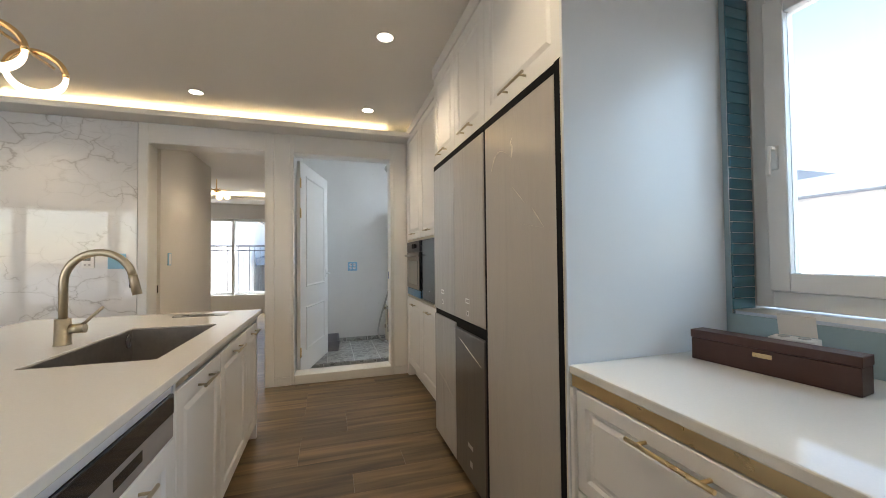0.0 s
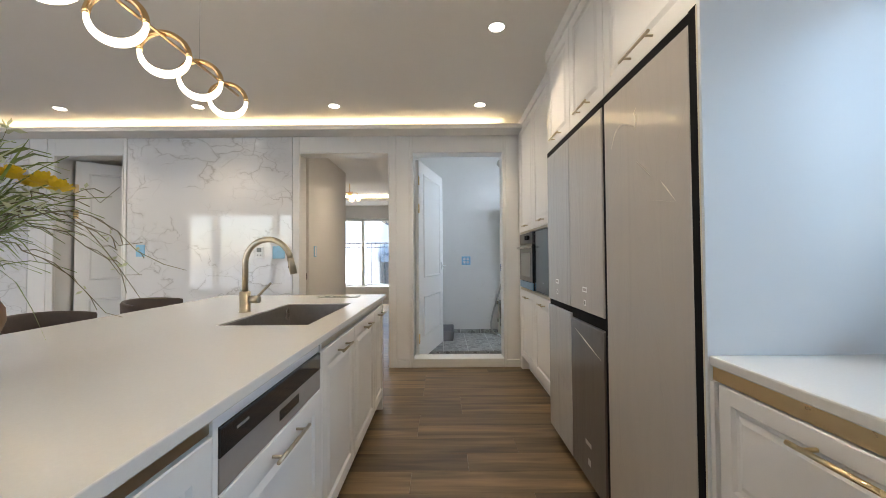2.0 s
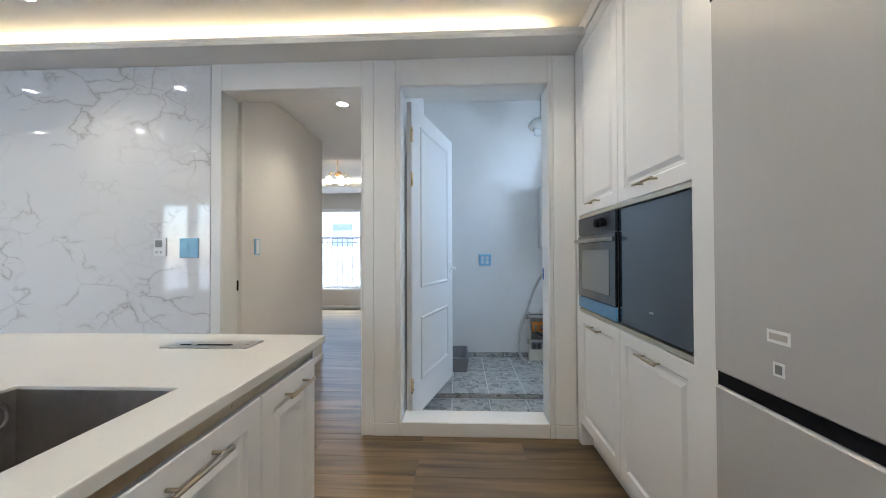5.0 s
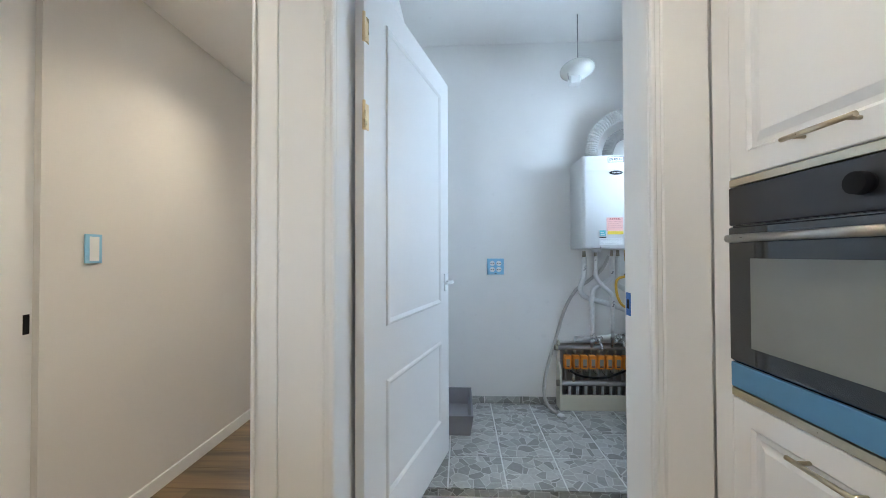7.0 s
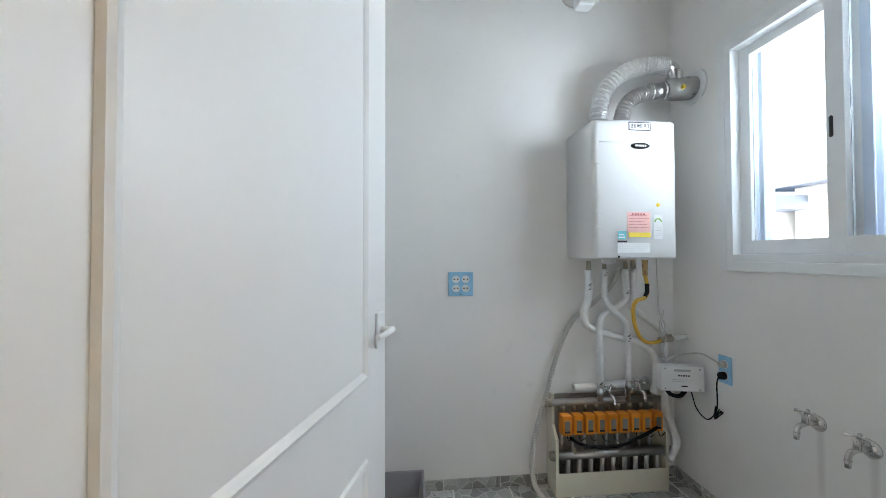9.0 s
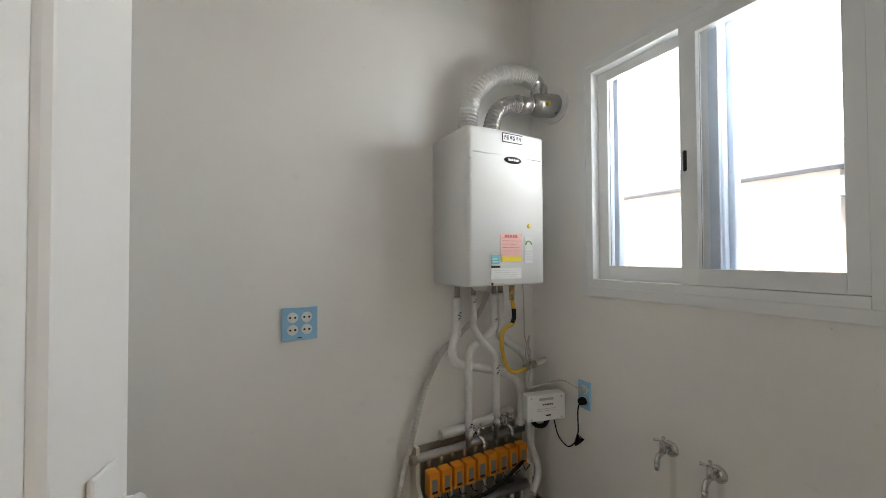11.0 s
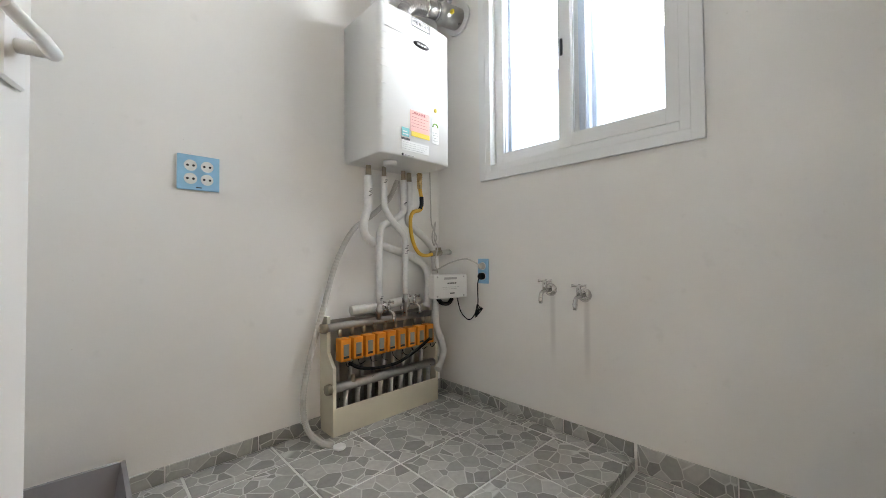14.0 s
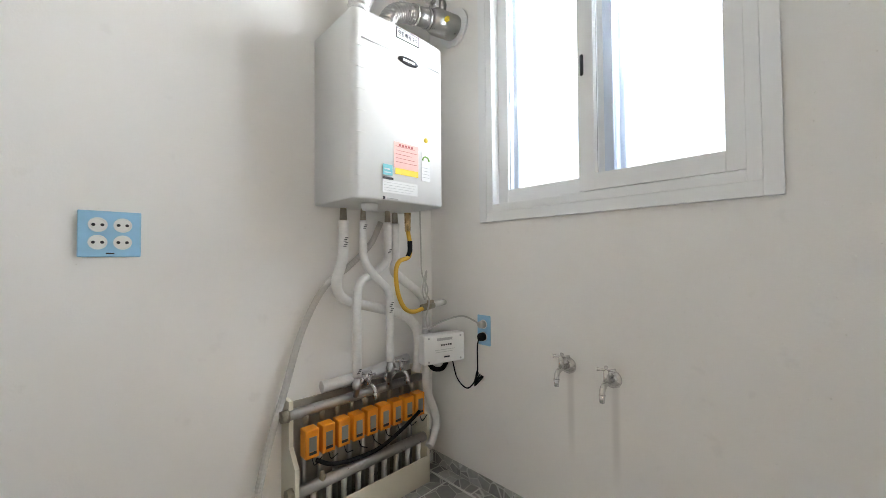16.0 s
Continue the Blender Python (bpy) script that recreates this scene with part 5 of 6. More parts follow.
# ---- ceiling lamps ----
pend = thing("ring_pendant", (-1.382, 0.75, CEIL), "gold bar pendant with a row of half-lit rings over the island", "pendant lamp")
PX, PZ = -1.382, 1.927
part("bar", tube([(PX, -0.05, PZ + 0.062), (PX, 1.56, PZ + 0.062)], 0.006, 8), "gold", pend)
for y in (0.25, 1.25):
    part("cable", tube([(PX, y, PZ + 0.065), (PX, y, CEIL - 0.005)], 0.0012, 6), "greyink", pend)
part("canopy", lathe([(0.06, CEIL - 0.025), (0.06, CEIL - 0.001)], (PX, 0.75, 0), 24), "gold", pend)
for i in range(8):
    c = Vector((PX, 1.466 - 0.21 * i, PZ))
    yaw = radians(20)
    u = Vector((math.cos(yaw), math.sin(yaw), 0))
    R, rr = 0.081, 0.0140
    lowr = [c + (u * math.cos(a) + Vector((0, 0, 1)) * math.sin(a)) * R for a in (math.pi * (1.0 + k / 18) for k in range(19))]
    upr = [c + (u * math.cos(a) + Vector((0, 0, 1)) * math.sin(a)) * R for a in (math.pi * k / 18 for k in range(19))]
    rg = part("ring", tube(upr, rr * 0.8, 10), "gold", pend)
    part("glow_half", tube(lowr, [rr * (0.50 + 0.55 * math.sin(math.pi * k / 18)) for k in range(19)], 12), "ringlight", rg, "glowing white lower half")


def downlight(x, y, z=CEIL, watts=0.95):
    ob = thing("downlight", (x, y, z), "round recessed white ceiling downlight, lit", "downlight", "ceiling downlights")
    part("rim", lathe([(0.052, z - 0.004), (0.050, z - 0.006), (0.044, z - 0.0065), (0.044, z - 0.001), (0.052, z - 0.001)], (x, y, 0), 24), "white", ob)
    part("lens", lathe([(0.043, z - 0.005), (0.043, z - 0.002)], (x, y, 0), 24), "disc", ob)
    la = bpy.data.lights.new("downlight_beam", "AREA")
    la.shape, la.size, la.energy, la.color = "DISK", 0.085, watts, WARM
    la.spread = radians(120)
    lo = new("downlight_beam", la)
    lo.location = (x, y, z - 0.009)
    return ob


# (0.02, 0.65) and the two at y -0.9 are unseen, added lamps
for x, y in ((0.03, 2.92), (-1.28, 2.92), (-2.50, 2.91), (-3.76, 2.93), (0.02, 1.80), (0.02, 0.65), (-3.70, 1.95), (-4.86, 1.95), (-3.69, 1.15), (-5.9, 1.15), (-5.85, 0.30), (-3.63, 0.30), (-2.5, -0.9), (-0.5, -0.9)):
    downlight(x, y)
downlight(-1.216, 4.13, 2.40, 1.15)

# bedroom lamp and cove
bl = thing("chandelier", (-2.05, 6.5, 2.42), "gold chandelier with small glowing glass globes in the bedroom", "chandelier")
part("rod", tube([(-2.05, 6.5, 2.35), (-2.05, 6.5, 2.56)], 0.008, 8), "gold", bl)
part("hub", lathe([(0.03, 2.30), (0.045, 2.33), (0.03, 2.36)], (-2.05, 6.5, 0), 16), "gold", bl)
for k in range(5):
    a = 2 * math.pi * k / 5 + 0.3
    p = Vector((-2.05 + 0.15 * math.cos(a), 6.5 + 0.15 * math.sin(a), 2.27))
    ar = part("arm", tube([(-2.05, 6.5, 2.33), (-2.05 + 0.12 * math.cos(a), 6.5 + 0.12 * math.sin(a), 2.35), p + Vector((0, 0, 0.03))], 0.006, 8, smooth=4), "gold", bl)
    bm = bmesh.new()
    bmesh.ops.create_uvsphere(bm, u_segments=16, v_segments=10, radius=0.046, matrix=Matrix.Translation(p - Vector((0, 0, 0.03))))
    part("globe", bm, "globe", ar, "glowing glass globe")
bc = thing("cove_light_strip", (-2.2, 7.95, 2.51), "warm white light strip in the bedroom ceiling recess", "light strip")
part("strip", B(-4.6, 0.3, 8.03, 8.05, 2.501, 2.51), "led", bc)


# ---- doors ----
def door_leaf(hx, hy, angle, width, z0, z1, side, label, hinge_z):
    """A leaf hung at (hx, hy); at angle 0 it lies along +x; side: +1 or -1, the face that carries the handle best seen."""
    ob = thing("door_leaf", (hx, hy, z0), label, "door", kind="structure")
    m = Matrix.Translation((hx, hy, 0)) @ Matrix.Rotation(radians(angle), 4, "Z")
    T = 0.036
    part("slab", turned(B(0.004, width, -T / 2, T / 2, z0, z1, 0.002), m), "trim", ob)
    h = z1 - z0
    for p0, p1 in ((0.105, 0.313), (0.408, 0.945)):
        for s in (-1, 1):
            bm = bmesh.new()
            a0, a1, b0, b1 = width * 0.17, width - (0.155 if width > 0.8 else 0.10), z0 + h * p0, z0 + h * p1
            o = T / 2 + 0.0005
            loops = []
            for ins, out in ((0, 0.0), (0.004, 0.008), (0.012, 0.010), (0.020, 0.005), (0.026, 0.0)):
                loops.append([bm.verts.new((x, s * (o + out), z)) for x, z in ((a0 + ins, b0 + ins), (a1 - ins, b0 + ins), (a1 - ins, b1 - ins), (a0 + ins, b1 - ins))])
            for a, b in zip(loops, loops[1:]):
                for i in range(4):
                    bm.faces.new((a[i], a[(i + 1) % 4], b[(i + 1) % 4], b[i]))
            bmesh.ops.recalc_face_normals(bm, faces=bm.faces)
            part("moulding", turned(bm, m), "trim", ob)
    for s in (-1, 1):
        bm = B(width - 0.092, width - 0.036, *sorted((s * (T / 2 + 0.0005), s * (T / 2 + 0.009))), 0.968, 1.068, 0.003)
        hd = part("handle_plate", turned(bm, m), "white", ob, "white square handle plate")
        bm = tube([(width - 0.064, s * (T / 2 + 0.0095), 1.018), (width - 0.064, s * (T / 2 + 0.042), 1.018)], 0.009, 12)
        tube([(width - 0.058, s * (T / 2 + 0.042), 1.018), (width - 0.10, s * (T / 2 + 0.044), 1.018), (width - 0.175, s * (T / 2 + 0.040), 1.018)], [0.0095, 0.009, 0.007], 12, bm)
        part("lever", turned(bm, m), "white", hd, "white lever")
    for z in hinge_z:
        bm = tube([(-0.004, side * (T / 2 + 0.004), z - 0.05), (-0.004, side * (T / 2 + 0.004), z + 0.05)], 0.006, 10)
        box(bm, -0.003, 0.032, *sorted((side * (T / 2 + 0.0004), side * (T / 2 + 0.0024))), z - 0.045, z + 0.045)
        part("hinge", turned(bm, m), "brass", ob, "brass hinge")
    return ob


door_leaf(-0.590, 3.602, 74.8, 0.982, 0.02, 2.185, -1, "white moulded utility room door standing open inwards", (0.26, 1.655, 1.96))
door_leaf(-4.285, 3.60, 40.0, 0.66, 0.02, 2.20, -1, "white moulded side room door standing ajar", (0.26, 1.62, 1.90))

# ---- switches and panels on the marble ----
def plate(name, x0, x1, z0, z1, m, label, cat, bars, y=W - 0.012):
    ob = thing(name, ((x0 + x1) / 2, y, z0), label, cat)
    part("plate", B(x0, x1, y - 0.009, y - 0.0005, z0, z1, 0.002), m, ob)
    for a, b, c, d, mm, nm in bars:
        part(nm, B(x0 + a, x0 + b, y - 0.0105, y - 0.0093, z0 + c, z0 + d, 0.0003), mm, ob)
    return ob


plate("light_switch", -3.487, -3.395, 1.158, 1.282, "bluefilm", "light switch under blue film on the marble", "switch", ((0.012, 0.08, 0.012, 0.112, "bluefilm", "rocker"),))
plate("light_switch", -2.072, -1.946, 1.128, 1.256, "bluefilm", "wide light switch under blue film on the marble", "switch", ((0.012, 0.06, 0.012, 0.116, "bluefilm", "rocker"), (0.066, 0.114, 0.012, 0.116, "bluefilm", "rocker")))
plate("thermostat", -2.247, -2.163, 1.137, 1.257, "white", "white room thermostat with grey display", "thermostat", ((0.012, 0.06, 0.06, 0.105, "lcd", "display"), (0.015, 0.03, 0.02, 0.035, "greyink", "button"), (0.045, 0.06, 0.02, 0.035, "greyink", "button")))
hs = thing("light_switch", (-1.764, 4.12, 1.15), "white light switch under blue film on the hallway wall", "switch")
part("plate", B(-1.7645, -1.756, 3.775, 3.845, 1.145, 1.265, 0.002), "bluefilm", hs)
part("rocker", B(-1.7555, -1.754, 3.79, 3.83, 1.155, 1.255, 0.0005), "white", hs)
hk = thing("strike_plate", (-1.772, 3.60, 0.9), "small black strike hole in the hallway door lining", "strike plate")
part("hole", B(-1.7718, -1.7705, 3.575, 3.595, 0.90, 0.97), "black", hk)


# ---- utility room ----
def schuko(parent, c, u, n, r=0.021):
    """A round recessed socket: c its middle, u across, n out of the wall."""
    c, u, n = Vector(c), Vector(u), Vector(n)
    up = Vector((0, 0, 1))
    bm = bmesh.new()
    prof = ((r, 0.0), (r, 0.0022), (r * 0.86, 0.0022), (r * 0.82, 0.0006))
    loops = [[bm.verts.new(c + (u * math.cos(a) + up * math.sin(a)) * q + n * o) for a in (2 * math.pi * k / 20 for k in range(20))] for q, o in prof]
    for a, b in zip(loops, loops[1:]):
        for k in range(20):
            bm.faces.new((a[k], a[(k + 1) % 20], b[(k + 1) % 20], b[k]))
    bm.faces.new(loops[-1])
    bmesh.ops.recalc_face_normals(bm, faces=bm.faces)
    s = part("outlet", bm, "white", parent, "white round outlet")
    bm = bmesh.new()
    for d in (-0.0095, 0.0095):
        lo = [[bm.verts.new(c + u * (d + 0.0045 * math.cos(a)) + up * (0.0045 * math.sin(a)) + n * o) for a in (2 * math.pi * k / 8 for k in range(8))] for o in (0.0008, 0.0014)]
        for k in range(8):
            bm.faces.new((lo[0][k], lo[0][(k + 1) % 8], lo[1][(k + 1) % 8], lo[1][k]))
        bm.faces.new(lo[1])
    part("pin_hole", bm, "ink", s)


sk = thing("wall_socket", (0.047, UT, 1.01), "four-outlet wall socket with blue film frame", "socket")
part("plate", B(-0.022, 0.116, UT - 0.009, UT - 0.0005, 1.008, 1.140, 0.002), "bluefilm", sk, "blue film-covered plate")
for x in (0.020, 0.074):
    for z in (1.050, 1.100):
        schuko(sk, (x, UT - 0.009, z), (1, 0, 0), (0, -1, 0))
part("label_bar", B(0.038, 0.056, UT - 0.0097, UT - 0.0092, 1.016, 1.020), "ink", sk)
sk2 = thing("wall_socket", (XU, 5.08, 0.62), "two-outlet wall socket with blue film frame, cords plugged in", "socket")
part("plate", B(XU - 0.009, XU - 0.0005, 5.045, 5.118, 0.60, 0.735, 0.002), "bluefilm", sk2, "blue film-covered plate")
for z in (0.640, 0.695):
    schuko(sk2, (XU - 0.009, 5.081, z), (0, 1, 0), (-1, 0, 0))
part("plug", lathe([(0.017, -0.035), (0.019, -0.02), (0.019, -0.0115)], (XU, 5.081, 0.640), 16, axis="x"), "black", sk2, "black plug")
part("plug", lathe([(0.015, -0.035), (0.018, -0.02), (0.018, -0.0115)], (XU, 5.081, 0.695), 16, axis="x"), "conduit", sk2, "grey plug")

# boiler
bo = thing("gas_boiler", (0.89, UT, 1.21), "white wall-hung gas boiler with stickers and a black badge", "boiler")
BX0, BX1, BY, BZ0, BZ1 = 0.665, 1.110, 5.135, 1.215, 1.905
RC = 0.028         # radius of the upright corners
bm = bmesh.new()
sec = []
for z in (BZ0, BZ0 + 0.008, BZ1 - 0.03, BZ1 - 0.008, BZ1):
    ins = 0.006 if z in (BZ0, BZ1) else 0.0
    ring = []
    pts = [(BX0 + ins, UT - 0.002), (BX0 + ins, BY + RC + 0.003)]
    for k in range(7):
        a = math.pi * (1 + 0.5 * k / 6)
        pts.append((BX0 + RC + (RC - ins) * math.cos(a), BY + RC + (RC - ins) * math.sin(a)))
    for k in range(1, 6):
        t = k / 6
        pts.append((BX0 + RC + (BX1 - BX0 - 2 * RC) * t, BY + ins - 0.010 * math.sin(math.pi * t)))
    for k in range(7):
        a = math.pi * (1.5 + 0.5 * k / 6)
        pts.append((BX1 - RC + (RC - ins) * math.cos(a), BY + RC + (RC - ins) * math.sin(a)))
    pts += [(BX1 - ins, BY + RC + 0.003), (BX1 - ins, UT - 0.002)]
    sec.append([bm.verts.new((x, y, z)) for x, y in pts])
for a, b in zip(sec, sec[1:]):
    for k in range(len(a)):
        f = bm.faces.new((a[k], a[(k + 1) % len(a)], b[(k + 1) % len(a)], b[k]))
bm.faces.new(sec[-1])
bm.faces.new(list(reversed(sec[0])))
bmesh.ops.recalc_face_normals(bm, faces=bm.faces)
for f in bm.faces:
    f.smooth = len(f.verts) == 4
shell = part("casing", bm, "boiler", bo)
for k in range(7):
    z = 1.295 + 0.078 * k
    part("side_rib", B(BX0 + 0.012, BX0 + 0.052, BY - 0.0022, BY + 0.012, z, z + 0.002), "boiler", shell)
part("cover_seam", B(BX0 + 0.03, BX1 - 0.03, BY - 0.0105, BY - 0.002, 1.792, 1.7928), "boiler", shell)


def sticker(name, x0, x1, z0, z1, m, label="", out=0.012):
    dx, dz = (-0.012, -0.018) if z1 < 1.5 else (0.0, 0.0)   # the lower sheets hang a little off the middle
    return part(name, B(x0 + dx, x1 + dx, BY - out, BY - out + 0.0012, z0 + dz, z1 + dz), m, bo, label)


def on_face(x, z, out=0.0135):
    return Matrix.Translation((x, BY - out, z)) @ Matrix.Rotation(radians(90), 4, "X")


part("badge", turned(lathe([(0.001, -0.0145), (0.5, -0.0145), (0.5, -0.010)], (0, 0, 0), 24, axis="y"), Matrix.Translation((0.905, BY, 1.775)) @ Matrix.Diagonal((0.098, 1, 0.030, 1))), "ink", bo, "black oval badge")
for k in range(6):
    sticker("badge_print", 0.878 + 0.010 * k, 0.885 + 0.010 * k, 1.771, 1.780, "white", out=0.0152)
sticker("warning_sticker", 0.846, 0.962, 1.852, 1.894, "ink", "black and white warning sticker", 0.0115)
sticker("warning_field", 0.850, 0.958, 1.856, 1.890, "white", out=0.0122)
part("warning_text", text_mesh("연통 빠짐 주의", 0.0225, on_face(0.904, 1.873, 0.0128) @ Matrix.Diagonal((0.72, 1, 1, 1))), "ink", bo)
sticker("pink_sheet", 0.845, 0.966, 1.362, 1.462, "pink", "pink inspection sheet")
for k in range(5):
    sticker("pink_print", 0.853, 0.958 - 0.012 * (k % 3), 1.385 + 0.015 * k, 1.3865 + 0.015 * k, "redink", out=0.0126)
for k in range(5):
    sticker("pink_title", 0.868 + 0.015 * k, 0.878 + 0.015 * k, 1.448, 1.456, "redink", out=0.0126)
sticker("yellow_strip", 0.852, 0.966, 1.338, 1.3615, "yellowpaper", "yellow tape strip")
sticker("teal_sticker", 0.795, 0.838, 1.328, 1.368, "teal", "teal square sticker")
sticker("teal_print", 0.801, 0.832, 1.336, 1.340, "white", out=0.0126)
sticker("teal_print", 0.801, 0.826, 1.348, 1.353, "white", out=0.0126)
sticker("black_label", 0.793, 0.842, 1.312, 1.321, "ink", "black label strip")
sticker("rating_sheet", 0.793, 0.962, 1.262, 1.310, "white", "white rating sheet", 0.0108)
for k in range(4):
    sticker("rating_print", 0.80, 0.93 + 0.008 * k, 1.270 + 0.010 * k, 1.2708 + 0.010 * k, "greyink", out=0.0115)
sticker("energy_label", 0.985, 1.032, 1.330, 1.450, "white", "energy label with green arc", 0.0095)
part("energy_arc", tube([(0.996 + 0.017 * math.cos(a), BY - 0.0102, 1.396 + 0.017 * math.sin(a)) for a in (math.pi * k / 10 for k in range(11))], 0.0035, 6), "greenink", bo)
for k in range(4):
    sticker("energy_print", 0.990, 1.027, 1.345 + 0.013 * k, 1.3465 + 0.013 * k, "greyink", out=0.0102)
sticker("qr_square", 0.795, 0.805, 1.236, 1.247, "ink", "small dark square mark", 0.0112)
sticker("foot_print", 0.812, 0.865, 1.240, 1.2425, "greyink", out=0.0112)
part("yellow_dot", lathe([(0.001, -0.010), (0.010, -0.010), (0.010, -0.008)], (0.998, BY, 1.482), 16, axis="y"), "yellowpaper", bo, "round yellow dot")
part("base_valve", lathe([(0.028, 1.188), (0.034, 1.20), (0.034, 1.2135)], (0.80, 5.24, 0), 20), "white", bo)

# flue pipes
fl = thing("flue_duct", (0.86, 5.33, 1.90), "ribbed aluminium intake hose over the boiler", "duct")
hose_pts = smooth_path([(0.805, 5.33, 1.903), (0.80, 5.33, 1.99), (0.83, 5.32, 2.125), (0.94, 5.30, 2.235), (1.08, 5.28, 2.27), (1.165, 5.27, 2.262)], 15)
part("hose", tube(hose_pts, 0.042, 22, wave=0.16), "foil", fl, "crinkled silver hose")
part("elbow", tube([(1.16, 5.27, 2.262), (1.192, 5.27, 2.25), (1.205, 5.27, 2.215), (1.205, 5.27, 2.16)], 0.034, 18, smooth=4), "chrome", fl)
part("clamp", tube([(1.188, 5.27, 2.205), (1.222, 5.27, 2.205)], 0.047, 20), "steel", fl)
fe = thing("exhaust_pipe", (0.93, 5.31, 1.90), "stainless exhaust elbow and collar through the utility wall", "pipe")
part("elbow", tube(smooth_path([(0.915, 5.30, 1.903), (0.918, 5.30, 1.98), (0.945, 5.295, 2.055), (1.00, 5.29, 2.10), (1.06, 5.285, 2.115)], 9), 0.039, 20, wave=0.10), "steel", fe)
part("sleeve", tube([(1.055, 5.283, 2.118), (1.16, 5.272, 2.130)], 0.042, 22), "steel", fe)
part("clamp", tube([(1.065, 5.282, 2.119), (1.078, 5.281, 2.121)], 0.046, 22), "chrome", fe)
part("clamp", tube([(1.135, 5.275, 2.127), (1.150, 5.273, 2.129)], 0.047, 22), "chrome", fe)
part("collar", tube([(1.155, 5.272, 2.130), (1.185, 5.269, 2.133), (1.308, 5.258, 2.146)], [0.046, 0.060, 0.060], 26), "steel", fe)
part("wall_plate", lathe([(0.092, -0.012), (0.090, -0.008), (0.094, -0.001)], (XU, 5.257, 2.146), 30, axis="x"), "white", fe, "white round wall plate")
part("test_port", B(1.195, 1.21, 5.190, 5.212, 2.11, 2.13, 0.002), "yellowpaper", fe, "yellow test port mark")

# pipes below the boiler
def pipe(name, label, pts, r, m="insul", cat="pipe", top=True, smooth=7):
    ob = thing(name, pts[-1], label, cat, "boiler pipes" if m == "insul" else "")
    part("wrap", tube(pts, r, 14, smooth=smooth), m, ob)
    if top:
        p = Vector(pts[0])
        part("union_nut", tube([p + Vector((0, 0, 0.002)), p + Vector((0, 0, 0.05))], [r * 0.75, r * 0.62], 8), "rust", ob, "dark bronze union nut")
    return ob


YP = 5.33
p1 = pipe("heating_pipe", "silver foam-wrapped pipe below the boiler", [(0.735, YP, 1.15), (0.735, YP, 1.06), (0.73, YP, 0.99), (0.705, YP, 0.90), (0.745, YP + 0.01, 0.835), (0.90, YP + 0.02, 0.785), (1.05, YP + 0.015, 0.735), (1.115, YP, 0.66), (1.118, YP, 0.52), (1.105, YP, 0.47)], 0.0205)
p2 = pipe("heating_pipe", "silver foam-wrapped pipe below the boiler", [(0.82, YP - 0.01, 1.155), (0.82, YP - 0.01, 1.05), (0.825, YP - 0.012, 0.99), (0.87, YP - 0.02, 0.925), (0.935, YP - 0.02, 0.86), (0.945, YP - 0.02, 0.78), (0.945, YP - 0.02, 0.555)], 0.0165)
p3 = pipe("heating_pipe", "silver foam-wrapped pipe below the boiler", [(0.95, YP, 1.155), (0.95, YP, 1.05), (0.945, YP, 0.985), (0.88, YP, 0.935), (0.81, YP - 0.005, 0.90), (0.79, YP - 0.01, 0.83), (0.79, YP - 0.01, 0.70), (0.79, YP - 0.01, 0.52)], 0.018)
p4 = pipe("heating_pipe", "silver foam-wrapped pipe below the boiler", [(1.005, YP + 0.02, 1.155), (1.005, YP + 0.02, 1.0), (1.0, YP + 0.02, 0.94), (1.05, YP + 0.025, 0.90), (1.15, YP + 0.03, 0.83), (1.185, YP + 0.02, 0.76), (1.185, YP + 0.01, 0.55), (1.175, YP, 0.38), (1.21, YP - 0.01, 0.27), (1.225, YP - 0.01, 0.20), (1.19, YP - 0.02, 0.14), (1.16, YP - 0.03, 0.118)], 0.020)
for ob_, px, py, pz in ((p1, 0.735, YP - 0.0208, 1.075), (p1, 0.735, YP - 0.0208, 1.055), (p2, 0.82, YP - 0.0268, 1.13), (p3, 0.79, YP - 0.0284, 0.545), (p2, 0.945, YP - 0.0368, 0.80), (p2, 0.945, YP - 0.0368, 0.775), (p3, 0.95, YP - 0.0184, 1.03)):
    for k in range(3):
        part("wrap_print", B(px - 0.010 + 0.004 * k, px + 0.002 + 0.004 * k, py - 0.0004, py + 0.003, pz - 0.009 + 0.007 * k, pz - 0.006 + 0.007 * k), "ink", ob_)
gas = thing("gas_hose", (1.15, 5.33, 0.76), "yellow flexible gas hose with brass valve", "hose")
part("hose", tube([(1.055, 5.32, 1.13), (1.06, 5.31, 1.06), (1.045, 5.30, 1.005), (0.985, 5.29, 0.985), (0.965, 5.29, 0.94), (0.975, 5.29, 0.85), (1.01, 5.29, 0.78), (1.07, 5.30, 0.755), (1.15, 5.31, 0.765)], 0.010, 10, smooth=8), "yellow", gas)
part("sleeve", tube([(1.061, 5.312, 1.075), (1.056, 5.306, 1.03), (1.04, 5.300, 1.004)], 0.0115, 10, smooth=4), "black", gas, "black hose sleeve")
part("nut", tube([(1.055, 5.32, 1.12), (1.055, 5.32, 1.205)], [0.013, 0.016, 0.013], 8), "gold", gas)
bm = tube([(1.13, 5.31, 0.765), (1.205, 5.315, 0.772)], 0.017, 12)
box(bm, 1.15, 1.185, 5.285, 5.30, 0.785, 0.80, 0.002)
part("valve", bm, "rust", gas)
part("stub", tube([(1.20, 5.315, 0.772), (1.27, 5.33, 0.775), (1.305, 5.34, 0.775)], 0.015, 12), "ceramic", gas)
cord = thing("thin_cable", (1.10, 5.30, 0.9), "thin grey cable looped below the boiler", "cable")
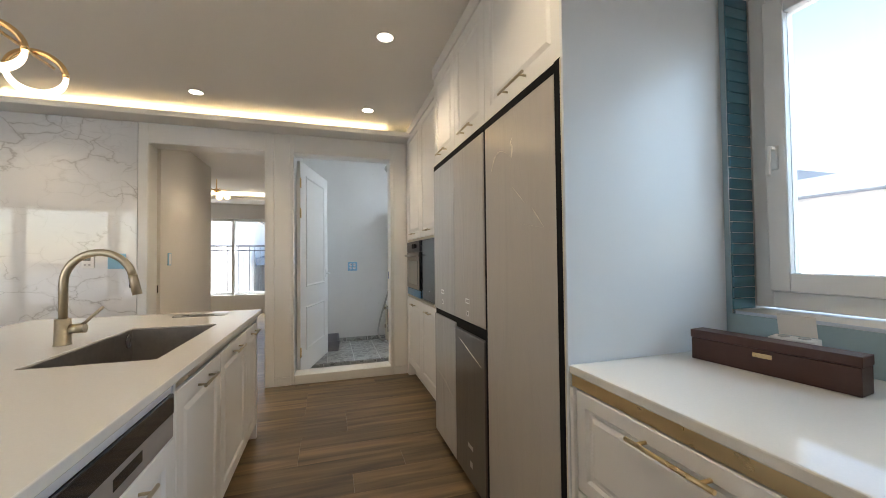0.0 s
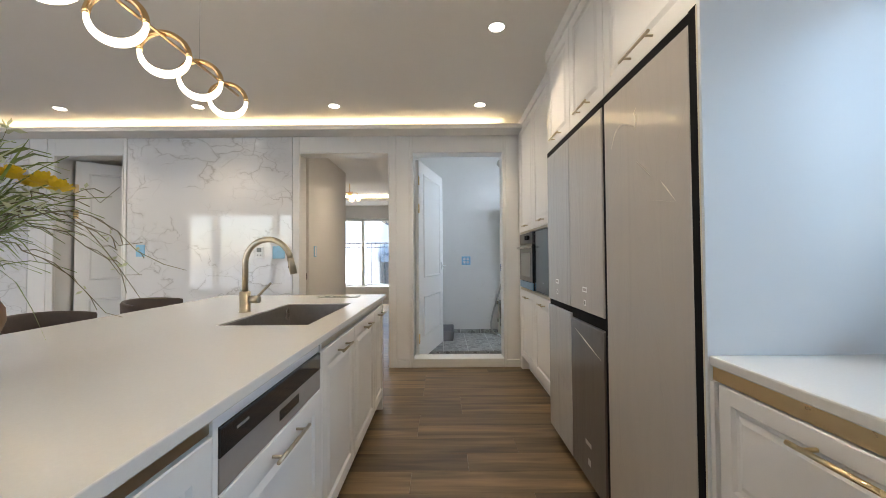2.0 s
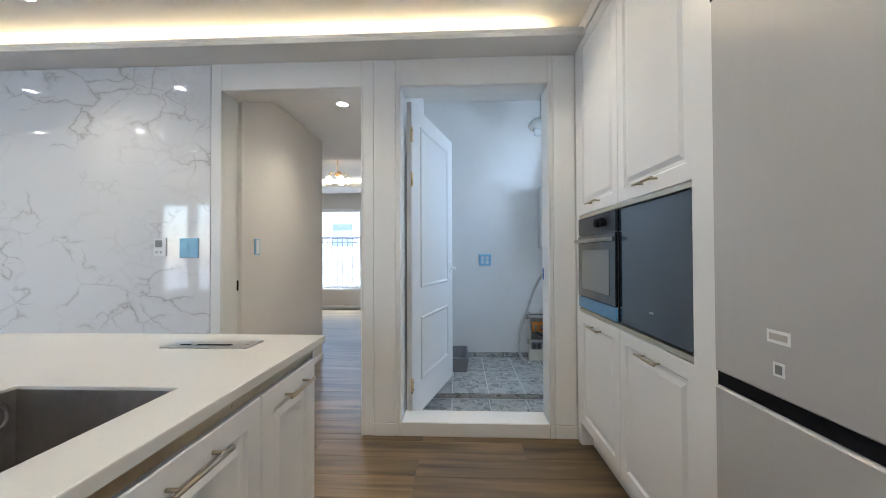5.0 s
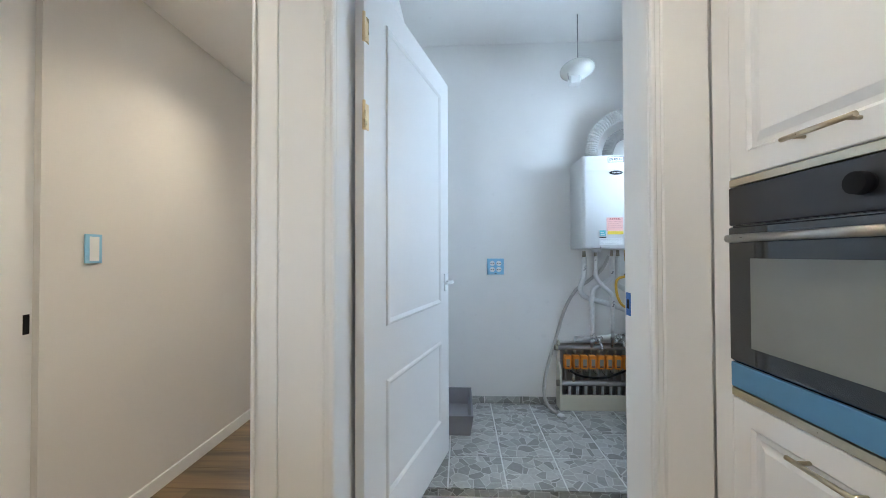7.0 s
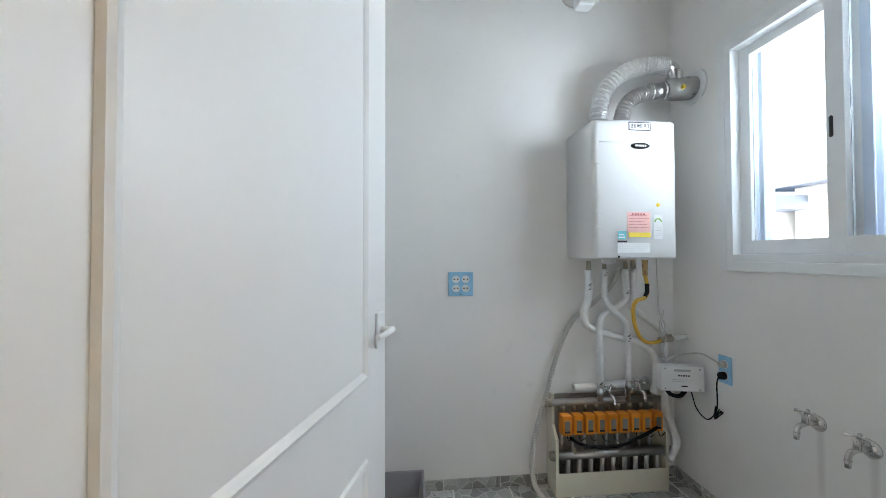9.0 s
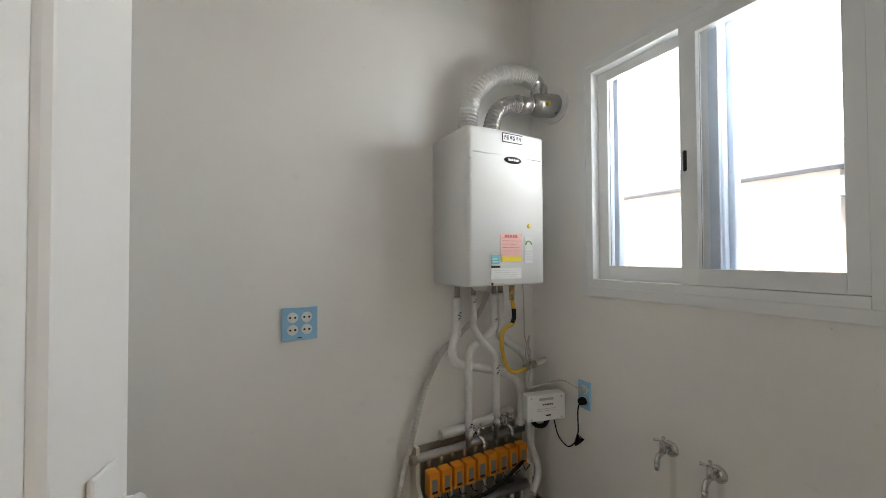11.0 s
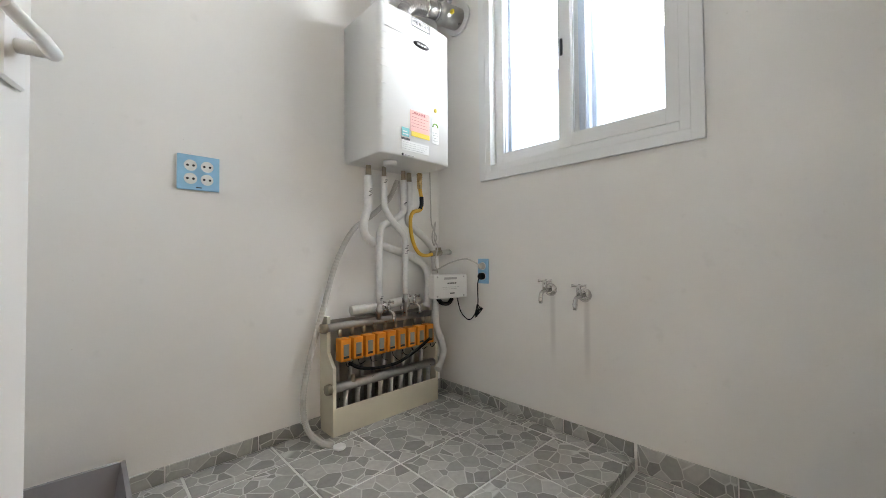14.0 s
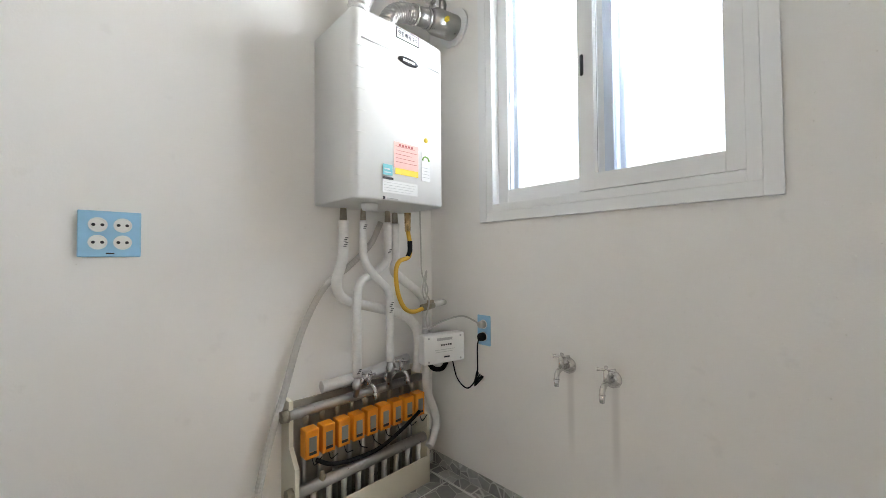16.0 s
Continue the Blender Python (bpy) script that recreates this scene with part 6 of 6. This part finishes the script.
part("cable", tube([(1.095, 5.28, 1.212), (1.10, 5.28, 1.05), (1.105, 5.28, 0.93), (1.13, 5.27, 0.86), (1.11, 5.265, 0.81), (1.10, 5.27, 0.86), (1.125, 5.27, 0.94), (1.115, 5.27, 0.85), (1.14, 5.27, 0.80), (1.12, 5.27, 0.72), (1.13, 5.26, 0.66)], 0.0035, 6, smooth=6), "conduit", cord)

# condensate conduit
cd = thing("drain_conduit", (0.47, 5.35, PLAT), "grey ribbed drain hose running down the wall to the floor", "hose")
pts = smooth_path([(0.945, 5.375, 1.16), (0.90, 5.39, 1.06), (0.80, 5.40, 0.965), (0.69, 5.405, 0.88), (0.60, 5.405, 0.72), (0.53, 5.40, 0.50), (0.465, 5.39, 0.30), (0.425, 5.37, 0.13), (0.425, 5.33, 0.02), (0.46, 5.28, -0.035), (0.495, 5.24, -0.043)], 26)
part("hose", tube(pts, 0.0125, 10, wave=0.12), "conduit", cd)
part("end_cap", lathe([(0.026, PLAT + 0.001), (0.026, PLAT + 0.010), (0.018, PLAT + 0.014)], (0.515, 5.215, 0), 18), "white", cd)

# heating manifold
mf = thing("heating_manifold", (0.86, 5.35, PLAT), "cream metal heating manifold frame with orange valve actuators", "manifold")
X0, X1, Y0, Y1 = 0.548, 1.168, 5.312, UT - 0.002
part("front_plate", B(X0 + 0.003, X1 - 0.003, Y0, Y0 + 0.004, PLAT + 0.001, PLAT + 0.125, 0.001), "cream", mf)
for xa in (X0 - 0.012, X1 - 0.010):
    bm = bmesh.new()
    prof = ((Y0, PLAT + 0.001), (Y1, PLAT + 0.001), (Y1, 0.475), (Y0 + 0.055, 0.475), (Y0 + 0.055, 0.31), (Y0, 0.25))
    a = [bm.verts.new((xa, y, z)) for y, z in prof]
    b = [bm.verts.new((xa + 0.016, y, z)) for y, z in prof]
    bm.faces.new(a)
    bm.faces.new(list(reversed(b)))
    for k in range(6):
        bm.faces.new((a[k], a[(k + 1) % 6], b[(k + 1) % 6], b[k]))
    bmesh.ops.recalc_face_normals(bm, faces=bm.faces)
    part("side_plate", bm, "cream", mf)
part("back_plate", B(X0 + 0.005, X1 - 0.012, Y1 - 0.012, Y1 - 0.003, PLAT + 0.001, 0.45, 0.001), "backplate", mf)
part("supply_bar", tube([(X0 - 0.03, 5.372, 0.425), (X1 + 0.005, 5.372, 0.425)], 0.019, 16), "steel", mf)
part("return_bar", tube([(X0 - 0.02, 5.335, 0.155), (X1 + 0.03, 5.335, 0.155)], 0.022, 16), "steel", mf)
part("bar_cap", tube([(X0 - 0.034, 5.335, 0.155), (X0 - 0.012, 5.335, 0.155)], [0.024, 0.027], 8), "rust", mf)
part("bar_cap", tube([(X0 - 0.040, 5.372, 0.425), (X0 - 0.014, 5.372, 0.425)], [0.022, 0.025], 8), "rust", mf)
for k in range(9):
    x = 0.598 + 0.0645 * k
    hd = part("actuator", B(x - 0.026, x + 0.026, 5.306, 5.356, 0.272, 0.375, 0.004, 2), "orange", mf, "orange plastic valve actuator")
    part("screen", B(x - 0.013, x + 0.015, 5.3042, 5.3058, 0.298, 0.350, 0.0004), "lcd", hd)
    part("label", B(x - 0.013, x + 0.015, 5.3042, 5.3058, 0.286, 0.2965, 0.0003), "ink", hd)
    part("valve_stem", tube([(x, 5.365, 0.375), (x, 5.37, 0.412)], [0.010, 0.013, 0.009], 8), "rust", mf)
    part("loop_pipe", tube([(x, 5.385, 0.30), (x, 5.385, 0.0)], 0.011, 8), "steel", mf)
    part("return_stub", tube([(x + 0.02, 5.345, 0.14), (x + 0.02, 5.35, 0.085), (x + 0.02, 5.35, -0.045)], [0.013, 0.011, 0.014], 8), "insul", mf)
part("harness", tube([(0.61, 5.300, 0.265), (0.66, 5.292, 0.235), (0.75, 5.292, 0.215), (0.88, 5.292, 0.215), (1.0, 5.292, 0.255), (1.10, 5.295, 0.30)], 0.008, 8, smooth=6), "black", mf, "black cable loom")
for k in range(9):
    x = 0.598 + 0.0645 * k
    part("wire", tube([(x, 5.31, 0.272), (x + 0.004, 5.298, 0.25), (x + 0.03, 5.294, 0.225 + 0.012 * abs(k - 4))], 0.002, 5, smooth=4), "black", mf)
part("drain_valve", tube([(0.645, 5.33, 0.20), (0.645, 5.325, 0.18), (0.645, 5.33, 0.155)], [0.008, 0.013, 0.010], 8), "rust", mf)


def faucet_tap(name, label, o, out, s=1.0):
    """A garden-type tap: o on the wall, out the way it points; it turns down at the end."""
    o, n = Vector(o), Vector(out)
    side = Vector((0, 0, 1)).cross(n)
    ob = thing(name, o, label, "tap", "utility taps")
    part("rosette", tube([o + n * 0.001, o + n * 0.006, o + n * 0.016], [0.034 * s, 0.033 * s, 0.016 * s], 22), "tapsteel", ob)
    part("body", tube([o + n * 0.012, o + n * 0.06 * s, o + n * 0.085 * s + Vector((0, 0, -0.006 * s)), o + n * 0.098 * s + Vector((0, 0, -0.018 * s)), o + n * 0.102 * s + Vector((0, 0, -0.036 * s))], 0.0105 * s, 14, smooth=5), "tapsteel", ob)
    part("nozzle", tube([o + n * 0.102 * s + Vector((0, 0, -0.034 * s)), o + n * 0.104 * s + Vector((0, 0, -0.062 * s))], [0.012 * s, 0.009 * s, 0.012 * s], 12), "tapsteel", ob)
    top = o + n * 0.062 * s
    st_ = part("stem", tube([top, top + Vector((0, 0, 0.046 * s))], [0.013 * s, 0.010 * s, 0.008 * s], 12), "tapsteel", ob)
    bm = bmesh.new()
    for k in range(4):
        a = math.pi / 2 * k + 0.4
        d = n * math.cos(a) + side * math.sin(a)
        tube([top + Vector((0, 0, 0.046 * s)), top + d * 0.018 * s + Vector((0, 0, 0.048 * s)), top + d * 0.033 * s + Vector((0, 0, 0.048 * s))], [0.005 * s, 0.005 * s, 0.008 * s], 8, bm)
    part("cross_handle", bm, "tapsteel", st_)
    return ob


faucet_tap("washing_tap", "chrome cross-handle tap on the utility wall", (XU, 4.675, 0.590), (-1, 0, 0), 0.9)
faucet_tap("washing_tap", "chrome cross-handle tap on the utility wall", (XU, 4.512, 0.575), (-1, 0, 0), 0.9)
faucet_tap("drain_tap", "small chrome cross-handle tap on the manifold", (0.83, 5.372, 0.478), (0.3, -0.95, 0), 0.85)
faucet_tap("drain_tap", "small chrome cross-handle tap on the manifold", (1.00, 5.372, 0.498), (0.3, -0.95, 0), 0.85)
hb = thing("supply_header", (0.86, 5.375, 0.43), "wrapped supply pipe and brass fittings over the manifold", "pipe")
part("wrap", tube([(0.68, 5.405, 0.485), (0.85, 5.40, 0.49), (1.11, 5.395, 0.52)], 0.024, 12), "insul", hb)
for x, y, z in ((0.79, YP - 0.01, 0.518), (0.945, YP - 0.02, 0.553)):
    part("union_nut", tube([(x, y, z), (x, y, z - 0.02), (x, y, z - 0.021), (x, y, z - 0.045), (x, y, z - 0.046), (x, y + 0.01, 0.44)], [0.014, 0.014, 0.018, 0.018, 0.012, 0.012], 8), "steel", hb)
for x in (0.80, 0.96):
    part("elbow", tube([(x, 5.37, 0.47), (x + 0.02, 5.35, 0.48), (x + 0.035, 5.345, 0.50)], 0.015, 10, smooth=4), "chrome", hb)

# control box
cb = thing("control_box", (1.18, 5.2, 0.50), "white plastic heating control box with printed front", "control box")
mb = Matrix.Translation((1.195, 5.235, 0.585)) @ Matrix.Rotation(radians(-14), 4, "Z")
part("box", turned(B(-0.115, 0.098, -0.03, 0.03, -0.065, 0.065, 0.006, 2), mb), "white", cb)
part("slot", turned(B(-0.050, 0.030, -0.0315, -0.0303, 0.038, 0.050), mb), "greyink", cb)
for k in range(5):
    part("print", turned(B(-0.030 + 0.012 * k, -0.022 + 0.012 * k, -0.0315, -0.0303, 0.014, 0.021), mb), "ink", cb)
part("print", turned(B(-0.06, 0.045, -0.0313, -0.0303, -0.004, -0.0025), mb), "greyink", cb)
part("print", turned(B(-0.06, 0.03, -0.0313, -0.0303, -0.014, -0.0125), mb), "greyink", cb)
part("print", turned(B(-0.015, 0.015, -0.0313, -0.0303, -0.040, -0.034), mb), "ink", cb)
for x in (-0.092, 0.075):
    for z in (-0.052, 0.052):
        part("screw", turned(lathe([(0.005, -0.0312), (0.005, -0.0303)], (x, 0, z), 10, axis="y"), mb), "greyink", cb)
part("gland", tube([(1.12, 5.25, 0.52), (1.14, 5.24, 0.495), (1.18, 5.23, 0.49), (1.21, 5.23, 0.515)], 0.011, 8, smooth=5), "black", cb, "black cable loop")
c1 = thing("power_cord", (1.28, 5.13, 0.5), "black power cord tied in a small bundle", "cable")
loop = [(1.272, 5.081, 0.640), (1.262, 5.085, 0.60), (1.268, 5.09, 0.50), (1.262, 5.09, 0.455)]
for k in range(5):
    loop += [(1.27 - 0.006 * k, 5.06 + 0.004 * k, 0.47 + 0.006 * k), (1.275 - 0.004 * k, 5.115 - 0.003 * k, 0.415 + 0.006 * k)]
loop += [(1.26, 5.15, 0.40), (1.24, 5.19, 0.44), (1.225, 5.205, 0.52)]
part("cord", tube(loop, 0.0032, 6, smooth=5), "black", c1)
c2 = thing("signal_cord", (1.2, 5.15, 0.7), "grey cord from the control box to the socket", "cable")
part("cord", tube([(1.275, 5.081, 0.695), (1.25, 5.09, 0.715), (1.22, 5.14, 0.735), (1.17, 5.20, 0.715), (1.12, 5.25, 0.68), (1.10, 5.27, 0.675)], 0.004, 6, smooth=6), "conduit", c2)

# utility lamp
ul = thing("ceiling_lamp", (0.62, 5.08, 2.935), "unlit white glass utility lamp hanging tilted on a thin stem", "ceiling lamp")
part("stem", tube([(0.62, 5.08, 2.57), (0.62, 5.08, 2.934)], 0.004, 8), "steel", ul)
bm = bmesh.new()
tilt = Matrix.Translation((0.615, 5.08, 2.525)) @ Matrix.Rotation(radians(-7), 4, "Y")
bmesh.ops.create_uvsphere(bm, u_segments=28, v_segments=16, radius=1.0, matrix=tilt @ Matrix.Diagonal((0.122, 0.122, 0.068, 1)))
for f in bm.faces:
    f.smooth = True
part("shade", bm, "ceramic", ul)
part("sensor", B(0.548, 0.628, 5.03, 5.09, 2.405, 2.462, 0.006), "white", ul, "white sensor box under the shade")
part("clip", tube([(0.612, 5.045, 2.41), (0.614, 5.04, 2.44), (0.618, 5.045, 2.475)], 0.010, 10), "chrome", ul, "chrome socket clip")
part("bracket", tube([(0.545, 5.04, 2.43), (0.535, 5.03, 2.475), (0.56, 5.02, 2.50), (0.60, 5.01, 2.515)], 0.0035, 8, smooth=4), "steel", ul)

# drain tray
tr = thing("floor_tray", (-0.3, 5.1, PLAT), "grey plastic utility tray standing on the tiled floor", "tray")
bm = bmesh.new()
loops = []
x0, x1, y0, y1 = -0.50, -0.160, 4.86, 5.40
for ins, z in ((0.02, PLAT + 0.001), (0.0, PLAT + 0.14), (0.012, PLAT + 0.14), (0.03, PLAT + 0.02)):
    loops.append([bm.verts.new(c) for c in ((x0 + ins, y0 + ins, z), (x1 - ins, y0 + ins, z), (x1 - ins, y1 - ins, z), (x0 + ins, y1 - ins, z))])
for a, b in zip(loops, loops[1:]):
    for i in range(4):
        bm.faces.new((a[i], a[(i + 1) % 4], b[(i + 1) % 4], b[i]))
bm.faces.new(loops[-1])
bm.faces.new(list(reversed(loops[0])))
bmesh.ops.recalc_face_normals(bm, faces=bm.faces)
part("tub", bm, "tray", tr)

# ---- pieces: tiles, planks ----
def piece_mesh(name, w, d, h, m, bev=0.0015):
    bm = B(-w / 2, w / 2, -d / 2, d / 2, -h, 0, 0)
    top = [e for e in bm.edges if all(v.co.z > -1e-6 for v in e.verts)]
    if bev:
        bmesh.ops.bevel(bm, geom=top, offset=bev, segments=1, affect="EDGES")
    me = bpy.data.meshes.new(name)
    bm.to_mesh(me)
    bm.free()
    me.materials.append(M[m])
    return me


CACHE = {}


def piece(name, parent, x, y, z, w, d, h, m, rot=None, bev=0.0015):
    key = (name, round(w, 3), round(d, 3), h)
    if key not in CACHE:
        CACHE[key] = piece_mesh(name, w, d, h, m, bev)
    ob = new(name, CACHE[key])
    ob.parent = parent
    ob.matrix_basis = Matrix.Translation((x, y, z)) @ (rot or Matrix())
    return ob


obs = {o.name: o for o in scene.objects}
S = 0.315


def tile_field(parent, x0, x1, y0, y1, z, gx, gy):
    k0 = math.floor((x0 - gx) / S)
    j0 = math.floor((y0 - gy) / S)
    for k in range(k0, k0 + 12):
        for j in range(j0, j0 + 10):
            a, b = max(x0, gx + k * S), min(x1, gx + (k + 1) * S)
            c, d = max(y0, gy + j * S), min(y1, gy + (j + 1) * S)
            if b - a > 0.02 and d - c > 0.02:
                piece("tile", parent, (a + b) / 2, (c + d) / 2, z, b - a - 0.009, d - c - 0.009, 0.007, "cobble")


tile_field(obs["floor_utility_step"], -0.66, XU - 0.075, 4.312, UT, PLAT, 0.0, 4.944)
tile_field(obs["floor_utility_step"], XU - 0.07, XU, 4.312, UT, PLAT, XU - 0.07, 4.80)
tile_field(obs["floor_utility"], -0.66, XU, W + 0.17, 4.31, LOW, 0.0, 4.0)
R90 = Matrix.Rotation(radians(90), 4, "X")
RX = Matrix.Rotation(radians(-90), 4, "Y")
for k in range(7):
    a, b = max(-0.66, -0.68 + S * k), min(XU, -0.68 + S * (k + 1))
    piece("skirting_tile", obs["wall_utility_north"], (a + b) / 2, UT - 0.007, PLAT + 0.0305, b - a - 0.005, 0.058, 0.006, "cobble", R90)
    piece("riser_tile", obs["floor_utility_step"], (a + b) / 2, 4.318, (PLAT + LOW) / 2 - 0.004, b - a - 0.005, PLAT - LOW - 0.012, 0.006, "cobble", R90)
for k in range(7):
    a, b = max(4.318, 3.99 + S * k), min(UT - 0.008, 3.99 + S * (k + 1))
    if b > a + 0.02:
        piece("skirting_tile", obs["wall_utility_east"], XU - 0.007, (a + b) / 2, PLAT + 0.0305, 0.058, b - a - 0.005, 0.006, "cobble", RX)
for k in range(3):
    a, b = max(3.63, 3.68 + S * (k - 1)), min(4.31, 3.68 + S * k)
    if b > a + 0.02:
        piece("skirting_tile", obs["wall_utility_east"], XU - 0.007, (a + b) / 2, LOW + 0.0535, 0.101, b - a - 0.005, 0.006, "cobble", RX)

# planks, laid across the aisle
def planks(parent, x0, x1, y0, y1, w=0.178, length=1.22, seed=1):
    r = random.Random(seed)
    j, y = 0, y0
    while y < y1 - 0.01:
        d = min(w, y1 - y)
        x = x0 - r.choice((0.0, 0.3, 0.6, 0.9))
        while x < x1:
            a, b = max(x, x0), min(x + length, x1)
            if b - a > 0.02:
                piece("plank", parent, (a + b) / 2, y + d / 2, 0.0, b - a - 0.0012, d - 0.0012, 0.008, "wood", None, 0.0003)
            x += length
        y += w


planks(obs["floor"], -7.2, XR, YB, W, seed=4)
planks(obs["floor_hall"], -1.92, -0.78, W + 0.001, 5.13, seed=5)
planks(obs["floor_hall"], -4.86, -0.78, 5.13, 8.72, seed=6)
planks(obs["floor_bedroom"], -0.78, 0.5, UT + 0.2, 8.72, seed=7)

# glazed tiles round the kitchen window
TW, TH = 0.15, 0.038


def subway(parent, y0, y1, z0, z1, seed):
    z, j = z0, 0
    while z < z1 - 0.008:
        h = min(TH, z1 - z)
        y = y0 - (0.5 * TW if j % 2 else 0)
        while y < y1:
            a, b = max(y, y0), min(y + TW, y1)
            if b - a > 0.012:
                piece("wall_tile", parent, XR - 0.006, (a + b) / 2, z + h / 2, h - 0.003, b - a - 0.003, 0.005, "subway", RX, 0.001)
            y += TW
        z, j = z + TH, j + 1


setting("backsplash", B(XR - 0.009, XR - 0.0005, -1.5, 0.5985, CT + 0.0005, 0.989), "tealgrout", "teal glazed tile backsplash under the window")
setting("backsplash_side", B(XR - 0.009, XR - 0.0005, 0.5785, 0.5985, 0.9895, 2.49), "tealgrout", "teal grout bed beside the window")
subway(obs["wall_east"], -1.5, 0.597, CT + 0.002, 0.988, 1)
subway(obs["wall_east"], 0.582, 0.597, 0.992, 2.45, 2)
z = 1.004
while z < 2.10:
    o = piece("reveal_tile", obs["wall_east"], XR + 0.042, 0.571, z + 0.018, 0.105, 0.035, 0.006, "subway", R90, 0.001)
    z += 0.038
